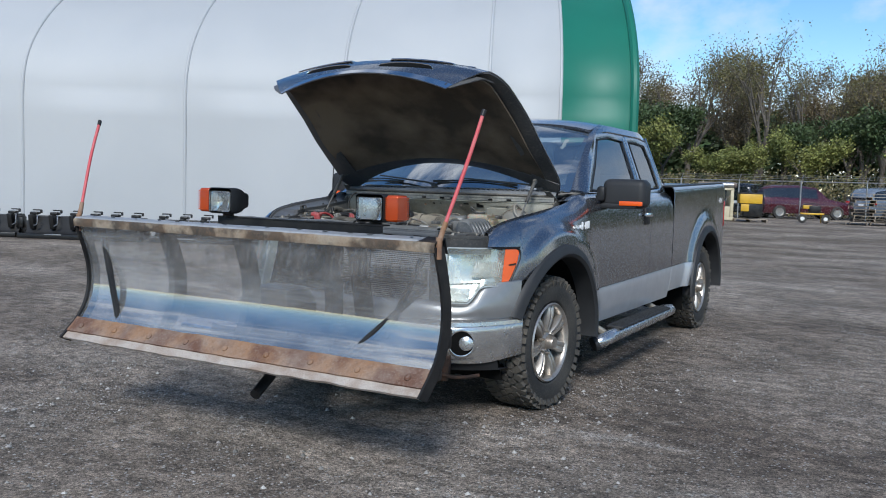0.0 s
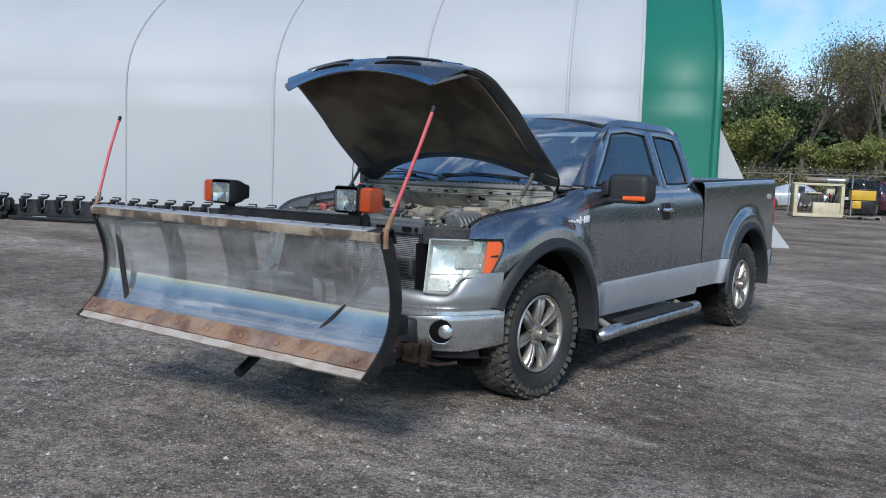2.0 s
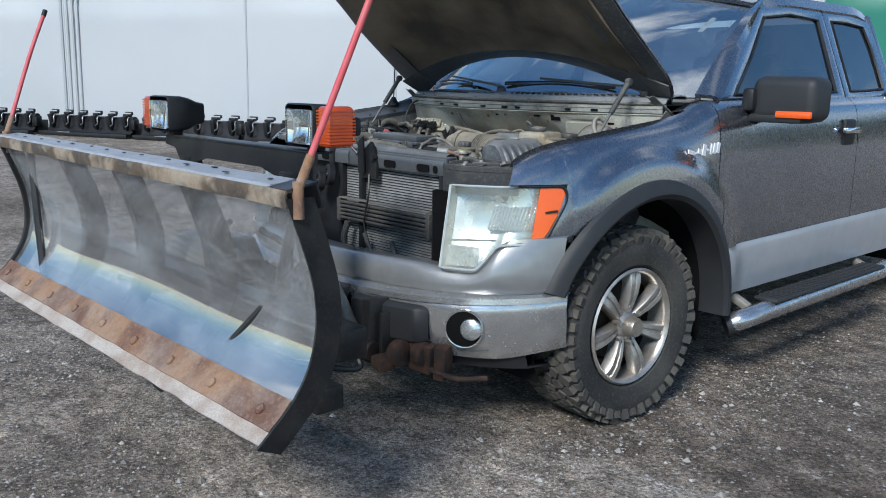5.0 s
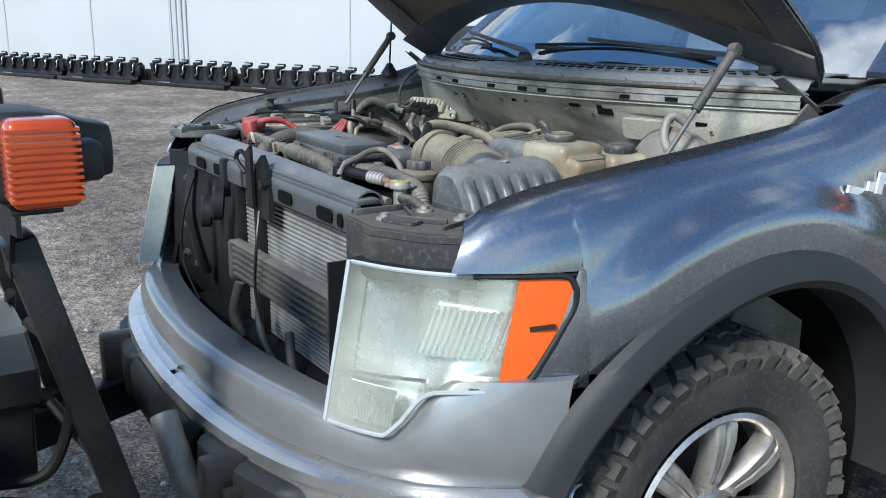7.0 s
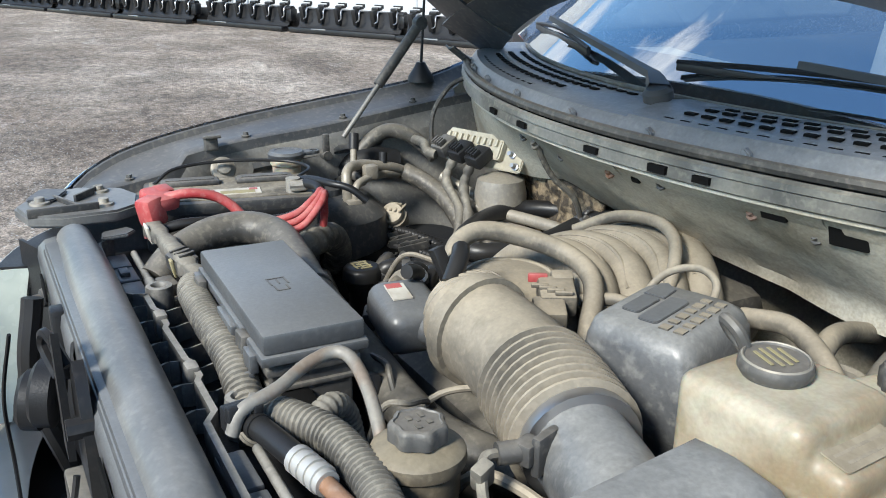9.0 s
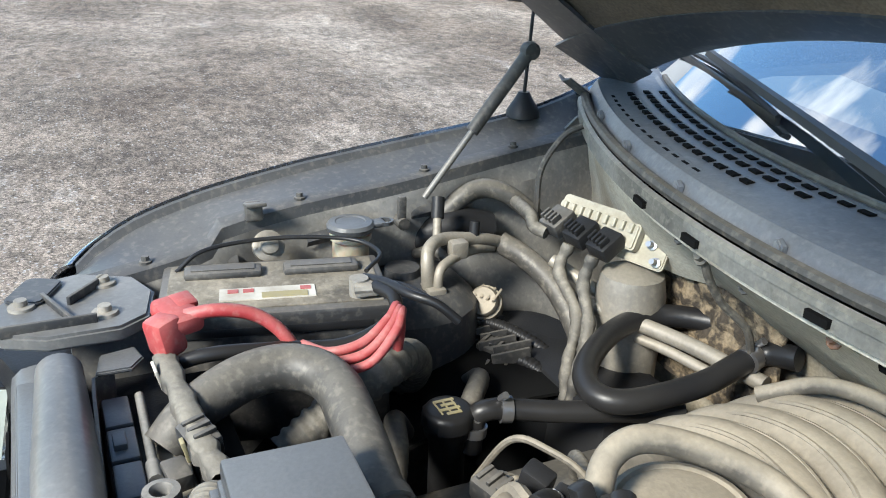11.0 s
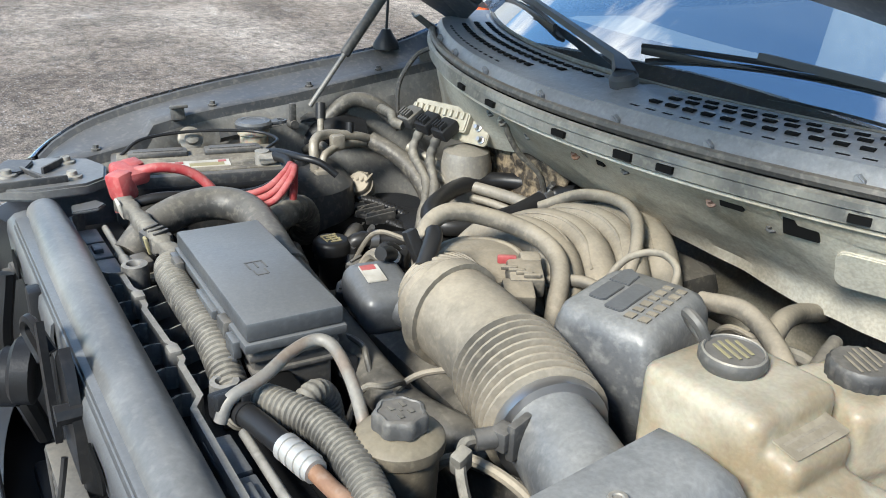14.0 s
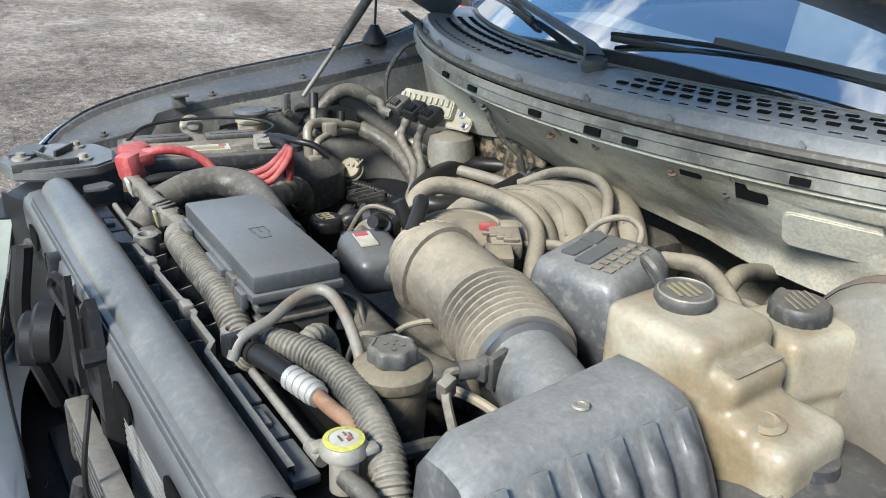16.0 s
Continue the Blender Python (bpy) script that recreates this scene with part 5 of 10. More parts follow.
rng = random.Random(3)
for i in range(14):
    bm = bmesh.new()
    slab(bm, rounded(rng.uniform(0.014, 0.03), 0.010, 0.004, 2), 0.002, Matrix.Translation((lerp(-1.0, 0.95, i / 13) + rng.uniform(-0.03, 0.03), yt + rng.uniform(0.01, 0.055), zt + 0.0335)) @ pose(0, 0, 0, 5))
    part("paint_chip", bm, BLACKSTEEL, plow)
bm = bmesh.new()
sheet(bm, [[(x, yt - 0.012, zt + 0.022), (x, yt + 0.075, zt + 0.037), (x, yt + 0.10, zt - 0.03)] for x in (PLOW_W - 0.075, PLOW_W - 0.03, PLOW_W + 0.012)], 0.006)
part("end_plate", bm, RUSTEDBLACK, plow, "black end plate with worn paint")
for s in (1, -1):
    bm = bmesh.new()
    ring_in = [(y - 0.012, z) for y, z in spline2]
    ring_out = [(y + curve(z, [(0.43, 0.050), (0.6, 0.062), (0.8, 0.060), (1.05, 0.066)]), z - curve(z, [(0.43, 0.03), (0.7, 0.0)])) for y, z in spline2]
    rows = [[(s * PLOW_W, a, b), (s * (PLOW_W + 0.012), a - 0.004, b), (s * (PLOW_W + 0.012), c, d), (s * PLOW_W, c, d)] for (a, b), (c, d) in zip(ring_in, ring_out)]
    sheet(bm, rows, close=True)
    part("end_rib", bm, BLACKSTEEL, plow, "curved black steel end rib")
    bm = bmesh.new()
    base = Vector((s * (PLOW_W + 0.012), -1.658, 1.065))
    tip = Vector((s * 1.205, -1.46, 1.62)) if s > 0 else Vector((-1.245, -1.42, 1.60))
    rod(bm, base - Vector((0, 0, 0.07)), base + Vector((0, 0, 0.02)), 0.015, 0.014, 12)
    rod(bm, base, base.lerp(tip, 0.15), 0.0125, 0.0115, 12)
    mark = part("blade_marker", bm, RUST, plow, "faded red blade marker rod on a metal socket")
    bm = bmesh.new()
    mid = base.lerp(tip, 0.6) + Vector((s * 0.008, 0.0, 0.01))
    tube(bm, [base.lerp(tip, 0.11), mid, tip], 0.0085, 10)
    part("marker_rod", bm, MARKER, mark)
    bm = bmesh.new()
    rod(bm, tip.lerp(base, 0.045), tip + (tip - base) * 0.004, 0.0105, n=10)
    part("marker_tip", bm, BLACK, mark)
for x in (-0.50, 0.0, 0.50):
    bm = bmesh.new()
    rows = [[(x - 0.02, y + 0.012, z), (x + 0.02, y + 0.012, z), (x + 0.02, y + curve(z, [(0.45, 0.05), (0.7, 0.10), (1.05, 0.09)]), z), (x - 0.02, y + curve(z, [(0.45, 0.05), (0.7, 0.10), (1.05, 0.09)]), z)] for y, z in spline2]
    sheet(bm, rows, close=True)
    part("rear_rib", bm, BLACKSTEEL, plow)
for (x0, z0, x1, z1) in ((-1.0, 1.0, -0.82, 0.5), (1.0, 0.98, 0.80, 0.62), (0.62, 0.50, 0.98, 0.85)):
    bm = bmesh.new()
    rod(bm, (x0, plow_y(z0) + 0.06, z0), (x1, plow_y(z1) + 0.06, z1), 0.016, n=8)
    part("diagonal_brace", bm, BLACKSTEEL, plow)
for y, z, h in ((-1.44, 0.62, 0.09), (-1.52, 0.48, 0.07)):
    bm = bmesh.new()
    box(bm, (0, y, z), (2.1, 0.09, h), 0.008)
    part("cross_beam", bm, BLACKSTEEL, plow)
def square_beam(bm, a, b, w, h):
    """A straight bevelled steel beam from a to b."""
    a, b = Vector(a), Vector(b)
    box(bm, (0, 0, 0), ((b - a).length, w, h), 0.008, Matrix.Translation((a + b) / 2) @ (b - a).to_track_quat("X", "Z").to_matrix().to_4x4())


for s in (1, -1):
    bm = bmesh.new()
    square_beam(bm, (s * 0.10, -1.44, 0.40), (s * 0.43, -0.84, 0.355), 0.075, 0.105)
    part("push_arm", bm, BLACKSTEEL, plow, "black steel push arm")
    bm = bmesh.new()
    box(bm, (s * 0.42, -0.82, 0.42), (0.055, 0.20, 0.24), 0.012)
    box(bm, (s * 0.475, -0.81, 0.40), (0.018, 0.17, 0.19), 0.006)
    part("hitch_horn", bm, BLACKSTEEL, plow, "black hitch plates at the bumper")
    bm = bmesh.new()
    rod(bm, (s * 0.30, -1.08, 0.42), (s * 0.50, -1.29, 0.475), 0.034, n=16)
    rod(bm, (s * 0.285, -1.065, 0.416), (s * 0.31, -1.09, 0.423), 0.042, n=16)
    rod(bm, (s * 0.485, -1.275, 0.471), (s * 0.505, -1.295, 0.477), 0.040, n=16)
    ram = part("angle_ram", bm, BLACKSTEEL, plow, "black hydraulic angle cylinder")
    bm = bmesh.new()
    rod(bm, (s * 0.50, -1.29, 0.475), (s * 0.61, -1.41, 0.505), 0.017, n=12)
    part("ram_rod", bm, CHROME, ram, "bright hydraulic ram rod")
bm = bmesh.new()
box(bm, (0, -1.38, 0.45), (0.5, 0.14, 0.12), 0.015)
rod(bm, (0.03, -1.42, 0.32), (0.05, -1.56, 0.25), 0.028, n=10)
part("pivot_block", bm, BLACKSTEEL, plow)
bm = bmesh.new()
box(bm, (0, -0.80, 0.36), (0.95, 0.08, 0.10), 0.01)
part("hitch_crossbar", bm, BLACKSTEEL, plow)
for x, y, r, m in ((0.50, -0.86, 0.050, HITCHRUST), (0.40, -0.92, 0.038, OLDRUST), (0.56, -0.80, 0.046, HITCHRUST)):
    bm = bmesh.new()
    lathe(bm, [(0, 0), (r * 0.4, 0), (r * 0.45, 0.012), (r * 0.9, 0.014), (r, 0.022), (r, 0.052), (r * 0.8, 0.058), (0, 0.058)], (x, y, 0.35), (1, 0.1, 0), 14)
    part("hitch_pin", bm, m, plow, "rusted hitch pin")
for x, y, z, w, h, turn_ in ((0.585, -0.775, 0.335, 0.10, 0.11, 12), (0.66, -0.75, 0.325, 0.05, 0.13, 20), (0.50, -0.90, 0.315, 0.07, 0.05, -8)):
    bm = bmesh.new()
    box(bm, (x, y, z), (w, 0.07, h), 0.010, pose(0, 0, 0, 6, 5, turn_))
    part("hitch_bracket", bm, HITCHRUST, plow, "rust-brown hitch bracket")
bm = bmesh.new()
tube(bm, [(0.62, -0.79, 0.30), (0.74, -0.76, 0.285), (0.84, -0.70, 0.30)], 0.010, 8)
part("hitch_lever", bm, HITCHRUST, plow, "rusty hitch lever")
bm = bmesh.new()
tube(bm, [(0.22, -0.93, 0.56), (0.27, -0.925, 0.50), (0.30, -0.91, 0.43), (0.31, -0.89, 0.38)], 0.030, 14)
part("tow_loop", bm, ALLOY_DUSTY, truck, "pale grey tow hook loop")
# pump cover
PUMP = material("dusty_black_pump_cover", (0.011, 0.0115, 0.013), 0.32, 0.0, (0.016, 0.016, 0.017), 6, 0.6, dust=(0.30, 0.29, 0.27), dust_amount=0.03, dust_scale=2, settle=0.55, specular=0.4, grime=0.06)
bm = bmesh.new()
rows = []
for z, hx, y0, y1 in ((0.42, 0.140, -1.365, -1.165), (0.585, 0.148, -1.372, -1.16), (0.590, 0.160, -1.386, -1.15), (0.60, 0.166, -1.392, -1.144), (0.672, 0.166, -1.392, -1.144), (0.742, 0.126, -1.350, -1.155), (0.750, 0.112, -1.335, -1.165)):
    rows.append([(-0.065 + a, (y0 + y1) / 2 + b, z) for a, b in rounded(hx * 2, y1 - y0, 0.016, 3)])
sheet(bm, rows, close=True)
bm.faces.new([bm.verts.new(p) for p in rows[-1]])
bmesh.ops.remove_doubles(bm, verts=bm.verts, dist=0.0003)
pump = part("pump_cover", bm, PUMP, plow, "black plastic hydraulic pump cover dusted on top", angle=24)
bm = bmesh.new()
box(bm, (0.025, -1.394, 0.618), (0.13, 0.003, 0.026), 0.0)
part("cover_label", bm, PAPER, pump, "white label strip")
bm = bmesh.new()
box(bm, (0.0, -1.3965, 0.618), (0.045, 0.003, 0.015), 0.0)
part("label_bar", bm, BLACK, pump)
bm = bmesh.new()
lathe(bm, [(0.011, 0), (0.010, 0.005), (0, 0.006)], (0.084, -1.27, 0.50), (1, 0, 0), 10)
part("cover_screw", bm, STEEL, pump)
for line in ([(0.10, -1.16, 0.78), (0.20, -1.10, 0.70), (0.22, -1.16, 0.50), (0.14, -1.30, 0.46)], [(-0.12, -1.16, 0.78), (-0.28, -1.16, 0.66), (-0.36, -1.26, 0.52)], [(0.16, -1.14, 0.62), (0.34, -1.02, 0.42), (0.46, -0.98, 0.30), (0.30, -1.2, 0.33)]):
    bm = bmesh.new()
    tube(bm, line, 0.012, 8)
    part("hydraulic_hose", bm, CLEANHOSE, plow, "black rubber hydraulic hose")
# lamp tower
bm = bmesh.new()
outline = [(-0.54, 1.09), (0.54, 1.09), (0.54, 1.055), (0.46, 1.045), (0.42, 1.00), (0.40, 0.955), (0.34, 0.955), (0.30, 0.995), (0.20, 1.02), (-0.20, 1.02), (-0.30, 0.995), (-0.34, 0.955), (-0.40, 0.955), (-0.42, 1.00), (-0.46, 1.045), (-0.54, 1.055)]
slab(bm, [(x, z) for x, z in outline], 0.008, Matrix.Translation((0, -1.205, 0)) @ pose(0, 0, 0, 90))
box(bm, (0, -1.18, 1.092), (1.08, 0.075, 0.008), 0.002)
tower = part("lamp_bar", bm, BLACKSTEEL, plow, "black steel lamp bar with gussets")
for s in (1, -1):
    bm = bmesh.new()
    box(bm, (s * 0.37, -1.12, 0.72), (0.085, 0.055, 0.62), 0.005, pose(0, 0, 0, 14))
    part("tower_upright", bm, BLACKSTEEL, plow)
    bm = bmesh.new()
    c = Vector((s * 0.475, -1.165, 1.178)) if s > 0 else Vector((-0.475, -1.20, 1.180))
    rows = []
    for dy, wx, wz in ((-0.068, 0.160, 0.132), (-0.060, 0.168, 0.140), (-0.01, 0.166, 0.138), (0.03, 0.150, 0.122), (0.07, 0.11, 0.095), (0.105, 0.095, 0.08), (0.11, 0.07, 0.06)):
        rows.append([(c.x + a, c.y + dy, c.z + b) for a, b in rounded(wx, wz, 0.016, 3)])
    sheet(bm, rows, close=True)
    bm.faces.new([bm.verts.new(p) for p in rows[-1]])
    rod(bm, c - Vector((0, 0, 0.09)), c - Vector((0, 0, 0.05)), 0.02)
    lamp = part("plow_headlamp", bm, BLACK, plow, "rectangular plow headlamp with orange turn signal")
    bm = bmesh.new()
    box(bm, c + Vector((0, -0.060, -0.003)), (0.135, 0.012, 0.105), 0.008)
    part("lamp_bowl", bm, REFLECTOR, lamp)
    bm = bmesh.new()
    box(bm, c + Vector((0, -0.072, -0.003)), (0.14, 0.008, 0.11), 0.003)
    part("lamp_lens", bm, LENS, lamp).visible_shadow = False
    bm = bmesh.new()
    o = c + Vector((s * 0.125, 0.0, 0.0))
    box(bm, o + Vector((0, 0.045, 0)), (0.06, 0.05, 0.06), 0.01)
    box(bm, c + Vector((s * 0.085, 0.01, 0)), (0.03, 0.05, 0.05), 0.005)
    part("signal_base", bm, BLACK, lamp)
    bm = bmesh.new()
    box(bm, o + Vector((0, -0.012, 0)), (0.075, 0.095, 0.130), 0.014, seg=3)
    signal = part("turn_signal", bm, AMBERDEEP, lamp, "ribbed orange turn signal lens")
    for k in range(11):
        bm = bmesh.new()
        box(bm, o + Vector((s * 0.002, -0.012, -0.05 + 0.01 * k)), (0.075, 0.099, 0.005), 0.0)
        part("lens_rib", bm, AMBERDEEP, lamp, smooth=False)
    bm = bmesh.new()
    rod(bm, c - Vector((0, 0, 0.085)), c - Vector((0, 0, 0.06)), 0.030, n=16)
    part("lamp_foot", bm, OLDRUST, lamp, "rusty round lamp foot")


# ---- engine bay ----
def cowl_y(x):
    return 0.105 + 0.25 * (abs(x) / 0.80) ** 2


def cowl_glass(x):
    return 0.235 + 0.24 * (x / 0.755) ** 2


def cowl_top(x, q):
    """A point of the cowl's slotted top: q from its front ridge (0) to the glass (1)."""
    return (x, lerp(cowl_y(x) + 0.022, cowl_glass(x) + 0.004, q), lerp(1.265, 1.274, q) + 0.008 * math.sin(math.pi * min(1.0, q * 0.9)))


CX = [lerp(-0.80, 0.80, i / 64) for i in range(65)]
cowl = None
# lighter grey than the dusty black panels of the bay
COWL = material("pale_cowl_plastic", (0.140, 0.150, 0.166), 0.40, 0.0, (0.185, 0.195, 0.208), 4, 0.7, bump=0.06, bump_scale=200, dust=(0.30, 0.30, 0.29), dust_amount=0.14, dust_scale=4, settle=0.14)
for lo, hi, rise in ((-0.80, 0.035, 0.0), (0.030, 0.80, 0.005)):
    bm = bmesh.new()
    rows = []
    for i in range(41):
        x = lerp(lo, hi, i / 40)
        y = cowl_y(x)
        up = Vector((0, 0, rise))
        rows.append([Vector(p) + up for p in ((x, y + 0.010, 1.232), (x, y - 0.002, 1.236), (x, y - 0.006, 1.242), (x, y + 0.003, 1.246), (x, y + 0.008, 1.254), (x, y + 0.013, 1.260), (x, y + 0.018, 1.265))]
                    + [Vector(cowl_top(x, q)) + up for q in (0, 0.02, 0.05, 0.3, 0.5, 0.7, 0.88, 0.93, 1.0)])
    for row in rows[2:-2]:
        for k in range(10, 14):
            row[k].z -= 0.004
    sheet(bm, rows, 0.004)
    half = part("cowl_cover", bm, COWL, cowl or truck, "grey plastic cowl cover with rows of vent slots", angle=25)
    cowl = cowl or half
# no holes are cut: black slabs paint the shade of each slot
SLOTS, HOODS = bmesh.new(), bmesh.new()
for x0, x1, n, rise in ((-0.66, -0.07, 20, 0.0), (0.09, 0.74, 22, 0.005)):
    for j in range(4):
        for i in range(n):
            x = lerp(x0, x1, (i + 0.35 * j) / (n + 0.4))
            if x0 < 0 and i > n - 1 - 2 * (3 - j):
                continue
            c = Vector(cowl_top(x, 0.13 + 0.235 * j)) + Vector((0, 0, rise - 0.0035))
            slope = 0.25 * 2 / 0.80 * (x / 0.80)
            turn = pose(0, 0, 0, 0, 0, math.degrees(math.atan(lerp(slope, 0.84 * x, 0.13 + 0.235 * j))))
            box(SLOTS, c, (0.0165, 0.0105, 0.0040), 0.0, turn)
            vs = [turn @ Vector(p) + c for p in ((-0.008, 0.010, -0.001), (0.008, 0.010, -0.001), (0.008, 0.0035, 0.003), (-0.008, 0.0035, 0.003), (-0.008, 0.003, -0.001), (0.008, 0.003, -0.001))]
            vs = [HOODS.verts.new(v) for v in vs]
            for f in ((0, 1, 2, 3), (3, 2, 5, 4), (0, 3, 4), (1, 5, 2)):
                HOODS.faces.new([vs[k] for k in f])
part("vent_slot", SLOTS, VOID, cowl, "black slabs painted as the shade in the cowl's vent slots", smooth=False)["kind"] = "stuff"
part("vent_louvre", HOODS, COWL, cowl, smooth=False)["kind"] = "stuff"
bm = bmesh.new()
tube(bm, [Vector(cowl_top(x, 1.0)) + Vector((0, 0.002, 0.003)) for x in CX[3:-3:2]], 0.005, 8, 2)
part("glass_seal", bm, LOOM, cowl, "dusty rubber seal under the windscreen")
for x in (-0.60, -0.44, -0.27, -0.08, 0.09, 0.24, 0.42, 0.58, 0.70):
    bm = bmesh.new()
    slab(bm, [(-0.006, 0), (0.007, 0), (0.007, 0.010), (-0.001, 0.016), (-0.006, 0.014)], 0.010, Matrix.Translation((x, cowl_y(x) + 0.006, 1.246)) @ pose(0, 0, 0, 90, 0, 30 * x), 0.002)
    part("cowl_clip", bm, COWL, cowl)
bm = bmesh.new()
tube(bm, [(x, cowl_y(x) - 0.008, 1.246) for x in CX[::3]], 0.008, 8, 3)
part("cowl_seal", bm, HOSE, cowl, "dusty rubber cowl seal")

# firewall under the cowl
def wall_y(x, z):
    """The firewall leans back from the cowl's lip to its lower edge."""
    q = max(0.0, min(1.0, (1.204 - z) / 0.14))
    reach = curve(x, [(-0.80, 0.03), (-0.52, 0.05), (-0.40, 0.10), (-0.30, 0.15), (0.20, 0.155), (0.42, 0.10), (0.60, 0.05), (0.80, 0.03)])
    return cowl_y(x) + 0.002 + reach * q


bm = bmesh.new()
rows = []
for x in [lerp(-0.80, 0.80, i / 140) for i in range(141)]:
    y = cowl_y(x)

    def dent(z):
        return 0.010 * noise.noise(Vector((x * 5.5, z * 9, 1))) + 0.005 * noise.noise(Vector((x * 17, z * 20, 4)))

    low = curve(x, [(-0.80, 1.05), (-0.36, 1.075), (-0.30, 1.085), (-0.17, 1.068), (-0.10, 1.062), (0.0, 1.070), (0.1, 1.060), (0.2, 1.048), (0.3, 1.035), (0.46, 1.035), (0.8, 1.04)])
    deep = curve(x, [(-0.30, 0.035), (-0.05, 0.06), (0.10, 0.22), (0.42, 0.20), (0.50, 0.03), (0.8, 0.02)])
    rows.append([(x, y - 0.014, 1.238), (x, y - 0.020, 1.234), (x, y - 0.021, 1.226), (x, y - 0.017, 1.224), (x, y - 0.018, 1.208), (x, y - 0.010, 1.204)]
                + [(x, wall_y(x, z) + dent(z) * min(1, q * 4), z) for q, z in [(q, lerp(1.202, low, q)) for q in (0, 0.08, 0.2, 0.30, 0.40, 0.5, 0.6, 0.7, 0.8, 0.9, 1)]]
                + [(x, wall_y(x, low) + 0.012, low - 0.003), (x, wall_y(x, low) + deep, low + 0.004), (x, wall_y(x, low) + deep + 0.03, 0.95), (x, wall_y(x, low) + deep + 0.04, 0.60)])
sheet(bm, [r[5:] for r in rows], 0.004)
firewall = part("firewall", bm, FIREWALL, truck, "dust-coated grey metal firewall")
FLANGE = material("scraped_grey_flange_metal", (0.17, 0.172, 0.165), 0.5, 0.2, (0.075, 0.074, 0.068), 7, 0.9, bump=0.1, bump_scale=50, dust=(0.36, 0.34, 0.28), dust_amount=0.45, dust_scale=9, settle=0.25, spread=0.08, grime=0.5, grit=0.2)
bm = bmesh.new()
sheet(bm, [r[:6] for r in rows], 0.004)
part("cowl_flange", bm, FLANGE, firewall, "scraped grey flange along the firewall top")
# slots are solid boxes, blackened for the shade of openings in the metal
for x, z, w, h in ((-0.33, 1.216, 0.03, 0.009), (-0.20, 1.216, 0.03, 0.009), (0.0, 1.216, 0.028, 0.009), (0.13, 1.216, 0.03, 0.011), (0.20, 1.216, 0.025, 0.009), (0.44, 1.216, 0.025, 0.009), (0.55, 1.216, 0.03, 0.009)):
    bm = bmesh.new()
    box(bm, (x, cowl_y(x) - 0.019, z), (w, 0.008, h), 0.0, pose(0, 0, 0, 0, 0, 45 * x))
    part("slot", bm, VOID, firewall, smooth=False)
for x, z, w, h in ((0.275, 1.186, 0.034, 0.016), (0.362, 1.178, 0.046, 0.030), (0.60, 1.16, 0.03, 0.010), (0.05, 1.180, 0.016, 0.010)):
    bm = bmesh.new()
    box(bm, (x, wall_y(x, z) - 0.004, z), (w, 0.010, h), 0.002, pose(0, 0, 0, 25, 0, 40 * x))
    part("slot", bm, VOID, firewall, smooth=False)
bm = bmesh.new()
slab(bm, rounded(0.17, 0.062, 0.014), 0.007, Matrix.Translation((0.475, wall_y(0.475, 1.135) + 0.002, 1.135)) @ pose(0, 0, 0, 118, 0, 20), 0.002)
part("pressed_panel", bm, FIREWALL, firewall)
for x, z in ((-0.16, 1.165), (-0.02, 1.170), (0.10, 1.182), (0.235, 1.172), (0.315, 1.160), (0.62, 1.14), (0.53, 1.17), (-0.30, 1.17)):
    bm = bmesh.new()
    lathe(bm, [(0.009, 0), (0.009, 0.003), (0.0055, 0.004), (0.0055, 0.010), (0, 0.011)], (x, wall_y(x, z) - 0.002, z), (0, -0.8, 0.6), 8)
    part("bolt", bm, RUST if x in (0.235, -0.02) else DUSTY, firewall, "small firewall bolt")
bm = bmesh.new()
tube(bm, [(-0.235, 0.160, 1.168), (-0.232, 0.168, 1.145), (-0.226, 0.190, 1.110), (-0.215, 0.225, 1.075), (-0.220, 0.245, 1.040), (-0.224, 0.252, 1.022)], 0.0055, 8)
lathe(bm, [(0.010, 0), (0.010, 0.004), (0.006, 0.005), (0.006, 0.012), (0, 0.012)], (-0.236, 0.158, 1.170), (0, -0.8, 0.6), 10)
part("ground_strap", bm, LOOM, firewall, "dusty braided ground strap")
bm = bmesh.new()
tube(bm, [(-0.655, 0.255, 1.225), (-0.668, 0.225, 1.205), (-0.672, 0.19, 1.15), (-0.66, 0.18, 1.08)], 0.0055, 8)
part("washer_line", bm, HOSE, truck, "thin black washer hose")
bm = bmesh.new()
tube(bm, [(x, cowl_y(x) - 0.004, 1.2045) for x in CX[6:-6:2]], 0.0035, 6, 2)
part("seam_sealer", bm, FIREWALL, firewall)
bm = bmesh.new()
tube(bm, [(0.66, 0.14, 1.172), (0.645, 0.115, 1.190), (0.640, 0.095, 1.178), (0.655, 0.075, 1.140), (0.70, 0.06, 1.10), (0.72, 0.04, 1.06)], 0.010, 10)
part("cable_sleeve", bm, ALLOY_DUSTY, truck, "pale sleeved cable from the firewall")

# inner fenders and black filler under the bay
WALLGREY = material("dust_greyed_body_paint", (0.150, 0.152, 0.152), 0.5, 0.0, (0.075, 0.073, 0.068), 6, 0.8, bump=0.05, bump_scale=60, dust=(0.34, 0.32, 0.28), dust_amount=0.3, dust_scale=6, settle=0.2)
def ledge(y):
    """Inner edge of the far fender's bolted ledge: x outward and height."""
    return (curve(y, [(-0.56, 0.645), (-0.36, 0.682), (-0.346, 0.688), (-0.332, 0.702), (0.0, 0.745), (0.225, 0.775), (0.48, 0.80)]),
            curve(y, [(-0.56, 1.062), (-0.36, 1.084), (-0.346, 1.088), (-0.332, 1.106), (0.0, 1.136), (0.225, 1.158), (0.48, 1.182)]))


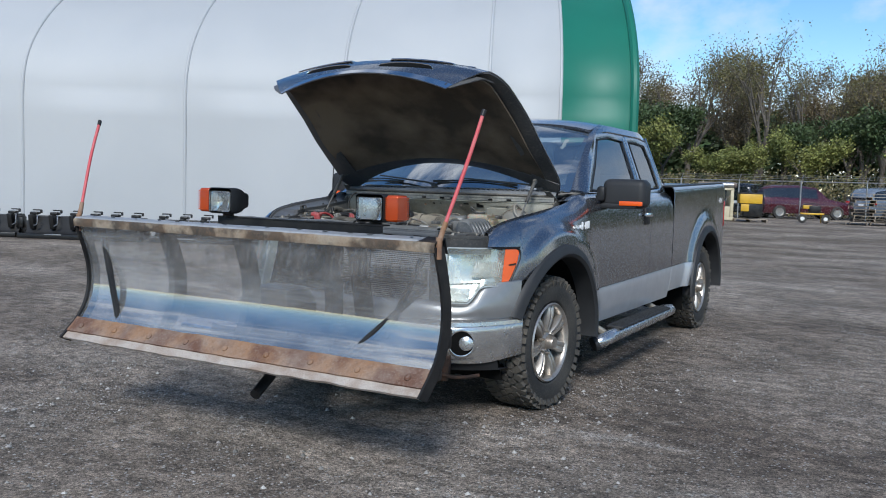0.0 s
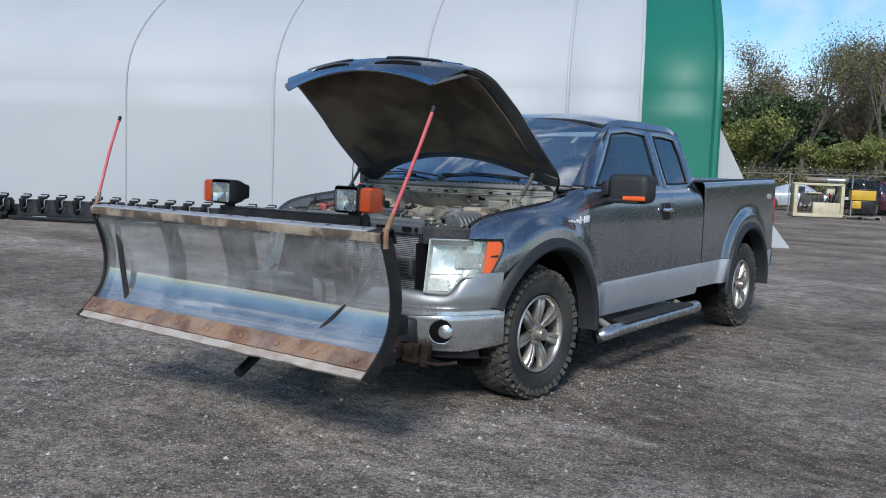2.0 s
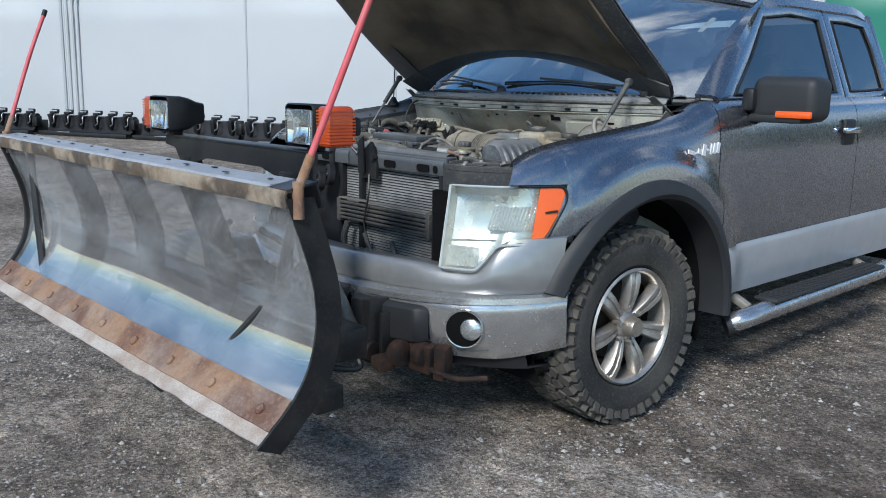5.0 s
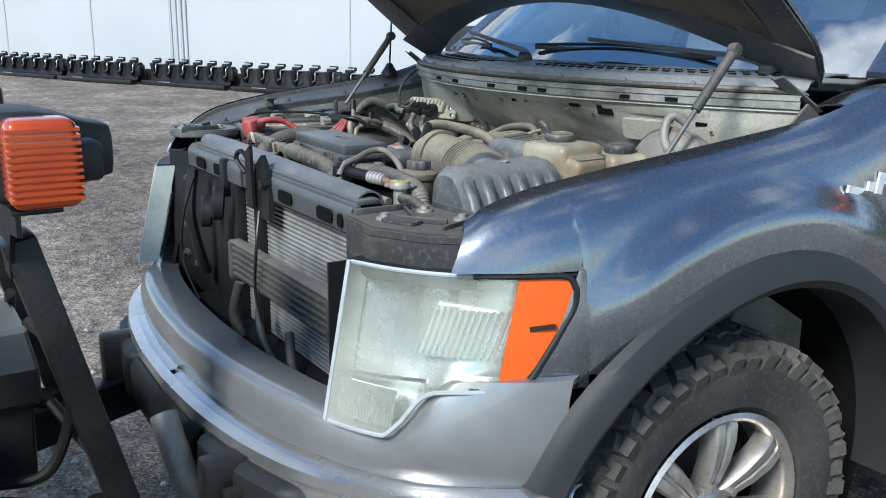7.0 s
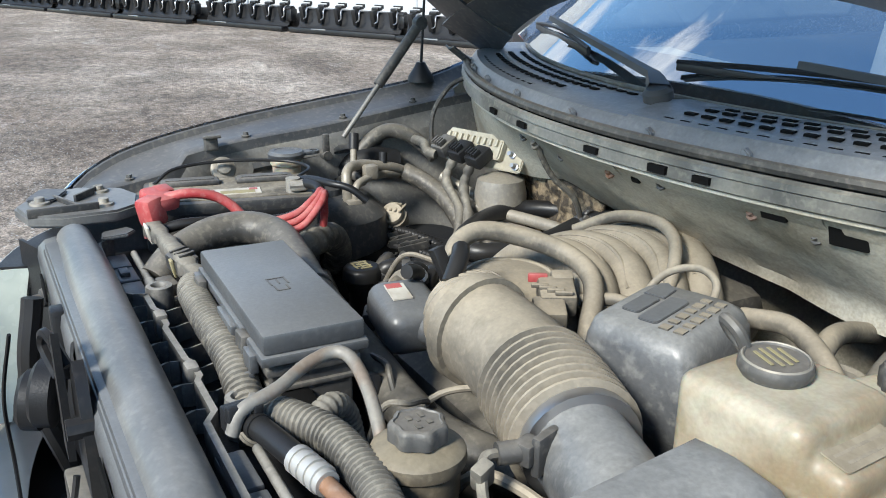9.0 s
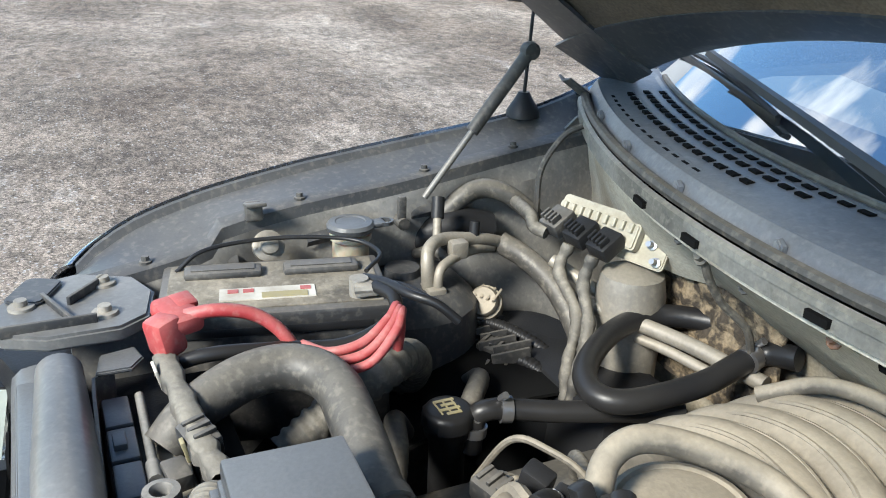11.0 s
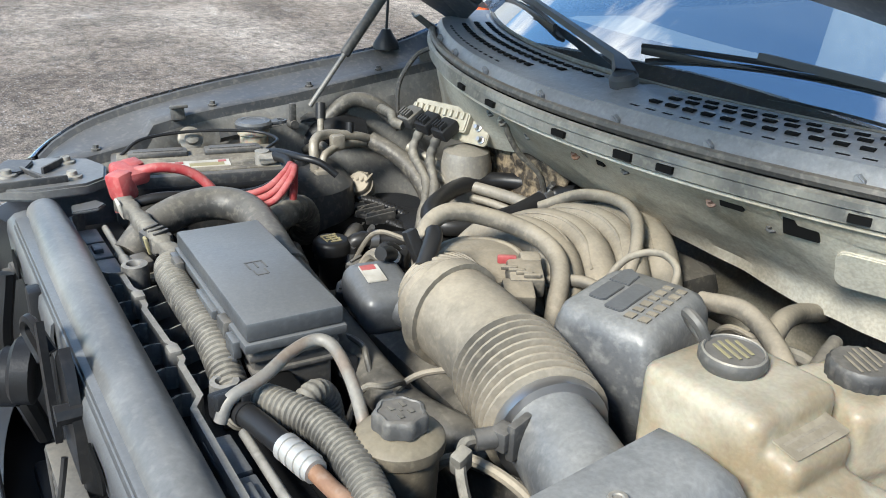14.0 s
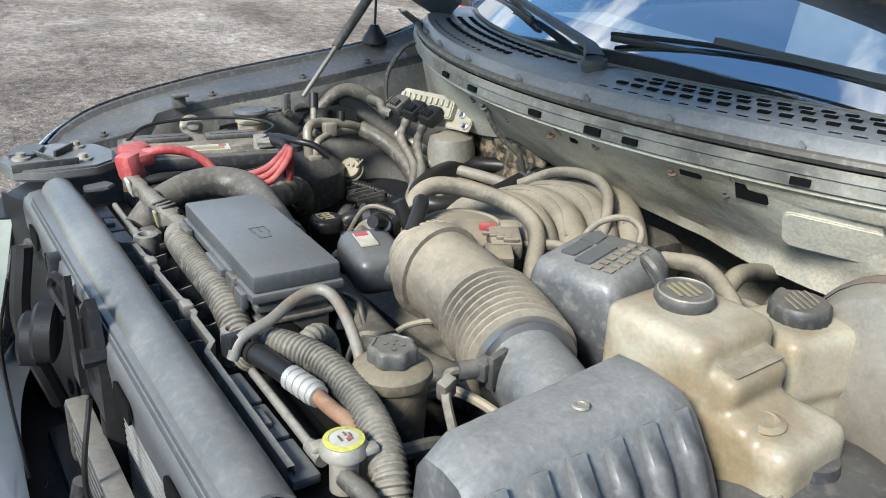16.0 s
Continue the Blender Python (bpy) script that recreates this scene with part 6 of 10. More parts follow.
for s in (1, -1):
    bm = bmesh.new()
    rows = []
    for y in span(-0.55, 0.48, 0.02):
        t = curve(y, FENDER_TOP)
        if s > 0:
            rows.append([((0.845 * nose(y)), y, t - 0.068), ((0.827 * nose(y)), y, t - 0.070), (0.790 * nose(y), y, t - 0.072), (0.783 * nose(y), y, t - 0.085), (0.755, y, t - 0.13), (0.735, y, 0.90), (0.62, y, 0.60), (0.45, y, 0.50)])
        else:
            x, z = ledge(y)
            dent = 0.012 * math.exp(-((y + 0.267) / 0.05) ** 2) + 0.007 * math.sin(y * 22)
            rows.append([(-(x + 0.030), y, z + 0.003), (-(x + 0.006), y, z + 0.001), (-x, y, z - 0.002), (-(x - 0.002), y, z - 0.012), (-(x - 0.004), y, z - 0.020), (-(x - 0.018 + dent), y, z - 0.05), (-(x - 0.022 + dent), y, z - 0.09), (-(x - 0.035), y, z - 0.14), (-0.63, y, 0.84), (-0.60, y, 0.60), (-0.45, y, 0.50)])
    sheet(bm, rows if s > 0 else [r[:5] for r in rows], 0.004)
    apron = part("inner_fender", bm, INNER, truck, "dusty dark inner fender panel", angle=28)
    if s < 0:
        bm = bmesh.new()
        sheet(bm, [r[4:] for r in rows], 0.004)
        part("inner_fender_wall", bm, WALLGREY, apron, "dust-greyed inner fender wall", angle=28)
    for y in (-0.46, -0.40, -0.30, -0.22, -0.12, -0.02, 0.07, 0.16, 0.24) if s > 0 else (-0.44, -0.20, 0.02, 0.20):
        x, z = (0.807 * nose(y), curve(y, FENDER_TOP) - 0.072) if s > 0 else (ledge(y)[0] + 0.016, ledge(y)[1] + 0.002)
        bm = bmesh.new()
        lathe(bm, [(0.009, 0), (0.009, 0.003), (0.006, 0.004), (0.005, 0.010), (0, 0.010)], (s * x, y, z), (0, 0, 1), 8)
        part("bolt", bm, STEEL if s > 0 else DUSTY, apron)
    bm = bmesh.new()
    if s > 0:
        box(bm, (0.81 * nose(-0.2), -0.205, curve(-0.2, FENDER_TOP) - 0.062), (0.022, 0.026, 0.020), 0.005)
    else:
        box(bm, (-0.708, -0.279, 1.124), (0.016, 0.026, 0.030), 0.004, pose(0, 0, 0, 0, -12))
        box(bm, (-0.698, -0.279, 1.137), (0.030, 0.030, 0.006), 0.002, pose(0, 0, 0, 0, -12))
    part("rubber_stop", bm, DUSTY, apron)
    if s < 0:
        bm = bmesh.new()
        lathe(bm, [(0.024, -0.004), (0.024, 0.004), (0.020, 0.006), (0.014, 0.006), (0.013, 0.014), (0.006, 0.016), (0, 0.016)], (-0.676, -0.267, 1.078), (0.85, 0, 0.5), 18)
        part("large_bolt", bm, ALLOY_DUSTY, apron, "dull metal flanged bolt")
        for y0, y1 in ((-0.20, -0.06), (-0.02, 0.10), (-0.42, -0.31)):
            bm = bmesh.new()
            sheet(bm, [[(-(ledge(y)[0] - 0.016), y, ledge(y)[1] - 0.045), (-(ledge(y)[0] - 0.026), y, ledge(y)[1] - 0.055), (-(ledge(y)[0] - 0.018), y, ledge(y)[1] - 0.066)] for y in span(y0, y1, 0.02)], 0.002)
            part("pressed_bead", bm, INNER, apron)
        bm = bmesh.new()
        box(bm, (-0.700, -0.045, 1.098), (0.010, 0.014, 0.05), 0.003)
        rod(bm, (-0.715, -0.045, 1.078), (-0.69, -0.045, 1.078), 0.010, n=10)
        part("stay_bracket", bm, DUSTY, apron)
    # strut tower
    bm = bmesh.new()
    lathe(bm, [(0.14, -0.25), (0.12, -0.03), (0.09, 0.0), (0.03, 0.008), (0.028, 0.02), (0, 0.022)], (s * 0.66, -0.06, 1.0), (0, 0, 1), 24)
    part("strut_tower", bm, INNER, truck)
# added near-black panels that give the darkness deep in the bay
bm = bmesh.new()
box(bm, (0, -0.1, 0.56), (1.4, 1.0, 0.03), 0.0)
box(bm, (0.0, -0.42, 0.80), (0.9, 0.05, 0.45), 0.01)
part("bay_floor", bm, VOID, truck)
# dark hose colour on the block paints the shade below the upper parts
bm = bmesh.new()
box(bm, (0.10, 0.02, 0.80), (0.50, 0.50, 0.34), 0.05)
box(bm, (-0.18, 0.0, 0.86), (0.20, 0.46, 0.14), 0.03, pose(0, 0, 0, 0, -20))
box(bm, (0.40, 0.0, 0.86), (0.20, 0.46, 0.14), 0.03, pose(0, 0, 0, 0, 20))
part("engine_block", bm, HOSE, truck, "dusty engine block, coloured dark for the shade low in the bay")

# radiator pack
SHIELD = material("scuffed_grey_shield_plastic", (0.066, 0.068, 0.071), 0.33, 0.0, (0.115, 0.116, 0.116), 5, 0.8, bump=0.04, bump_scale=60, dust=(0.33, 0.32, 0.29), dust_amount=0.22, dust_scale=6, settle=0.12, spread=0.08, grime=0.2)
bm = bmesh.new()
box(bm, (0.165, -0.560, 0.785), (0.66, 0.04, 0.42), 0.004)
rad = part("radiator", bm, BLACK, truck, "aluminium radiator and condenser behind the missing grille")
for k in range(36):
    bm = bmesh.new()
    box(bm, (0.165, -0.582, 0.595 + 0.0110 * k), (0.62, 0.012, 0.0060), 0.0)
    part("fin", bm, FINS, rad, smooth=False)
for k in range(5):
    bm = bmesh.new()
    box(bm, (0.155, -0.628, 0.750 + 0.0165 * k), (0.56, 0.026, 0.0095), 0.002)
    part("cooler_tube", bm, DUSTY, rad, smooth=False)
bm = bmesh.new()
box(bm, (0.155, -0.628, 0.834), (0.57, 0.030, 0.006), 0.002)
part("cooler_top", bm, HINGE, rad, "dust-covered top plate of the oil cooler")
for x in (-0.130, 0.440):
    bm = bmesh.new()
    box(bm, (x, -0.626, 0.783), (0.026, 0.036, 0.098), 0.006)
    part("cooler_end", bm, DUSTY, rad)
for x, w in ((-0.155, 0.030), (0.485, 0.030), (-0.015, 0.022)):
    bm = bmesh.new()
    box(bm, (x, -0.600, 0.785), (w, 0.030, 0.46), 0.006)
    part("radiator_side", bm, BLACK, rad)
bm = bmesh.new()
sheet(bm, [[(0.505, y, z) for y in (-0.575, -0.62, -0.672)] for z in (0.60, 0.72, 0.78, 0.79, 0.86, 0.93)], 0.005)
part("air_baffle", bm, BLACK, rad, "black flexible air baffle")
bm = bmesh.new()
sheet(bm, [[(lerp(-0.17, -0.615, q), lerp(-0.592, -0.640, q) + 0.035 * math.sin(math.pi * q), z) for q in (0, 0.2, 0.4, 0.6, 0.8, 1)] for z in (0.56, 0.70, 0.85, 0.96, 1.010)], 0.006)
part("air_baffle", bm, BLACK, rad, "black moulded air baffle behind the far lamp")
for x, z in ((-0.50, 0.94), (-0.52, 0.80), (-0.44, 0.70), (-0.56, 0.70), (-0.34, 0.86)):
    bm = bmesh.new()
    lathe(bm, [(0.016, 0), (0.015, 0.006), (0.008, 0.008), (0.008, 0.018), (0, 0.018)], (x, -0.618, z), (0.2, -1, 0), 10)
    part("baffle_clip", bm, DUSTY, rad)
bm = bmesh.new()
sheet(bm, [[(x, bow(x) + 0.09, 0.600), (x, -0.60, 0.575), (x, -0.50, 0.57)] for x in [lerp(-0.70, 0.70, i / 20) for i in range(21)]], 0.006)
part("lower_baffle", bm, BLACK, rad, "black plastic tray below the radiator")
for line, r in (([(0.05, -0.64, 0.70), (0.10, -0.655, 0.655), (0.16, -0.65, 0.60), (0.26, -0.64, 0.585)], 0.010), ([(-0.06, -0.645, 0.74), (-0.07, -0.66, 0.66), (-0.05, -0.65, 0.60)], 0.013), ([(0.22, -0.635, 0.69), (0.26, -0.65, 0.64), (0.30, -0.655, 0.615), (0.40, -0.64, 0.60)], 0.011)):
    bm = bmesh.new()
    tube(bm, line, r, 10)
    part("cooler_pipe", bm, DUSTY, rad)
bm = bmesh.new()
box(bm, (0.03, -0.60, 0.585), (0.95, 0.09, 0.05), 0.01)
part("lower_tie_bar", bm, BLACK, truck)
# upper tie bar with oval openings
bm = bmesh.new()
box(bm, (0.03, -0.606, 1.008), (0.96, 0.014, 0.066), 0.005)
box(bm, (0.03, -0.585, 1.042), (0.96, 0.05, 0.012), 0.004)
for x0, x1 in ((-0.50, -0.09), (0.055, 0.50)):
    sheet(bm, [[(x, -0.572, 1.040), (x, -0.590, 1.041), (x, -0.606, 1.038), (x, -0.617, 1.028), (x, -0.620, 1.012), (x, -0.618, 0.978)] for x in [lerp(x0, x1, i / 8) for i in range(9)]], 0.004)
bar = part("radiator_support", bm, COVER, truck, "black steel radiator support with oval holes")
# black plates on the uncut face paint the dark of the oval holes
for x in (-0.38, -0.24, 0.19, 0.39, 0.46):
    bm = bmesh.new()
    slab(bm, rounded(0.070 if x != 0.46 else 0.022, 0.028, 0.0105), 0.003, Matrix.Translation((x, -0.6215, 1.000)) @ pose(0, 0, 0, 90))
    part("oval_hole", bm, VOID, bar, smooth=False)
bm = bmesh.new()
rows = []
for i in range(21):
    x = lerp(-0.47, 0.495, i / 20)
    rr = 0.033 - 0.007 * max(0, 1 - i / 4)
    rows.append([(x, lerp(-0.565, -0.574, i / 20) + rr * math.cos(radians(a)), 1.031 + 0.012 * (1 - i / 20) + rr * math.sin(radians(a)) * 0.92) for a in range(-20, 205, 15)])
sheet(bm, rows, 0.004)
part("sight_shield_roll", bm, SHIELD, truck, "rolled dark grey plastic shield along the radiator top")
# floor coloured black for the shade between the paler dusty ribs
bm = bmesh.new()
box(bm, (-0.02, -0.487, 0.985), (1.0, 0.085, 0.016), 0.004)
shroud = part("fan_shroud", bm, BLACK, truck, "ribbed dusty plastic fan shroud with bolt loops")
RIBGREY = material("dust_greyed_shroud_plastic", (0.060, 0.060, 0.060), 0.55, 0.0, (0.10, 0.098, 0.092), 8, 0.7, bump=0.05, bump_scale=200, dust=(0.36, 0.34, 0.30), dust_amount=0.2, dust_scale=8, settle=0.45)


def upright_wall(line, z0, z1, thick=0.005):
    """A thin standing wall that follows a plan line."""
    bm = bmesh.new()
    sheet(bm, [[(x, y - thick / 2, z0), (x, y - thick / 2, z1), (x, y + thick / 2, z1), (x, y + thick / 2, z0)] for x, y in line])
    return bm


part("shroud_spine", upright_wall([(-0.205, -0.507), (-0.15, -0.507), (-0.14, -0.503), (-0.09, -0.503), (-0.08, -0.507), (0.02, -0.505), (0.03, -0.501), (0.07, -0.501), (0.08, -0.506), (0.155, -0.507), (0.175, -0.520), (0.30, -0.522), (0.43, -0.524)], 0.985, 1.031, 0.0075), RIBGREY, shroud, smooth=False)
part("shroud_edge", upright_wall([(-0.475, -0.508), (-0.455, -0.530), (-0.42, -0.532), (-0.30, -0.535), (-0.225, -0.537), (-0.205, -0.522), (-0.20, -0.507)], 0.985, 1.034, 0.004), RIBGREY, shroud, smooth=False)
for k, x in enumerate((-0.185, -0.128, -0.055, 0.005, 0.068, 0.132)):
    part("shroud_rib", upright_wall([(x, -0.507), (x - 0.004, -0.522), (x + 0.004, -0.536)], 0.985, 1.022, 0.007), RIBGREY, shroud, smooth=False)
    if k < 5:
        part("shroud_rib", upright_wall([(x + 0.012, -0.505), (x + 0.018, -0.490), (x + 0.010, -0.470)], 0.985, 1.016, 0.006), RIBGREY, shroud, smooth=False)
for x in (-0.118, 0.048):
    bm = bmesh.new()
    box(bm, (x, -0.505, 1.020), (0.024, 0.016, 0.034), 0.004)
    part("spine_clip", bm, RIBGREY, shroud)
for x, y, r in ((-0.212, -0.487, 0.019), (0.150, -0.478, 0.017)):
    bm = bmesh.new()
    lathe(bm, [(r * 0.4, -0.02), (r * 0.42, 0.008), (r * 0.6, 0.013), (r * 0.95, 0.012), (r, 0.006), (r * 1.05, -0.045)], (x, y, 1.026), (0, 0, 1), 20)
    part("bolt_loop", bm, RIBGREY, shroud)
for x0, x1 in ((-0.435, -0.235), (0.215, 0.44)):
    n = 3
    for k in range(n):
        xa, xb = lerp(x0, x1, k / n) + 0.003, lerp(x0, x1, (k + 1) / n) - 0.003
        bm = bmesh.new()
        box(bm, ((xa + xb) / 2, -0.511, 1.012), (xb - xa, 0.030, 0.012), 0.003)
        if k == 1:
            box(bm, ((xa + xb) / 2, -0.514, 1.020), ((xb - xa) * 0.45, 0.014, 0.010), 0.002)
        part("snap_plate", bm, COVER, shroud)
    bm = bmesh.new()
    rod(bm, (x0 + 0.01, -0.484, 1.018), (x1 - 0.03, -0.487, 1.018), 0.0055, n=10)
    rod(bm, (x1 - 0.05, -0.487, 1.018), (x1 - 0.02, -0.487, 1.018), 0.008, n=10)
    part("retainer_rod", bm, RIBGREY, shroud)
bm = bmesh.new()
slab(bm, [(-0.030, -0.022), (0.026, -0.030), (0.034, 0.010), (0.008, 0.026), (-0.034, 0.020)], 0.006, Matrix.Translation((-0.475, -0.497, 1.036)) @ pose(0, 0, 0, 4, -8), 0.002)
part("corner_flap", bm, COVER, shroud)
bm = bmesh.new()
box(bm, (-0.295, -0.466, 0.998), (0.13, 0.036, 0.012), 0.004, pose(0, 0, 0, 5, 0, 3))
part("dusty_ledge", bm, ALLOY_DUSTY, shroud, "dust-filled ledge behind the shroud")
bm = bmesh.new()
box(bm, (-0.262, -0.467, 1.012), (0.034, 0.026, 0.028), 0.004, pose(0, 0, 0, 0, 8, 10))
part("ledge_bracket", bm, DUSTY, shroud)
# square taped loom running to the fuse box
bm = bmesh.new()
path = spline([Vector((-0.438, -0.452, 1.050)), Vector((-0.405, -0.451, 1.058)), Vector((-0.330, -0.446, 1.055)), Vector((-0.270, -0.442, 1.050)), Vector((-0.235, -0.437, 1.046)), Vector((-0.196, -0.428, 1.040))], 5)
rows = []
for i, c in enumerate(path):
    w = 0.0125 + 0.0016 * math.sin(i * 2.1) + 0.001 * math.sin(i * 5.3)
    rows.append([Vector(c) + Vector((0, a * w, b * w)) for a, b in ((-1, -0.8), (-1, 0.6), (-0.7, 0.9), (0.7, 0.9), (1, 0.6), (1, -0.8))])
sheet(bm, rows, close=True)
flat_loom = part("taped_loom", bm, LOOM, truck, "square black taped cable loom", angle=50)
for x, y, z, mat, size in ((-0.392, -0.464, 1.058, PAPER, (0.022, 0.004, 0.030)), (-0.262, -0.456, 1.042, DULLYELLOW, (0.010, 0.005, 0.030))):
    bm = bmesh.new()
    box(bm, (x, y, z), size, 0.0015, pose(0, 0, 0, 14, 10, 5))
    part("loom_tag", bm, mat, flat_loom)
rng = random.Random(9)
# corner panels over the lamps
for s in (1, -1):
    bm = bmesh.new()
    out = [(0.50, -0.575), (0.50, -0.47), (0.58, -0.43), (0.70, -0.42), (0.77, -0.47), (0.80, -0.53), (0.74, -0.60), (0.64, -0.655), (0.53, -0.645)] if s > 0 else [(0.505, -0.575), (0.505, -0.49), (0.53, -0.455), (0.60, -0.44), (0.655, -0.46), (0.69, -0.53), (0.67, -0.60), (0.60, -0.640), (0.53, -0.625)]
    up = 0.0 if s > 0 else 0.042
    slab(bm, [(s * a, b) for a, b in (out if s > 0 else out[::-1])], 0.02, Matrix.Translation((0, 0, 1.008 + up)), 0.004)
    if s > 0:
        sheet(bm, [[(a, b, z) for z in (1.010, 0.96, 0.93)] for a, b in out[-4:] + out[:1]], 0.004)
    corner = part("lamp_mount_panel", bm, DUSTY if s > 0 else SHIELD, truck, "dusty plastic lamp mounting panel")
    for a, b in ((0.58, -0.50), (0.68, -0.48), (0.60, -0.60)) if s > 0 else ((0.549, -0.505), (0.60, -0.60), (0.64, -0.50)):
        bm = bmesh.new()
        lathe(bm, [(0.017, 0), (0.016, 0.004), (0.009, 0.005), (0.008, 0.012), (0, 0.012)], (s * a, b, 1.028 + up), (0, 0, 1), 10)
        part("bolt", bm, ALLOY_DUSTY, corner)
    for k, (a, b, l, t) in enumerate(((0.545, -0.57, 0.12, 90), (0.60, -0.545, 0.11, -20), (0.665, -0.56, 0.10, 40), (0.72, -0.52, 0.08, -70), (0.62, -0.455, 0.14, 4)) if s > 0 else ((0.53, -0.57, 0.11, 90), (0.58, -0.56, 0.09, -20), (0.62, -0.52, 0.08, 40))):
        bm = bmesh.new()
        box(bm, (s * a, b, 1.032 + up), (l, 0.006, 0.010 if k % 2 else 0.016), 0.002, pose(0, 0, 0, 0, 0, s * t))
        part("panel_rib", bm, DUSTY, corner)
    bm = bmesh.new()
    slab(bm, rounded(0.075, 0.05, 0.012, 3), 0.006, Matrix.Translation((s * 0.64, -0.585, 1.028 + up)) @ pose(0, 0, 0, 0, 0, s * 25), 0.002)
    part("panel_pad", bm, INNER, corner)
# latch and horn
bm = bmesh.new()
slab(bm, [(-0.045, 0), (0.045, 0), (0.05, 0.06), (0.03, 0.13), (0.01, 0.15), (-0.03, 0.12), (-0.05, 0.06)], 0.012, Matrix.Translation((0.065, -0.618, 0.93)) @ pose(0, 0, 0, 90))
slab(bm, [(-0.02, 0), (0.02, 0), (0.012, 0.15), (-0.02, 0.13)], 0.008, Matrix.Translation((0.03, -0.636, 0.95)) @ pose(0, 0, 0, 90, 0, 0))
rod(bm, (0.10, -0.645, 1.016), (0.10, -0.61, 1.016), 0.012, n=8)
tube(bm, [(0.0, -0.64, 1.03), (-0.03, -0.65, 1.06), (-0.01, -0.645, 1.08), (0.02, -0.63, 1.05)], 0.006, 6)
part("hood_latch", bm, BLACKSTEEL, truck, "black hood latch with springs")
bm = bmesh.new()
for x, y, z, r in ((-0.187, -0.652, 0.925, 0.046), (-0.235, -0.668, 0.895, 0.042)):
    lathe(bm, [(0, 0.012), (r * 0.25, 0.012), (r * 0.3, 0.006), (r * 0.55, 0.005), (r * 0.6, 0.010), (r * 0.85, 0.010), (r, 0.004), (r, -0.018), (r * 0.8, -0.022), (0, -0.022)], (x, y, z), (-0.35, -0.9, 0.1), 24)
box(bm, (-0.20, -0.62, 0.985), (0.03, 0.02, 0.10), 0.004)
part("horn", bm, BLACK, truck, "black disc horns")
bm = bmesh.new()
tube(bm, [(0.08, -0.64, 0.95), (0.10, -0.66, 0.86), (0.06, -0.65, 0.74), (0.12, -0.65, 0.62)], 0.004, 6)
part("latch_cable", bm, CLEANHOSE, truck)
bm = bmesh.new()
tube(bm, [(-0.27, -0.68, 0.98), (-0.32, -0.70, 0.86), (-0.34, -0.70, 0.74), (-0.22, -0.70, 0.66)], 0.003, 6)
part("latch_cable", bm, CLEANHOSE, truck)
bm = bmesh.new()
tube(bm, [(-0.40, -0.64, 0.98), (-0.38, -0.66, 0.85), (-0.40, -0.62, 0.68)], 0.016, 8)
part("latch_cable", bm, CLEANHOSE, truck)

# battery
CAKED = material("caked_battery_top", (0.060, 0.054, 0.045), 0.8, 0.0, (0.17, 0.15, 0.115), 19, 0.9, bump=0.3, bump_scale=60, dust=(0.40, 0.36, 0.29), dust_amount=0.32, dust_scale=17, settle=0.1)
bm = bmesh.new()
box(bm, (0, 0, 0.965), (0.165, 0.295, 0.19), 0.008)
box(bm, (0, 0, 1.050), (0.172, 0.302, 0.030), 0.005)
battery = part("battery", bm, DUSTY, truck, "dusty black battery with caked top and red terminal cover")
battery.matrix_basis = pose(-0.562, -0.287, 0.004, 0, 0, -12)
bm = bmesh.new()
box(bm, (-0.002, 0, 1.0655), (0.145, 0.280, 0.003), 0.001)
part("battery_top", bm, CAKED, battery)
for y in (-0.068, 0.066):
    bm = bmesh.new()
    box(bm, (-0.038, y, 1.071), (0.032, 0.105, 0.012), 0.005)
    box(bm, (-0.038, y, 1.0775), (0.018, 0.085, 0.002), 0.0)
    part("vent_cap", bm, DUSTY, battery)
bm = bmesh.new()
box(bm, (0.032, -0.010, 1.0675), (0.036, 0.125, 0.002))
label = part("battery_label", bm, PAPER, battery, "grimy white battery label")
bm = bmesh.new()
box(bm, (0.040, 0.012, 1.0690), (0.016, 0.060, 0.001))
part("label_band", bm, DULLYELLOW, battery)
bm = bmesh.new()
for y in (-0.055, -0.035, 0.040):
    box(bm, (0.024, y, 1.0690), (0.010, 0.014, 0.001))
part("label_mark", bm, RED, battery)
bm = bmesh.new()
for x in (-0.083, 0.083):
    box(bm, (x, 0, 1.040), (0.008, 0.25, 0.012), 0.002)
part("case_rim", bm, BLACK, battery)
bm = bmesh.new()
tube(bm, [(0.055, 0.108, 1.066), (0.055, 0.108, 1.092)], 0.013, 12, 1)
box(bm, (0.056, 0.116, 1.080), (0.036, 0.032, 0.018), 0.004)
rod(bm, (0.070, 0.135, 1.082), (0.070, 0.100, 1.082), 0.006, n=8)
part("terminal_clamp", bm, ALLOY_DUSTY, battery)
bm = bmesh.new()
box(bm, (-0.472, -0.428, 1.090), (0.062, 0.046, 0.026), 0.009, pose(0, 0, 0, 0, 10, 18))
box(bm, (-0.452, -0.446, 1.076), (0.040, 0.036, 0.050), 0.010, pose(0, 0, 0, 8, -6, 28))
box(bm, (-0.486, -0.418, 1.101), (0.030, 0.028, 0.010), 0.004, pose(0, 0, 0, 0, 10, 18))
rod(bm, (-0.449, -0.448, 1.06), (-0.440, -0.452, 1.034), 0.013, 0.011, 12)
part("terminal_cover", bm, RED, truck, "red rubber battery terminal cover")
bm = bmesh.new()
tube(bm, [(-0.460, -0.420, 1.094), (-0.448, -0.385, 1.100), (-0.440, -0.345, 1.092), (-0.428, -0.315, 1.070), (-0.41, -0.29, 1.03)], 0.0085, 10)
part("red_cable", bm, RED, truck, "red battery cable")
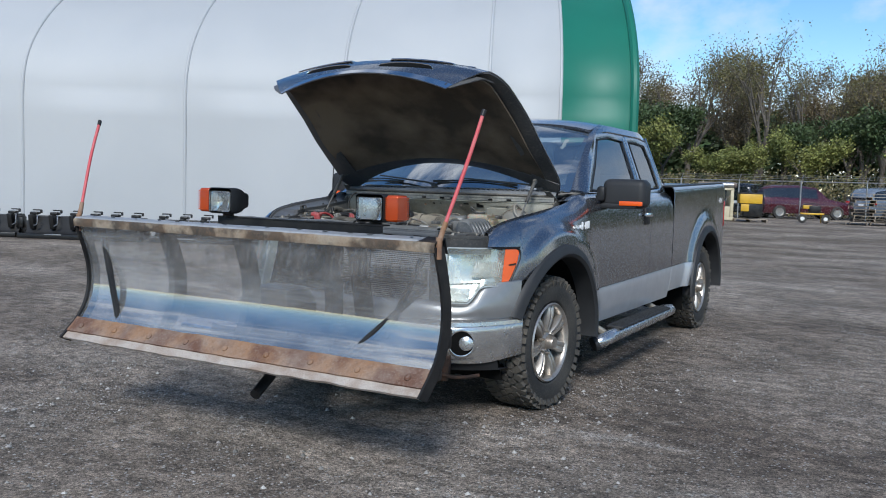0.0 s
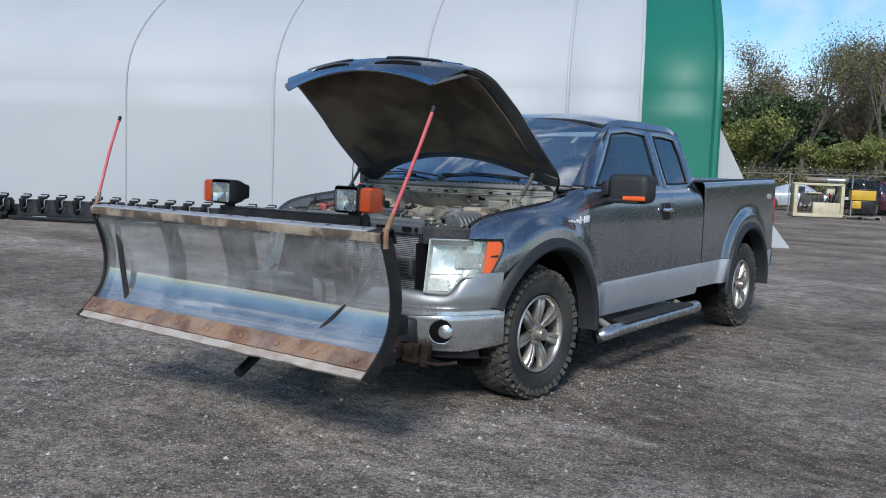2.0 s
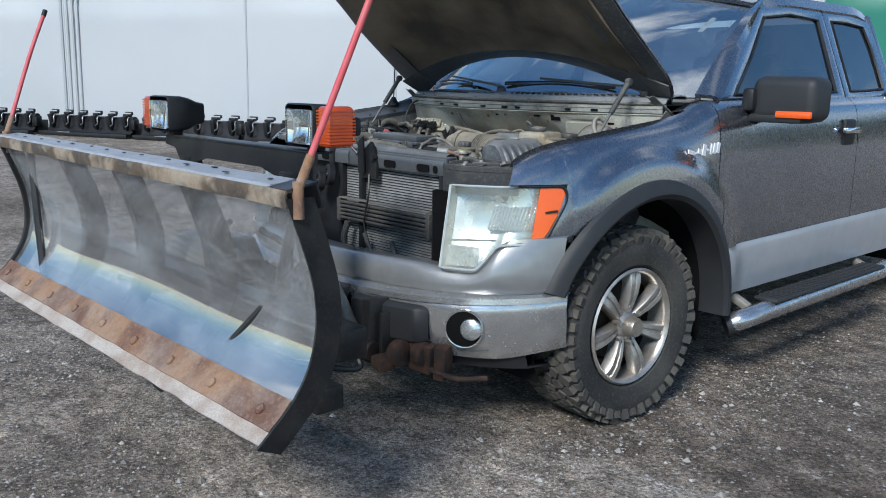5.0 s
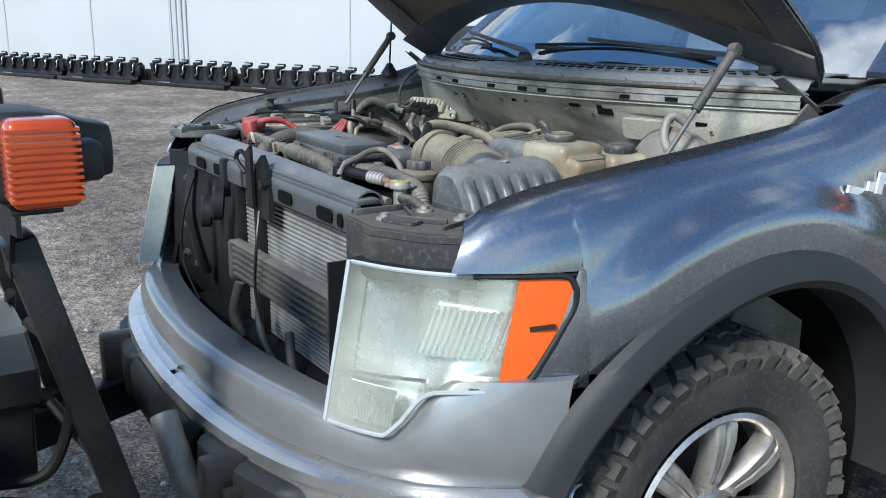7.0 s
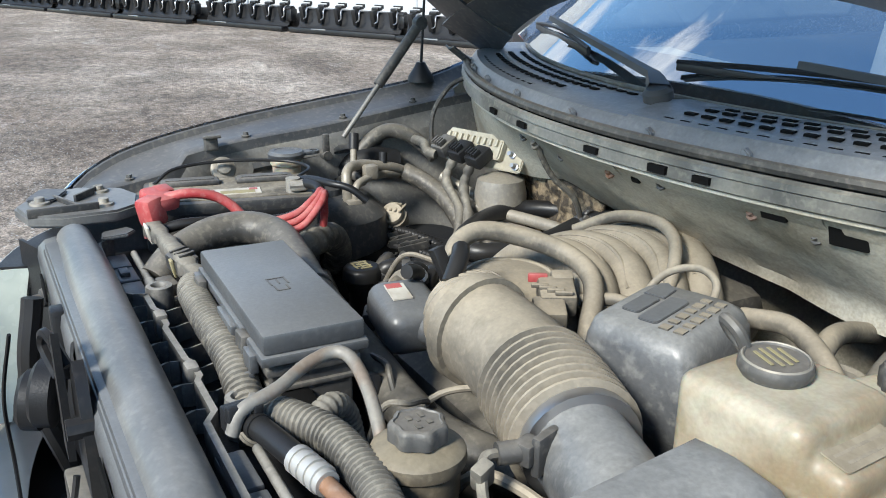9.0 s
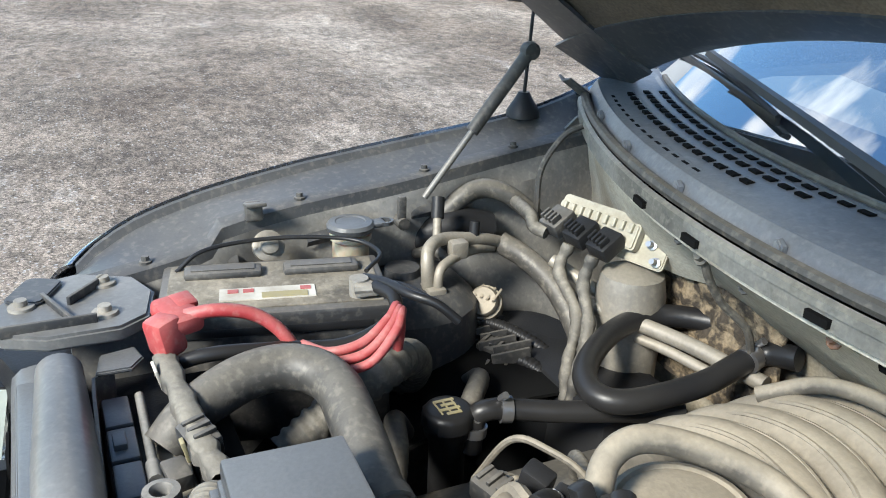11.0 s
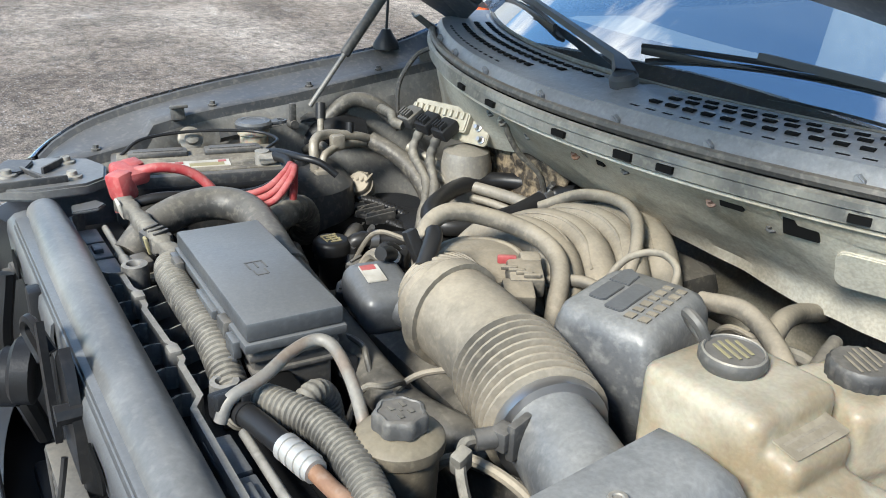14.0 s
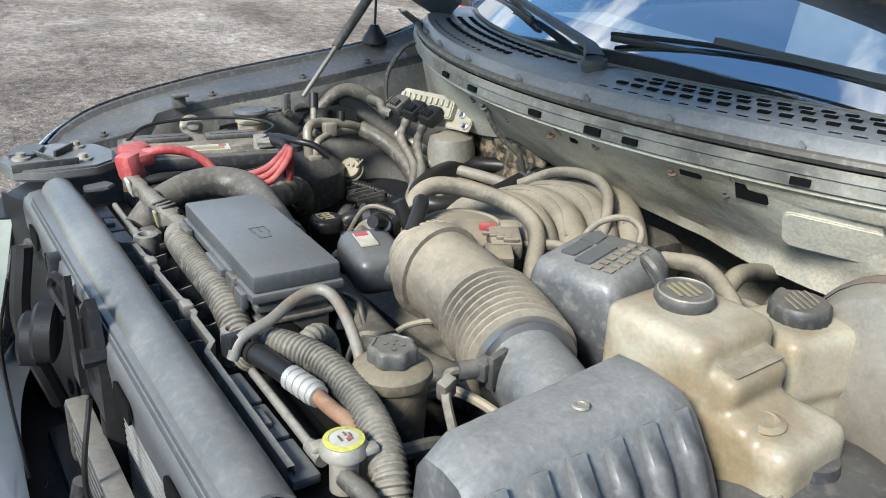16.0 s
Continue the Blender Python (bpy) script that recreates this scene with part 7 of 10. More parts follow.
for k in range(3):
    bm = bmesh.new()
    tube(bm, [(-0.400 - 0.006 * k, -0.300 + 0.004 * k, 1.046 + 0.004 * k), (-0.362 - 0.008 * k, -0.268, 1.040 + 0.008 * k), (-0.345 - 0.012 * k, -0.228, 1.050 + 0.008 * k), (-0.358 - 0.012 * k, -0.190, 1.080 + 0.003 * k), (-0.385 - 0.008 * k, -0.172, 1.090), (-0.405, -0.165, 1.070 - 0.008 * k), (-0.410, -0.17, 1.00)], 0.0062, 10)
    part("red_cable", bm, RED, truck, "red battery cable")
for line, r in (([(-0.43, -0.455, 1.045), (-0.42, -0.40, 1.058), (-0.415, -0.32, 1.052), (-0.40, -0.24, 1.050), (-0.40, -0.18, 1.072), (-0.43, -0.165, 1.088), (-0.47, -0.175, 1.088)], 0.009),
                ([(-0.645, -0.405, 1.070), (-0.655, -0.36, 1.094), (-0.655, -0.26, 1.098), (-0.625, -0.16, 1.094), (-0.57, -0.132, 1.090), (-0.52, -0.17, 1.088)], 0.0032),
                ([(-0.50, -0.18, 1.088), (-0.46, -0.165, 1.096), (-0.41, -0.15, 1.098), (-0.385, -0.125, 1.092), (-0.37, -0.10, 1.07)], 0.0065),
                ([(-0.50, -0.17, 1.082), (-0.45, -0.14, 1.090), (-0.40, -0.12, 1.086)], 0.0045)):
    bm = bmesh.new()
    tube(bm, line, r, 10)
    part("black_cable", bm, CLEANHOSE, truck, "black battery cable")
bm = bmesh.new()
tube(bm, [(-0.56, -0.11, 0.86), (-0.50, -0.105, 0.93), (-0.44, -0.14, 0.99), (-0.40, -0.19, 1.0), (-0.385, -0.26, 0.97), (-0.37, -0.33, 0.93)], 0.026, 14, ribs=0.016, rib_depth=-0.003)
part("wrapped_loom", bm, LOOM, truck, "thick tape-wrapped wiring loom beside the battery")

# fuse box
bm = bmesh.new()
box(bm, (0.0, -0.388, 1.025), (0.28, 0.095, 0.10), 0.006, pose(0, 0, 0, 0, 0, -2))
fuse = part("fuse_box", bm, DUSTY, truck, "grey plastic fuse box with flat lid")
bm = bmesh.new()
box(bm, (0.0, -0.388, 1.088), (0.305, 0.115, 0.024), 0.004, pose(0, 0, 0, 0, 0, -2))
box(bm, (0.0, -0.388, 1.070), (0.312, 0.122, 0.012), 0.003, pose(0, 0, 0, 0, 0, -2))
part("fuse_box_lid", bm, COVER, fuse)
for x, y in ((-0.11, -0.452), (0.08, -0.452), (-0.09, -0.326), (0.0, -0.326), (0.09, -0.326)):
    bm = bmesh.new()
    box(bm, (x, y, 1.055), (0.028, 0.012, 0.045), 0.003)
    part("lid_clip", bm, DUSTY, fuse)
bm = bmesh.new()
box(bm, (0.0, -0.388, 1.052), (0.296, 0.108, 0.010), 0.003, pose(0, 0, 0, 0, 0, -2))
box(bm, (0.0, -0.388, 1.030), (0.290, 0.102, 0.006), 0.002, pose(0, 0, 0, 0, 0, -2))
part("case_flange", bm, DUSTY, fuse)
for x, y, w in ((-0.125, -0.448, 0.050), (0.015, -0.452, 0.070), (0.120, -0.456, 0.030), (-0.04, -0.322, 0.045)):
    bm = bmesh.new()
    box(bm, (x, y, 1.062), (w, 0.010, 0.022), 0.0025, pose(0, 0, 0, 0, 0, -2))
    box(bm, (x, y * 1.008, 1.040), (w * 0.5, 0.012, 0.018), 0.003, pose(0, 0, 0, 0, 0, -2))
    part("lid_latch", bm, COVER, fuse)
bm = bmesh.new()
for dx, dy, w, h in ((-0.008, 0.0, 0.002, 0.016), (0.0, 0.007, 0.014, 0.002), (0.0, -0.007, 0.014, 0.002), (0.0, 0.0, 0.010, 0.002), (0.014, 0.004, 0.010, 0.002), (0.014, -0.006, 0.010, 0.002), (0.019, -0.001, 0.002, 0.010)):
    box(bm, (0.005 + dx * 1.5, -0.385 + dy * 1.5, 1.1003), (w * 1.45 if w > 0.002 else w, h * 1.45 if h > 0.002 else h, 0.001))
part("moulded_mark", bm, DUSTY, fuse)

# hoses across the front
bm = bmesh.new()
tube(bm, [(-0.325, -0.470, 1.005), (-0.345, -0.430, 1.035), (-0.365, -0.370, 1.052), (-0.360, -0.315, 1.055), (-0.315, -0.282, 1.050), (-0.22, -0.285, 1.040), (-0.11, -0.298, 1.030), (0.04, -0.292, 1.000), (0.20, -0.28, 0.970), (0.30, -0.22, 0.95)], 0.0275, 20)
lathe(bm, [(0.028, -0.010), (0.031, -0.008), (0.031, 0.008), (0.028, 0.010)], (-0.115, -0.2975, 1.0305), (0.98, 0.02, -0.15), 18)
part("radiator_hose", bm, HOSE, truck, "thick dusty black radiator hose")
bm = bmesh.new()
tube(bm, [(-0.178, -0.438, 1.025), (-0.165, -0.449, 1.046), (-0.12, -0.460, 1.052), (-0.03, -0.464, 1.050), (0.06, -0.464, 1.044), (0.12, -0.467, 1.030), (0.18, -0.47, 1.00)], 0.0205, 16, ribs=0.0075, rib_depth=-0.0022)
part("corrugated_loom", bm, LOOM, truck, "dusty corrugated wiring conduit")
bm = bmesh.new()
tube(bm, [(0.185, -0.475, 1.015), (0.215, -0.465, 1.045), (0.256, -0.449, 1.054), (0.302, -0.432, 1.054), (0.371, -0.428, 1.050), (0.44, -0.438, 1.046), (0.49, -0.452, 1.035), (0.52, -0.462, 1.00)], 0.0190, 16, ribs=0.0068, rib_depth=-0.0022)
part("corrugated_hose", bm, LOOM, truck, "thick dusty corrugated hose")
bm = bmesh.new()
tube(bm, [(0.262, -0.438, 1.055), (0.250, -0.415, 1.060), (0.236, -0.395, 1.040), (0.232, -0.385, 1.00)], 0.0135, 14, ribs=0.0068, rib_depth=-0.0015)
part("conduit_branch", bm, LOOM, truck, "short branch of the dusty conduit")
bm = bmesh.new()
tube(bm, [(0.242, -0.512, 1.050), (0.240, -0.500, 1.072), (0.232, -0.462, 1.082), (0.212, -0.425, 1.090), (0.206, -0.395, 1.094), (0.224, -0.382, 1.092), (0.275, -0.386, 1.080), (0.320, -0.394, 1.055), (0.335, -0.398, 1.02)], 0.0070, 12)
part("metal_pipe", bm, COPPER, truck, "rust-blotched bent aluminium pipe")
bm = bmesh.new()
box(bm, (0.222, -0.498, 1.056), (0.020, 0.034, 0.026), 0.003, pose(0, 0, 0, 0, 0, 8))
box(bm, (0.238, -0.506, 1.068), (0.012, 0.018, 0.018), 0.002, pose(0, 0, 0, 0, 0, 8))
box(bm, (0.240, -0.486, 1.066), (0.010, 0.010, 0.020), 0.002, pose(0, 0, 0, 0, 10, 8))
part("pipe_bracket", bm, BLACK, truck, "black clamp holding the pipes")
bm = bmesh.new()
tube(bm, [(0.228, -0.492, 1.054), (0.27, -0.483, 1.055), (0.318, -0.472, 1.053)], 0.0120, 16)
tube(bm, [(0.243, -0.489, 1.0545), (0.250, -0.4875, 1.0547)], 0.0135, 16, 1)
part("ac_hose", bm, CLEANHOSE, truck, "black rubber air conditioning hose")
bm = bmesh.new()
for k in range(4):
    x = 0.314 + 0.0115 * k
    tube(bm, [(x, -0.473 + 0.0022 * k, 1.053), (x + 0.007, -0.4715 + 0.0022 * k, 1.053)], 0.0140, 18, 1)
tube(bm, [(0.312, -0.4735, 1.053), (0.362, -0.4635, 1.052)], 0.0122, 18, 1)
part("hose_crimp", bm, CRIMP, truck, "bright crimped hose collar")
bm = bmesh.new()
tube(bm, [(0.358, -0.4645, 1.052), (0.385, -0.458, 1.047), (0.412, -0.452, 1.043), (0.45, -0.455, 1.030), (0.48, -0.47, 1.00)], 0.0085, 12)
part("rusty_pipe", bm, RUST, truck, "rusty metal pipe after the collar")

# power steering reservoir
BROWNED = material("oily_brown_dust", (0.055, 0.048, 0.038), 0.5, 0.0, (0.10, 0.08, 0.055), 6, 0.8, bump=0.06, bump_scale=80, dust=(0.28, 0.24, 0.17), dust_amount=0.2, dust_scale=6, settle=0.5)
bm = bmesh.new()
lathe(bm, [(0, -0.14), (0.034, -0.14), (0.039, -0.022), (0.0435, -0.018), (0.0445, -0.012), (0.0435, -0.006), (0.040, -0.003), (0.034, -0.001), (0.024, 0.002), (0, 0.004)], (0.360, -0.376, 1.068), (0, 0, 1), 32)
ps = part("steering_fluid_reservoir", bm, BROWNED, truck, "dusty fluid reservoir with black star-shaped cap")
bm = bmesh.new()
lathe(bm, [(0.023, 0.002), (0.026, 0.004), (0.026, 0.018), (0.024, 0.021), (0.021, 0.022), (0.020, 0.0205), (0, 0.021)], (0.360, -0.376, 1.068), (0, 0, 1), 56, lambda a, k: 1 + 0.06 * math.cos(7 * a))
part("reservoir_cap", bm, DUSTY, ps)
bm = bmesh.new()
for x, y, w, h in ((-0.01, 0.008, 0.012, 0.006), (0.008, 0.01, 0.008, 0.007), (0.012, -0.006, 0.01, 0.006), (-0.008, -0.008, 0.01, 0.007), (0, 0, 0.006, 0.004)):
    box(bm, (0.360 + x * 0.8, -0.376 + y * 0.8, 1.0895), (w * 0.75, h * 0.7, 0.0012))
part("cap_marking", bm, HOSE, ps)
# radiator cap
bm = bmesh.new()
lathe(bm, [(0, -0.05), (0.014, -0.05), (0.014, -0.010), (0.0225, -0.010), (0.0235, -0.004), (0.020, 0.003), (0, 0.0045)], (0.463, -0.485, 1.064), (0, 0, 1), 28)
box(bm, (0.450, -0.505, 1.059), (0.014, 0.016, 0.008), 0.003)
box(bm, (0.476, -0.465, 1.059), (0.014, 0.016, 0.008), 0.003)
rcap = part("radiator_cap", bm, ALLOY_DUSTY, truck, "metal radiator cap with yellow warning label")
bm = bmesh.new()
lathe(bm, [(0.0195, 0.0036), (0.0195, 0.0048), (0.0145, 0.0054)], (0.463, -0.485, 1.064), (0, 0, 1), 28)
part("yellow_ring", bm, YELLOW, rcap)
bm = bmesh.new()
lathe(bm, [(0.015, 0.0048), (0, 0.0056)], (0.463, -0.485, 1.064), (0, 0, 1), 28)
part("white_label", bm, PAPER, rcap)
bm = bmesh.new()
for x, y, w in ((-0.005, 0.003, 0.006), (0.005, 0.002, 0.005), (0.0, -0.004, 0.009), (-0.002, 0.007, 0.005)):
    box(bm, (0.463 + x, -0.485 + y, 1.0700), (w, 0.0018, 0.0008))
part("label_bars", bm, HOSE, rcap)
bm = bmesh.new()
box(bm, (0.466, -0.480, 1.0701), (0.006, 0.003, 0.0008))
part("warning_mark", bm, RED, rcap)
bm = bmesh.new()
tube(bm, [(0.475, -0.49, 1.035), (0.52, -0.487, 1.035), (0.58, -0.492, 1.02), (0.62, -0.50, 0.99), (0.63, -0.50, 0.93)], 0.010, 10)
part("overflow_hose", bm, HOSE, truck, "thin dusty overflow hose")

# air cleaner box
AIRBOX = material("dust_speckled_air_box", (0.050, 0.054, 0.060), 0.38, 0.0, (0.082, 0.085, 0.089), 13, 0.8, bump=0.05, bump_scale=200, dust=(0.33, 0.325, 0.305), dust_amount=0.14, dust_scale=16, grit=0.16, settle=0.46, spread=0.09, grime=0.3)
def airbox():
    bm = bmesh.new()
    xs = [0.515, 0.520, 0.532, 0.56, 0.595, 0.612, 0.640, 0.668, 0.695]
    zs = [1.00, 1.090, 1.106, 1.110, 1.107, 1.092, 1.050, 0.990, 0.930]
    rows = []
    for j in range(13):
        y = lerp(-0.452, -0.178, j / 12)
        e = min(j, 12 - j)
        drop = 0.016 if e == 0 else 0.0
        row = []
        for x, z in zip(xs, zs):
            row.append((x + (0.018 - 0.036 * j / 12) * (1 if x < 0.57 else 0.4), y, z - drop))
        rows.append(row)
    low = [[(x, rows[0][0][1] - 0.012, 0.93) for x, _, _ in rows[0]]]
    high = [[(x, rows[-1][0][1] + 0.012, 0.93) for x, _, _ in rows[-1]]]
    sheet(bm, low + rows + high)
    return part("air_cleaner_box", bm, AIRBOX, truck, "ribbed grey plastic air cleaner box dusted on top", angle=45)


air = airbox()
for k in range(6):
    bm = bmesh.new()
    y = -0.43 + 0.044 * k
    o = 0.007 - 0.0025 * k
    sheet(bm, [[(x + o, y - w, z - 0.008), (x + o + 0.004, y - w * 0.75, z + 0.006), (x + o + 0.004, y + w * 0.75, z + 0.006), (x + o, y + w, z - 0.008)] for x, z, w in ((0.606, 1.084, 0.008), (0.613, 1.090, 0.012), (0.640, 1.054, 0.0125), (0.668, 0.994, 0.0125), (0.695, 0.934, 0.0125))])
    part("rib", bm, AIRBOX, air, angle=75)
bm = bmesh.new()
lathe(bm, [(0.009, 0), (0.008, 0.002), (0.005, 0.002), (0.004, 0.001), (0, 0.001)], (0.577, -0.304, 1.110), (0, 0, 1), 12)
part("screw", bm, ALLOY_DUSTY, air)
for k in range(3):
    bm = bmesh.new()
    box(bm, (0.555 + 0.055 * k, -0.47, 0.965), (0.02, 0.03, 0.05), 0.004, pose(0, 0, 0, -18))
    part("clip_fin", bm, BLACK, air)

# intake tube from air box to throttle
bm = bmesh.new()
tube(bm, [(0.525, -0.262, 1.035), (0.47, -0.244, 1.038), (0.40, -0.224, 1.040)], 0.050, 28, 6)
intake = part("intake_tube", bm, AIRBOX, truck, "dusty ribbed rubber intake tube")
bm = bmesh.new()
tube(bm, [(0.405, -0.225, 1.040), (0.385, -0.219, 1.041)], 0.060, 28, 1)
part("clamp_band", bm, STEEL, intake)
bm = bmesh.new()
tube(bm, [(0.392, -0.222, 1.040), (0.34, -0.206, 1.043), (0.275, -0.191, 1.046)], 0.057, 32, ribs=0.0125, rib_depth=0.011)
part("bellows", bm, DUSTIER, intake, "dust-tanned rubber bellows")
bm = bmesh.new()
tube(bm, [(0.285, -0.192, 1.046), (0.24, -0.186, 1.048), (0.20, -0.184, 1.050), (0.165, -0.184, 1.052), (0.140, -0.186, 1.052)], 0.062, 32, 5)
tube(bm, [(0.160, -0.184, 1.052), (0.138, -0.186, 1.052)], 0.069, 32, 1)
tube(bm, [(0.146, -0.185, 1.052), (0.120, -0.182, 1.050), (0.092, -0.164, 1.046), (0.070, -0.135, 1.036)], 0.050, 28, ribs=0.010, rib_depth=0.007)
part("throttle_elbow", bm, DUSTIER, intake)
bm = bmesh.new()
box(bm, (0.414, -0.275, 1.058), (0.010, 0.034, 0.040), 0.003, pose(0, 0, 0, 0, 0, 20))
box(bm, (0.408, -0.290, 1.060), (0.020, 0.024, 0.022), 0.003, pose(0, 0, 0, 0, 0, 20))
rod(bm, (0.405, -0.298, 1.060), (0.400, -0.318, 1.060), 0.011, n=12)
part("air_flow_sensor", bm, DUSTY, intake, "black air flow sensor plug")
bm = bmesh.new()
tube(bm, [(0.400, -0.316, 1.060), (0.402, -0.332, 1.060), (0.420, -0.345, 1.045), (0.442, -0.350, 1.02), (0.455, -0.345, 0.97)], 0.0055, 8)
box(bm, (0.412, -0.340, 1.052), (0.014, 0.020, 0.026), 0.003, pose(0, 0, 0, 15, 10, 20))
part("sensor_cable", bm, LOOM, truck)
# resonator
bm = bmesh.new()
box(bm, (0.035, -0.225, 1.035), (0.115, 0.085, 0.062), 0.022, pose(0, 0, 0, 0, 6, -8), seg=4)
tube(bm, [(0.07, -0.225, 1.035), (0.11, -0.205, 1.035), (0.14, -0.19, 1.045)], 0.022, 14)
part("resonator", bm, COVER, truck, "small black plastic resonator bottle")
bm = bmesh.new()
box(bm, (0.03, -0.235, 1.0685), (0.042, 0.026, 0.002), 0.0, pose(0, 0, 0, 0, 6, -8))
part("paper_label", bm, PAPER, truck, "white and orange sticker on the resonator")
bm = bmesh.new()
box(bm, (0.015, -0.235, 1.0712), (0.012, 0.020, 0.001), 0.0, pose(0, 0, 0, 0, 6, -8))
part("orange_stripe", bm, RED, truck)
bm = bmesh.new()
tube(bm, [(0.085, -0.19, 1.09), (0.065, -0.165, 1.115), (0.05, -0.155, 1.12)], 0.012, 10, 3)
tube(bm, [(0.05, -0.155, 1.12), (0.02, -0.15, 1.09), (0.03, -0.13, 1.06)], 0.006, 8)
box(bm, (0.02, -0.165, 1.09), (0.018, 0.018, 0.05), 0.003, pose(0, 0, 0, 15, -20))
part("vacuum_plug", bm, CLEANHOSE, truck)
# engine cover box
COVER_AT = pose(0.316, -0.042, 0, 0, 0, 20)
bm = bmesh.new()
rows = []
for z, hx, hy, sx in ((0.955, 0.066, 0.080, 0.0), (1.000, 0.066, 0.080, 0.0), (1.006, 0.070, 0.085, 0.0), (1.040, 0.070, 0.085, 0.0), (1.092, 0.065, 0.079, 0.0), (1.108, 0.059, 0.073, -0.002), (1.114, 0.050, 0.064, -0.003)):
    rows.append([COVER_AT @ Vector((a + sx, b, z)) for a, b in rounded(hx * 2, hy * 2, 0.020, 3)])
sheet(bm, rows, close=True)
bm.faces.new([bm.verts.new(p) for p in rows[-1]])
bmesh.ops.remove_doubles(bm, verts=bm.verts, dist=0.0003)
cover = part("throttle_cover", bm, AIRBOX, truck, "dusty black plastic throttle cover with raised lettering", angle=50)
bm = bmesh.new()
for dx, w, h in ((-0.032, 0.022, 0.054), (-0.004, 0.024, 0.080)):
    slab(bm, rounded(w, h, 0.006), 0.0028, COVER_AT @ Matrix.Translation((dx, -0.010, 1.1135)), 0.0008)
part("raised_pad", bm, COVER, cover)
bm = bmesh.new()
slab(bm, [(-0.013, -0.02), (0.013, -0.02), (0.011, 0.012), (-0.006, 0.026), (-0.013, 0.018)], 0.0028, COVER_AT @ Matrix.Translation((-0.032, 0.040, 1.1135)), 0.0008)
part("raised_pad", bm, COVER, cover)


def lettering(text, size, m, mat, parent, name="raised_lettering", depth=0.0015):
    cu = bpy.data.curves.new(name, "FONT")
    cu.body, cu.size, cu.extrude, cu.align_x, cu.align_y = text, size, depth, "CENTER", "CENTER"
    tmp = bpy.data.objects.new(name, cu)
    scene.collection.objects.link(tmp)
    dg = bpy.context.evaluated_depsgraph_get()
    me = bpy.data.meshes.new_from_object(tmp.evaluated_get(dg))
    bpy.data.objects.remove(tmp)
    bpy.data.curves.remove(cu)
    me.materials.clear()
    me.materials.append(mat)
    ob = new(name, me)
    ob.parent = parent
    ob.matrix_local = m
    return ob


for row in range(2):
    for k in range(6):
        bm = bmesh.new()
        o = COVER_AT @ Vector((0.019 + 0.017 * row, -0.050 + 0.019 * k, 1.1145))
        box(bm, o, (0.011, 0.013 - 0.004 * (k % 2), 0.003), 0.0, pose(0, 0, 0, 0, 0, 20))
        part("raised_bar", bm, DUSTIER, cover)
lettering("4X4", 0.075, Matrix.Translation((0.9895, 4.27, 1.215)) @ pose(0, 0, 0, 90, 0, 90), WHITE, truck, "four_wheel_decal", 0.0008)
# manifold with crossing runners
# box below the runners in dark hose colour, painting the shade in their gaps
bm = bmesh.new()
box(bm, (0.04, 0.13, 0.975), (0.26, 0.36, 0.10), 0.04)
manifold = part("intake_manifold", bm, HOSE, truck, "dust-covered intake manifold with curved runners")
for k in range(4):
    y = 0.045 + 0.060 * k
    line = [(-0.165, y - 0.020, 0.955), (-0.125, y - 0.008, 1.012), (-0.070, y + 0.004, 1.046), (0.000, y + 0.012, 1.060), (0.075, y - 0.004, 1.058), (0.135, y - 0.036, 1.036), (0.175, y - 0.062, 0.990), (0.190, y - 0.075, 0.94)]
    bm = bmesh.new()
    tube(bm, [(a, b, c - 0.006) for a, b, c in line], 0.029, 18, 7, radius=lambda t: 0.0285 + 0.0025 * math.sin(math.pi * t))
    runner = part("runner", bm, DUSTIER, manifold)
    for q in (-0.014, 0.014):
        bm = bmesh.new()
        tube(bm, [(a, b + q, c + 0.0200) for a, b, c in line[1:6]], 0.0032, 6, 5)
        part("runner_rib", bm, DUSTIER, manifold)
bm = bmesh.new()
lathe(bm, [(0.068, -0.07), (0.074, -0.012), (0.074, -0.004), (0.070, 0.004), (0.064, 0.006), (0.060, 0.004), (0.040, 0.010), (0.012, 0.012), (0, 0.012)], (0.020, -0.058, 1.048), (0.1, -0.05, 1), 32)
part("throttle_body", bm, DUSTIER, truck, "round dusty throttle housing")
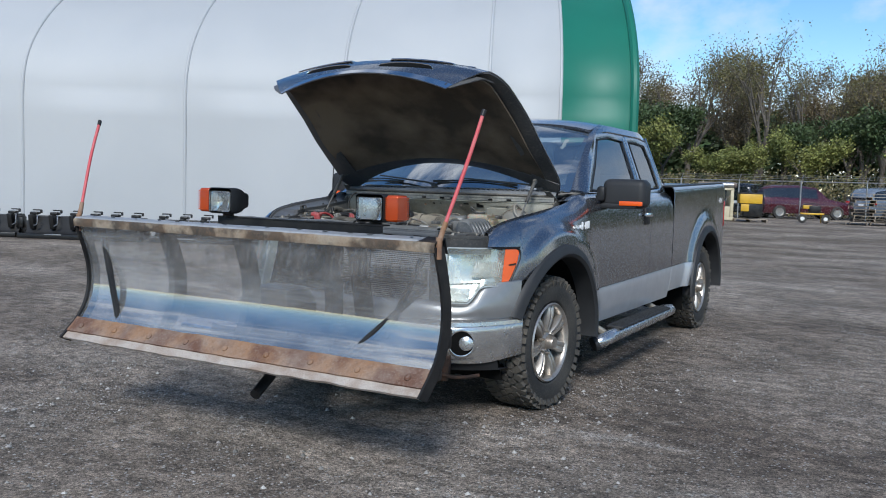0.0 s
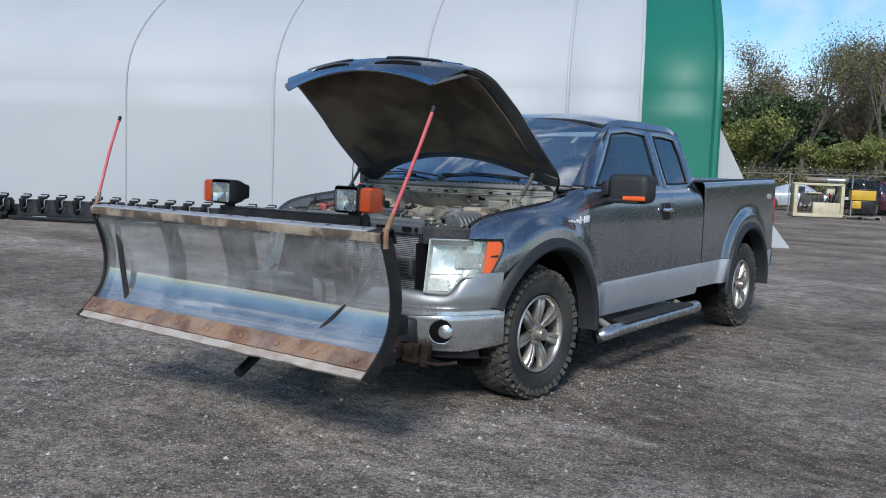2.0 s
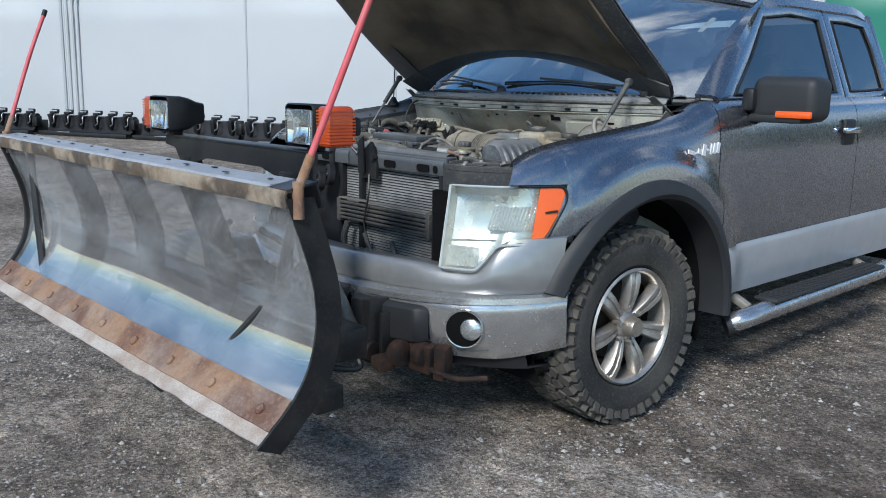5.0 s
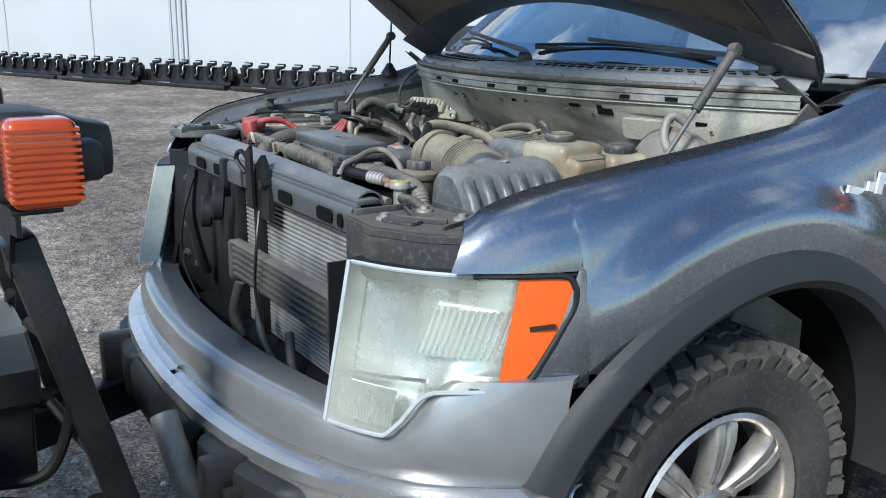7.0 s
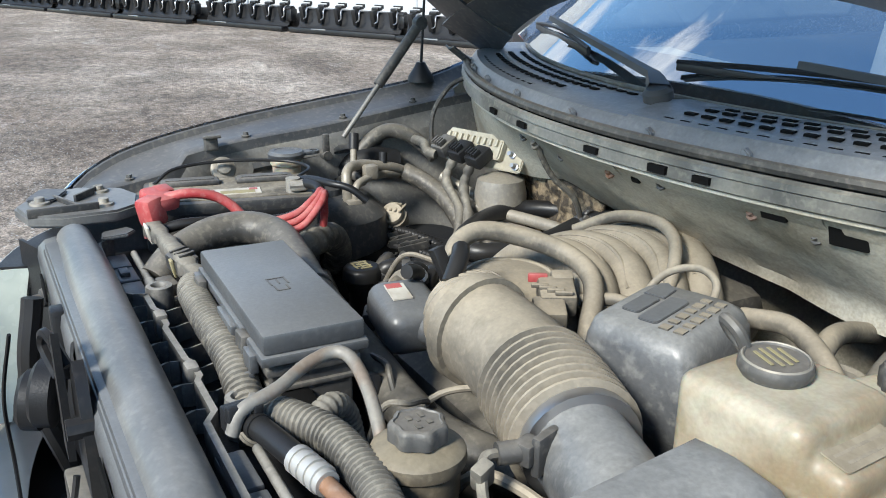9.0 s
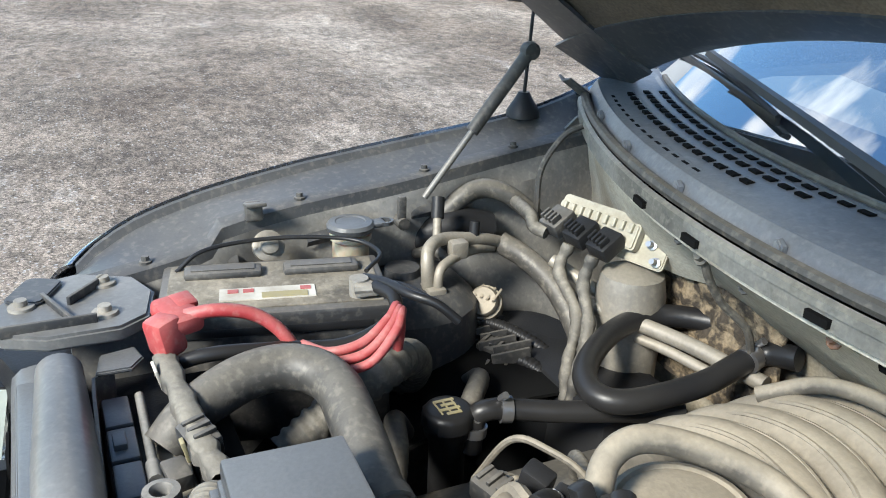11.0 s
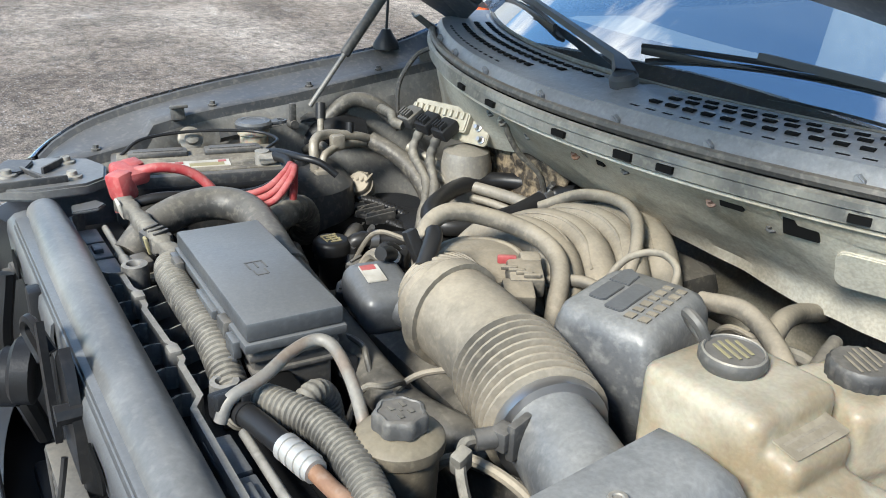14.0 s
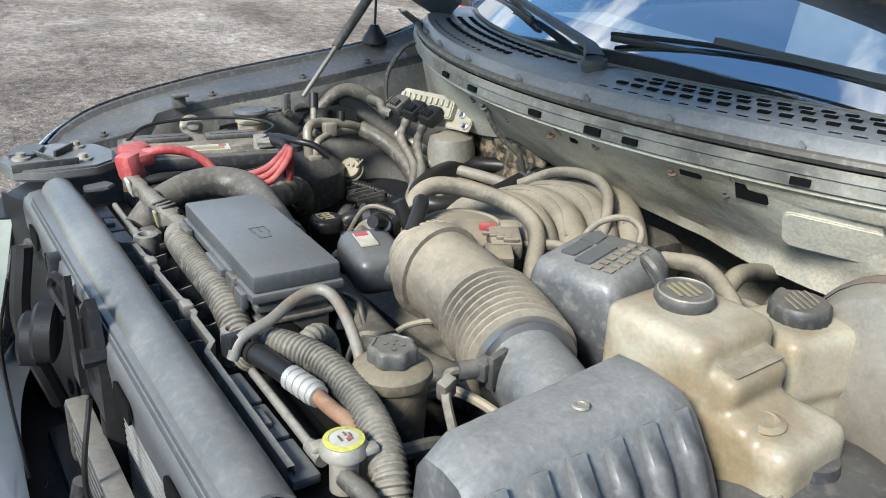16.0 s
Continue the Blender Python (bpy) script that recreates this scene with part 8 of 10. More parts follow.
for line, r, m, label in (
        ([(0.010, -0.150, 1.035), (0.000, -0.142, 1.070), (-0.022, -0.118, 1.100), (-0.022, -0.082, 1.113), (0.005, -0.035, 1.106), (0.055, 0.005, 1.092), (0.105, 0.010, 1.078), (0.145, -0.010, 1.062), (0.175, -0.040, 1.030), (0.190, -0.055, 0.97)], 0.0138, DUSTIER, "dusty looped breather hose"),
        ([(-0.110, 0.150, 1.055), (-0.060, 0.192, 1.086), (0.015, 0.204, 1.098), (0.080, 0.182, 1.094), (0.128, 0.142, 1.076), (0.150, 0.112, 1.045)], 0.0098, DUSTIER, "pale dust-coated vacuum hose"),
        ([(0.185, 0.020, 1.050), (0.200, 0.052, 1.098), (0.235, 0.074, 1.116), (0.275, 0.066, 1.112), (0.292, 0.045, 1.092)], 0.0050, DUSTIER, "thin looped vacuum hose"),
        ([(0.130, -0.020, 1.052), (0.165, 0.010, 1.060), (0.205, 0.026, 1.052), (0.24, 0.03, 1.03)], 0.0085, DUSTIER, "short vacuum hose"),
        ([(0.30, 0.090, 1.072), (0.36, 0.098, 1.082), (0.42, 0.082, 1.070), (0.465, 0.060, 1.045), (0.49, 0.03, 1.0)], 0.0125, DUSTIER, "dust-covered vacuum hose by the booster"),
        ([(0.335, 0.30, 1.020), (0.352, 0.22, 1.046), (0.380, 0.145, 1.062), (0.405, 0.090, 1.040), (0.425, 0.05, 0.97)], 0.0135, DUSTIER, "dust-covered heater hose by the booster"),
        ([(0.36, 0.03, 1.055), (0.41, 0.045, 1.062), (0.47, 0.045, 1.045)], 0.0085, DUSTIER, "thin dust-covered vacuum hose"),
        ([(0.34, 0.16, 1.02), (0.36, 0.11, 1.03), (0.36, 0.05, 1.0), (0.35, 0.0, 0.95)], 0.012, HOSE, "dark hose under the cowl"),
        ([(0.44, 0.17, 1.06), (0.455, 0.12, 1.05), (0.46, 0.07, 1.0)], 0.009, HOSE, "dark hose under the cowl")):
    bm = bmesh.new()
    tube(bm, line, r, 14)
    part("engine_hose", bm, m, truck, label)
bm = bmesh.new()
box(bm, (0.118, -0.050, 1.060), (0.060, 0.048, 0.030), 0.005, pose(0, 0, 0, 0, 8, -30))
sensor = part("map_sensor", bm, DUSTIER, truck, "dusty sensor plug on the manifold")
for at_, size in (((0.148, -0.082, 1.052), (0.048, 0.042, 0.028)), ((0.096, -0.026, 1.068), (0.026, 0.030, 0.026))):
    bm = bmesh.new()
    box(bm, at_, size, 0.005, pose(0, 0, 0, 0, 8, -30))
    part("sensor_plug", bm, DUSTIER, sensor)
for k in range(4):
    bm = bmesh.new()
    box(bm, (0.108 + 0.012 * k, -0.070 + 0.004 * k, 1.0745), (0.006, 0.022, 0.005), 0.001, pose(0, 0, 0, 0, 8, -30))
    part("sensor_rib", bm, DUSTIER, sensor)
bm = bmesh.new()
box(bm, (0.086, -0.058, 1.076), (0.008, 0.026, 0.012), 0.002, pose(0, 0, 0, 0, 0, -30))
part("red_lock_tab", bm, RED, truck)
for c, turn_ in (((-0.035, -0.160, 1.055), 25), ((-0.010, -0.178, 1.062), 40)):
    bm = bmesh.new()
    tube(bm, [Vector(c), Vector(c) + Vector((0.012, -0.018, 0.018)), Vector(c) + Vector((0.022, -0.036, 0.024))], 0.010, 12, 3)
    box(bm, Vector(c) + Vector((-0.004, 0.010, -0.002)), (0.020, 0.024, 0.018), 0.003, pose(0, 0, 0, 20, 0, turn_))
    part("vacuum_plug", bm, CLEANHOSE, truck, "black vacuum valve plug")
    bm = bmesh.new()
    tube(bm, [Vector(c) + Vector((0.004, -0.006, 0.006)), Vector(c) + Vector((0.007, -0.011, 0.011))], 0.0108, 12, 1)
    part("white_band", bm, WHITE, truck)

# foam-filled opening and heater pipes under the cowl
FOAM = material("crumbled_tan_insulation", (0.20, 0.155, 0.10), 0.95, 0.0, (0.04, 0.032, 0.024), 46, 0.95, bump=0.6, bump_scale=70, spread=0.05, grit=0.5)
bm = bmesh.new()
sheet(bm, [[(x, 0.285 + 0.012 * noise.noise(Vector((x * 40, z * 40, 2))), z) for x in [lerp(-0.46, -0.20, i / 26) for i in range(27)]] for z in [lerp(0.90, 1.075, i / 18) for i in range(19)]], 0.006)
part("foam_panel", bm, FOAM, truck, "crumbling tan insulation in the firewall opening", smooth=False)
for pts, r in (([(-0.46, 0.16, 1.005), (-0.38, 0.205, 1.000), (-0.30, 0.235, 0.998), (-0.20, 0.262, 0.992)], 0.0115), ([(-0.45, 0.17, 0.978), (-0.36, 0.215, 0.976), (-0.28, 0.24, 0.972)], 0.008), ([(-0.54, 0.14, 1.050), (-0.49, 0.17, 1.028), (-0.44, 0.19, 1.012)], 0.010)):
    bm = bmesh.new()
    tube(bm, pts, r, 12)
    part("heater_pipe", bm, TANPIPE, truck, "tan dust-covered heater pipe")

# black hoses by the firewall
bm = bmesh.new()
tube(bm, [(-0.18, 0.290, 1.035), (-0.225, 0.268, 1.022), (-0.222, 0.175, 1.000), (-0.232, 0.075, 0.992), (-0.262, 0.042, 0.992), (-0.308, 0.055, 0.996), (-0.358, 0.110, 1.000), (-0.390, 0.175, 1.004), (-0.392, 0.240, 1.006), (-0.335, 0.300, 1.008), (-0.26, 0.310, 1.01)], 0.0165, 18)
part("heater_hose", bm, CLEANHOSE, truck, "glossy black looped heater hose")
bm = bmesh.new()
tube(bm, [(-0.332, -0.095, 0.90), (-0.331, -0.090, 0.948), (-0.325, -0.075, 0.960), (-0.318, -0.045, 0.958), (-0.292, 0.012, 0.956), (-0.262, 0.090, 0.956), (-0.23, 0.16, 0.955)], 0.0145, 16)
part("heater_hose", bm, CLEANHOSE, truck, "black straight heater hose")
for p, q in (((-0.2265, 0.262, 1.021), (-0.2225, 0.246, 1.018)), ((-0.322, -0.060, 0.959), (-0.318, -0.046, 0.958)), ((-0.331, -0.093, 0.925), (-0.331, -0.092, 0.938))):
    bm = bmesh.new()
    tube(bm, [p, q], 0.0178, 18, 1)
    rod(bm, Vector(p) + Vector((0.0, 0.0, 0.016)), Vector(p) + Vector((0.012, 0.0, 0.028)), 0.005, n=8)
    part("hose_clamp", bm, STEEL, truck, "bright spring hose clamp")
bm = bmesh.new()
lathe(bm, [(0, -0.16), (0.024, -0.16), (0.024, -0.040), (0.030, -0.030), (0.032, -0.018), (0.034, -0.016), (0.034, 0.0), (0.030, 0.006), (0.026, 0.0075), (0, 0.008)], (-0.345, -0.123, 0.956), (0, 0, 1), 28, lambda a, k: 1 + (0.03 * math.cos(12 * a) if 3 < k < 7 else 0))
oil = part("oil_filler", bm, CLEANHOSE, truck, "black oil filler neck with yellow-marked cap")
bm = bmesh.new()
for k in range(4):
    box(bm, (-0.345 + 0.010 * (k - 1.5), -0.123 + 0.002 * (k % 2), 0.9645), (0.005, 0.028 - 0.008 * (k % 2), 0.001))
for k in range(3):
    box(bm, (-0.345, -0.137 + 0.012 * k, 0.9647), (0.030, 0.0022, 0.001))
part("cap_marking", bm, DULLYELLOW, oil)
# refrigerant lines
for pts, r in (([(-0.600, -0.045, 0.84), (-0.602, -0.035, 0.94), (-0.606, -0.040, 1.035), (-0.622, -0.030, 1.062), (-0.640, 0.000, 1.066), (-0.648, 0.045, 1.058), (-0.655, 0.085, 1.048), (-0.664, 0.115, 1.036)], 0.0105),
               ([(-0.585, -0.020, 0.84), (-0.592, -0.022, 0.92), (-0.596, -0.026, 1.02), (-0.612, 0.000, 1.040), (-0.640, 0.055, 1.040), (-0.660, 0.100, 1.030)], 0.0080),
               ([(-0.640, -0.010, 1.066), (-0.668, 0.003, 1.100)], 0.0070), ([(-0.648, 0.060, 1.05), (-0.652, 0.062, 1.066)], 0.0065)):
    bm = bmesh.new()
    tube(bm, pts, r, 12)
    part("refrigerant_pipe", bm, TANPIPE, truck, "dull dusty aluminium refrigerant pipe")
for p, q, r in (((-0.664, 0.001, 1.092), (-0.678, 0.008, 1.122), 0.0105), ((-0.651, 0.061, 1.060), (-0.656, 0.064, 1.082), 0.0085)):
    bm = bmesh.new()
    tube(bm, [p, q], r, 12, 1)
    part("port_cap", bm, BLACK, truck, "black service port cap")
bm = bmesh.new()
box(bm, (-0.600, -0.032, 1.000), (0.040, 0.030, 0.018), 0.004)
part("pipe_clamp", bm, TANPIPE, truck)
bm = bmesh.new()
box(bm, (-0.625, 0.020, 1.052), (0.024, 0.030, 0.030), 0.005)
part("pipe_clamp", bm, TANPIPE, truck)
for pts, r, m, label in (
        ([(-0.74, 0.000, 1.02), (-0.735, 0.035, 1.058), (-0.728, 0.075, 1.098), (-0.722, 0.110, 1.112), (-0.705, 0.145, 1.104), (-0.685, 0.175, 1.080), (-0.66, 0.19, 1.06)], 0.0165, HOSE, "dusty wrapped hose over the corner"),
        ([(-0.755, -0.04, 0.99), (-0.735, 0.015, 1.035), (-0.72, 0.065, 1.052), (-0.715, 0.12, 1.04)], 0.030, BLACK, "thick black drain hose"),
        ([(-0.668, 0.118, 1.034), (-0.63, 0.150, 1.014), (-0.57, 0.170, 0.985), (-0.50, 0.175, 0.935), (-0.46, 0.17, 0.88)], 0.0190, HOSE, "black rubber refrigerant hose"),
        ([(-0.70, -0.02, 1.02), (-0.66, -0.005, 1.040), (-0.63, 0.010, 1.030)], 0.009, HOSE, "dusty wrapped hose"),
        ([(-0.56, 0.04, 0.86), (-0.52, 0.06, 0.905), (-0.47, 0.09, 0.90), (-0.43, 0.10, 0.86)], 0.013, CLEANHOSE, "dark ribbed loom"),
        ([(-0.60, 0.06, 0.93), (-0.56, 0.09, 0.925), (-0.50, 0.12, 0.91), (-0.44, 0.13, 0.88)], 0.011, CLEANHOSE, "dark ribbed loom"),
        ([(-0.52, -0.03, 0.86), (-0.46, -0.02, 0.92), (-0.40, -0.06, 0.93), (-0.36, -0.10, 0.90)], 0.015, HOSE, "dusty wrapped hose"),
        ([(-0.40, -0.16, 0.90), (-0.36, -0.19, 0.95), (-0.30, -0.21, 0.95), (-0.24, -0.24, 0.92)], 0.014, HOSE, "dusty wrapped hose"),
        ([(-0.24, -0.10, 0.90), (-0.20, -0.13, 0.955), (-0.14, -0.13, 0.985), (-0.10, -0.10, 0.96), (-0.08, -0.06, 0.92)], 0.011, DUSTIER, "pale wrapped loom"),
        ([(-0.20, -0.02, 0.93), (-0.15, -0.06, 1.00), (-0.10, -0.08, 1.01), (-0.06, -0.12, 0.98)], 0.009, LOOM, "taped wiring loom"),
        ([(-0.14, -0.20, 0.93), (-0.09, -0.20, 0.99), (-0.05, -0.17, 1.02), (-0.03, -0.14, 0.99)], 0.008, LOOM, "taped wiring loom")):
    bm = bmesh.new()
    tube(bm, pts, r, 14, ribs=0.008 if "loom" in label else 0, rib_depth=-0.0012)
    part("corner_hose", bm, m, truck, label)
# heater case, deep in the corner
bm = bmesh.new()
lathe(bm, [(0.0, 0.0), (0.12, 0.0), (0.12, 0.12), (0.105, 0.15), (0.06, 0.155), (0, 0.15)], (-0.55, 0.105, 0.76), (0.1, -0.15, 1), 28)
box(bm, (-0.44, 0.16, 0.84), (0.30, 0.16, 0.16), 0.03)
box(bm, (-0.62, 0.02, 0.84), (0.10, 0.14, 0.16), 0.03)
part("heater_case", bm, BLACK, truck, "black moulded heater blower case")
for k in range(7):
    bm = bmesh.new()
    box(bm, (-0.63 + 0.022 * k, 0.055 + 0.014 * (k % 2), 0.918), (0.005, 0.060, 0.022), 0.001, pose(0, 0, 0, 10, 0, -15))
    part("case_rib", bm, DUSTY, truck)
bm = bmesh.new()
lathe(bm, [(0.05, 0.0), (0.052, 0.15), (0.046, 0.18), (0.02, 0.19), (0, 0.19)], (-0.435, 0.215, 0.88), (0, 0, 1), 24)
part("accumulator", bm, ALLOY_DUSTY, truck, "dull aluminium accumulator can")
bm = bmesh.new()
lathe(bm, [(0, 0.018), (0.022, 0.018), (0.025, 0.012), (0.025, 0.006), (0.029, 0.004), (0.029, -0.010), (0.024, -0.012), (0.024, -0.035), (0, -0.035)], (-0.612, 0.066, 0.956), (0.55, -0.55, 0.6), 22)
for k in range(4):
    box(bm, Vector((-0.622 + 0.009 * k, 0.060 + 0.006 * k, 0.975)), (0.004, 0.03, 0.006), 0.001, pose(0, 0, 0, 20, 30, 45))
part("wiring_connector", bm, DUSTIER, truck, "round dusty wiring connector")
for x, y, z, a in ((-0.548, 0.050, 0.905, 30), (-0.525, 0.075, 0.90, 12), (-0.50, 0.03, 0.89, 50), (-0.15, -0.16, 0.985, 20), (-0.11, -0.20, 0.97, 60), (-0.27, -0.44, 1.045, 15)):
    bm = bmesh.new()
    box(bm, (x, y, z), (0.046, 0.034, 0.028), 0.005, pose(0, 0, 0, 8, 6, a))
    for k in range(3):
        box(bm, Vector((x, y, z + 0.016)) + pose(0, 0, 0, 0, 0, a) @ Vector((-0.014 + 0.014 * k, 0, 0)), (0.005, 0.024, 0.006), 0.001, pose(0, 0, 0, 8, 6, a))
    part("wiring_connector", bm, DUSTY, truck, "square dusty wiring connector")
# module on the firewall
CREAM = material("dusty_cream_coated_plate", (0.40, 0.375, 0.30), 0.55, 0.1, (0.27, 0.24, 0.18), 14, 0.8, bump=0.1, bump_scale=60, dust=(0.46, 0.42, 0.33), dust_amount=0.35, dust_scale=8)
MOD = pose(-0.492, 0.205, 1.108, 64, 0, 18)
bm = bmesh.new()
slab(bm, rounded(0.205, 0.066, 0.008, 3), 0.008, MOD @ Matrix.Translation((0.004, 0, -0.008)), 0.002)
slab(bm, rounded(0.150, 0.040, 0.006, 3), 0.018, MOD @ Matrix.Translation((-0.014, 0.002, 0)), 0.003)
module = part("engine_computer", bm, CREAM, truck, "tan engine control module with three black plugs")
for k in range(9):
    bm = bmesh.new()
    p = MOD @ Vector((-0.076 + 0.0155 * k, 0.013, 0.020))
    box(bm, p, (0.007, 0.014, 0.008), 0.001, MOD.to_3x3().to_4x4())
    part("socket_rib", bm, CREAM, module)
for dx, dy in ((0.095, -0.022), (0.096, 0.020), (0.080, 0.0)):
    bm = bmesh.new()
    p, n_ = MOD @ Vector((dx, dy, 0)), MOD.to_3x3() @ Vector((0, 0, 1))
    lathe(bm, [(0.008, 0), (0.008, 0.004), (0.0045, 0.005), (0.0045, 0.016), (0, 0.016)], p, n_, 8)
    part("module_bolt", bm, STEEL, module)
for k in range(3):
    p = MOD @ Vector((-0.070 + 0.047 * k, -0.014 - 0.004 * k, 0.030))
    bm = bmesh.new()
    box(bm, p, (0.040, 0.044, 0.026), 0.004, pose(0, 0, 0, 30, 0, 9))
    for q in range(4):
        box(bm, p + Vector((-0.014 + 0.0095 * q, -0.014, 0.010)), (0.004, 0.018, 0.012), 0.001, pose(0, 0, 0, 30, 0, 9))
    part("plug", bm, BLACK if k else DUSTY, module)
    bm = bmesh.new()
    a = p + Vector((0, -0.020, -0.016))
    if k:
        tube(bm, [a, a + Vector((0.004, -0.016, -0.040)), Vector((-0.475 + 0.030 * k, 0.130, 1.00)), Vector((-0.440 + 0.026 * k, 0.100, 0.94)), Vector((-0.40 + 0.01 * k, 0.085, 0.88))], 0.0095, 10, radius=lambda t: 0.0095 + 0.0018 * math.sin(41 * t) * math.sin(17 * t))
    else:
        tube(bm, [a, a + Vector((-0.020, -0.010, 0.004)), a + Vector((-0.045, -0.004, 0.014)), Vector((-0.69, 0.155, 1.095))], 0.0105, 10)
    part("plug_loom", bm, LOOM, module)
# washer filler on the far inner fender
bm = bmesh.new()
lathe(bm, [(0, -0.10), (0.028, -0.10), (0.028, -0.020), (0.032, -0.016), (0.032, -0.008), (0.028, -0.004), (0, -0.004)], (-0.668, -0.142, 1.094), (0, 0, 1), 24)
small = part("washer_filler", bm, RESERVOIR, truck, "cream plastic filler neck with grey cap")
bm = bmesh.new()
lathe(bm, [(0.036, -0.004), (0.037, 0.003), (0.033, 0.008), (0.024, 0.009), (0.022, 0.0075), (0, 0.0085)], (-0.668, -0.142, 1.096), (0, 0, 1), 28)
box(bm, (-0.665, -0.100, 1.097), (0.026, 0.022, 0.008), 0.003)
lathe(bm, [(0.010, -0.003), (0.010, 0.003), (0.014, 0.003), (0.014, -0.003)], (-0.664, -0.088, 1.098), (0, 0, 1), 12)
part("filler_cap", bm, COVER, small, "dusty grey washer cap with pull tab")

# coolant reservoir
DUSTYPRINT = material("faded_moulded_print", (0.27, 0.235, 0.175), 0.6, 0.0, (0.19, 0.16, 0.115), 60, 0.8)
def moulded(name, pieces, mat, parent, label, voxel=0.0045, passes=7):
    """Blow-moulded tank: rounded blocks fused into one soft skin."""
    bm = bmesh.new()
    for c, size, r, m in pieces:
        box(bm, c, size, r, m, seg=3)
    ob = part(name, bm, mat, parent, label, angle=180)
    fuse_up = ob.modifiers.new("moulded", "REMESH")
    fuse_up.mode, fuse_up.voxel_size, fuse_up.use_smooth_shade = "VOXEL", voxel, True
    soften = ob.modifiers.new("softened", "SMOOTH")
    soften.factor, soften.iterations = 0.5, passes
    return ob


TANK = pose(0, 0, 0, 0, 0, 4)
res = moulded("coolant_reservoir", [
    ((0.510, -0.092, 1.030), (0.135, 0.130, 0.200), 0.014, TANK),
    ((0.470, -0.100, 1.060), (0.060, 0.110, 0.135), 0.012, TANK),
    ((0.578, -0.092, 1.035), (0.050, 0.098, 0.140), 0.014, TANK @ pose(0, 0, 0, 0, 10)),
    ((0.600, -0.090, 1.000), (0.080, 0.110, 0.130), 0.018, TANK),
    ((0.640, -0.076, 0.990), (0.075, 0.120, 0.130), 0.020, TANK),
    ((0.628, -0.072, 0.936), (0.130, 0.175, 0.014), 0.005, TANK),
], RESERVOIR, truck, "yellowed translucent coolant reservoir with dark cap")
bm = bmesh.new()
lathe(bm, [(0.018, 0.0), (0.020, 0.004), (0.013, 0.007), (0.010, 0.002), (0, 0.001)], (0.632, -0.105, 1.056), (0.1, -0.1, 1), 18)
part("moulded_boss", bm, RESERVOIR, res)
bm = bmesh.new()
tube(bm, [(0.668, -0.118, 1.010), (0.676, -0.136, 0.985), (0.682, -0.145, 0.93)], 0.008, 10)
part("outlet_hose", bm, DUSTIER, res, "dusty outlet hose")
bm = bmesh.new()
lathe(bm, [(0.029, -0.004), (0.033, 0.002), (0.033, 0.008), (0.031, 0.012), (0.028, 0.0125), (0.027, 0.011), (0, 0.012)], (0.498, -0.092, 1.134), (0.05, -0.02, 1), 32)
part("reservoir_cap", bm, DUSTY, res, "dusty black snap cap")
bm = bmesh.new()
tube(bm, [(0.462, -0.092, 1.140), (0.448, -0.096, 1.152), (0.446, -0.104, 1.166), (0.462, -0.104, 1.160), (0.468, -0.098, 1.145)], 0.006, 8)
part("cap_strap", bm, DUSTY, res)
bm = bmesh.new()
lathe(bm, [(0.0275, 0.0115), (0.029, 0.0135), (0.031, 0.0115)], (0.498, -0.092, 1.134), (0.05, -0.02, 1), 32)
part("cap_ring", bm, ALLOY_DUSTY, res)
bm = bmesh.new()
for k in range(4):
    box(bm, (0.494 + 0.002 * k, -0.104 + 0.008 * k, 1.1468), (0.036 - 0.008 * (k in (0, 3)), 0.0030, 0.001), 0.0, pose(0, 0, 0, 0, 0, -15))
part("cap_print", bm, DULLYELLOW, res)
bm = bmesh.new()
slab(bm, rounded(0.046, 0.082, 0.004, 3), 0.0015, Matrix.Translation((0.583, -0.090, 1.1065)) @ pose(0, 0, 0, 0, 12, 4))
label = part("moulded_label", bm, DUSTYPRINT, res, "faded moulded caution panel")
bm = bmesh.new()
for k in range(4):
    box(bm, (0.568 + 0.010 * k, -0.090, 1.1105 - 0.0020 * k), (0.0030, 0.070 - 0.012 * (k % 2), 0.001), 0.0, pose(0, 0, 0, 0, 12, 4))
part("label_bar", bm, DUSTIER, res)
# brake reservoir and booster
brk = moulded("brake_fluid_reservoir", [((0.548, 0.052, 1.058), (0.105, 0.115, 0.085), 0.014, pose(0, 0, 0, 0, 0, -10)), ((0.552, 0.050, 1.000), (0.085, 0.090, 0.070), 0.012, pose(0, 0, 0, 0, 0, -10))], RESERVOIR, truck, "cream brake fluid reservoir with ribbed black cap", 0.005, 5)
bm = bmesh.new()
lathe(bm, [(0.032, 0.0), (0.034, 0.004), (0.034, 0.018), (0.031, 0.022), (0, 0.023)], (0.545, 0.050, 1.098), (0, 0, 1), 40, lambda a, k: 1 + 0.025 * math.cos(20 * a))
part("brake_cap", bm, DUSTY, brk)
bm = bmesh.new()
for k in range(5):
    box(bm, (0.545, 0.050 - 0.018 + 0.009 * k, 1.1215), (0.044 - 0.006 * abs(k - 2), 0.003, 0.001), 0.0, pose(0, 0, 0, 0, 0, -25))
part("cap_print", bm, DUSTIER, brk)
bm = bmesh.new()
lathe(bm, [(0, -0.02), (0.06, -0.018), (0.115, 0.0), (0.128, 0.02), (0.130, 0.05), (0.122, 0.07), (0.10, 0.11)], (0.64, 0.09, 1.03), (0.05, 1, 0.05), 36)
part("brake_booster", bm, ALLOY_DUSTY, truck, "dusty round brake booster")
bm = bmesh.new()
lathe(bm, [(0.129, 0.02), (0.134, 0.028), (0.134, 0.036), (0.129, 0.044)], (0.64, 0.09, 1.03), (0.05, 1, 0.05), 36)
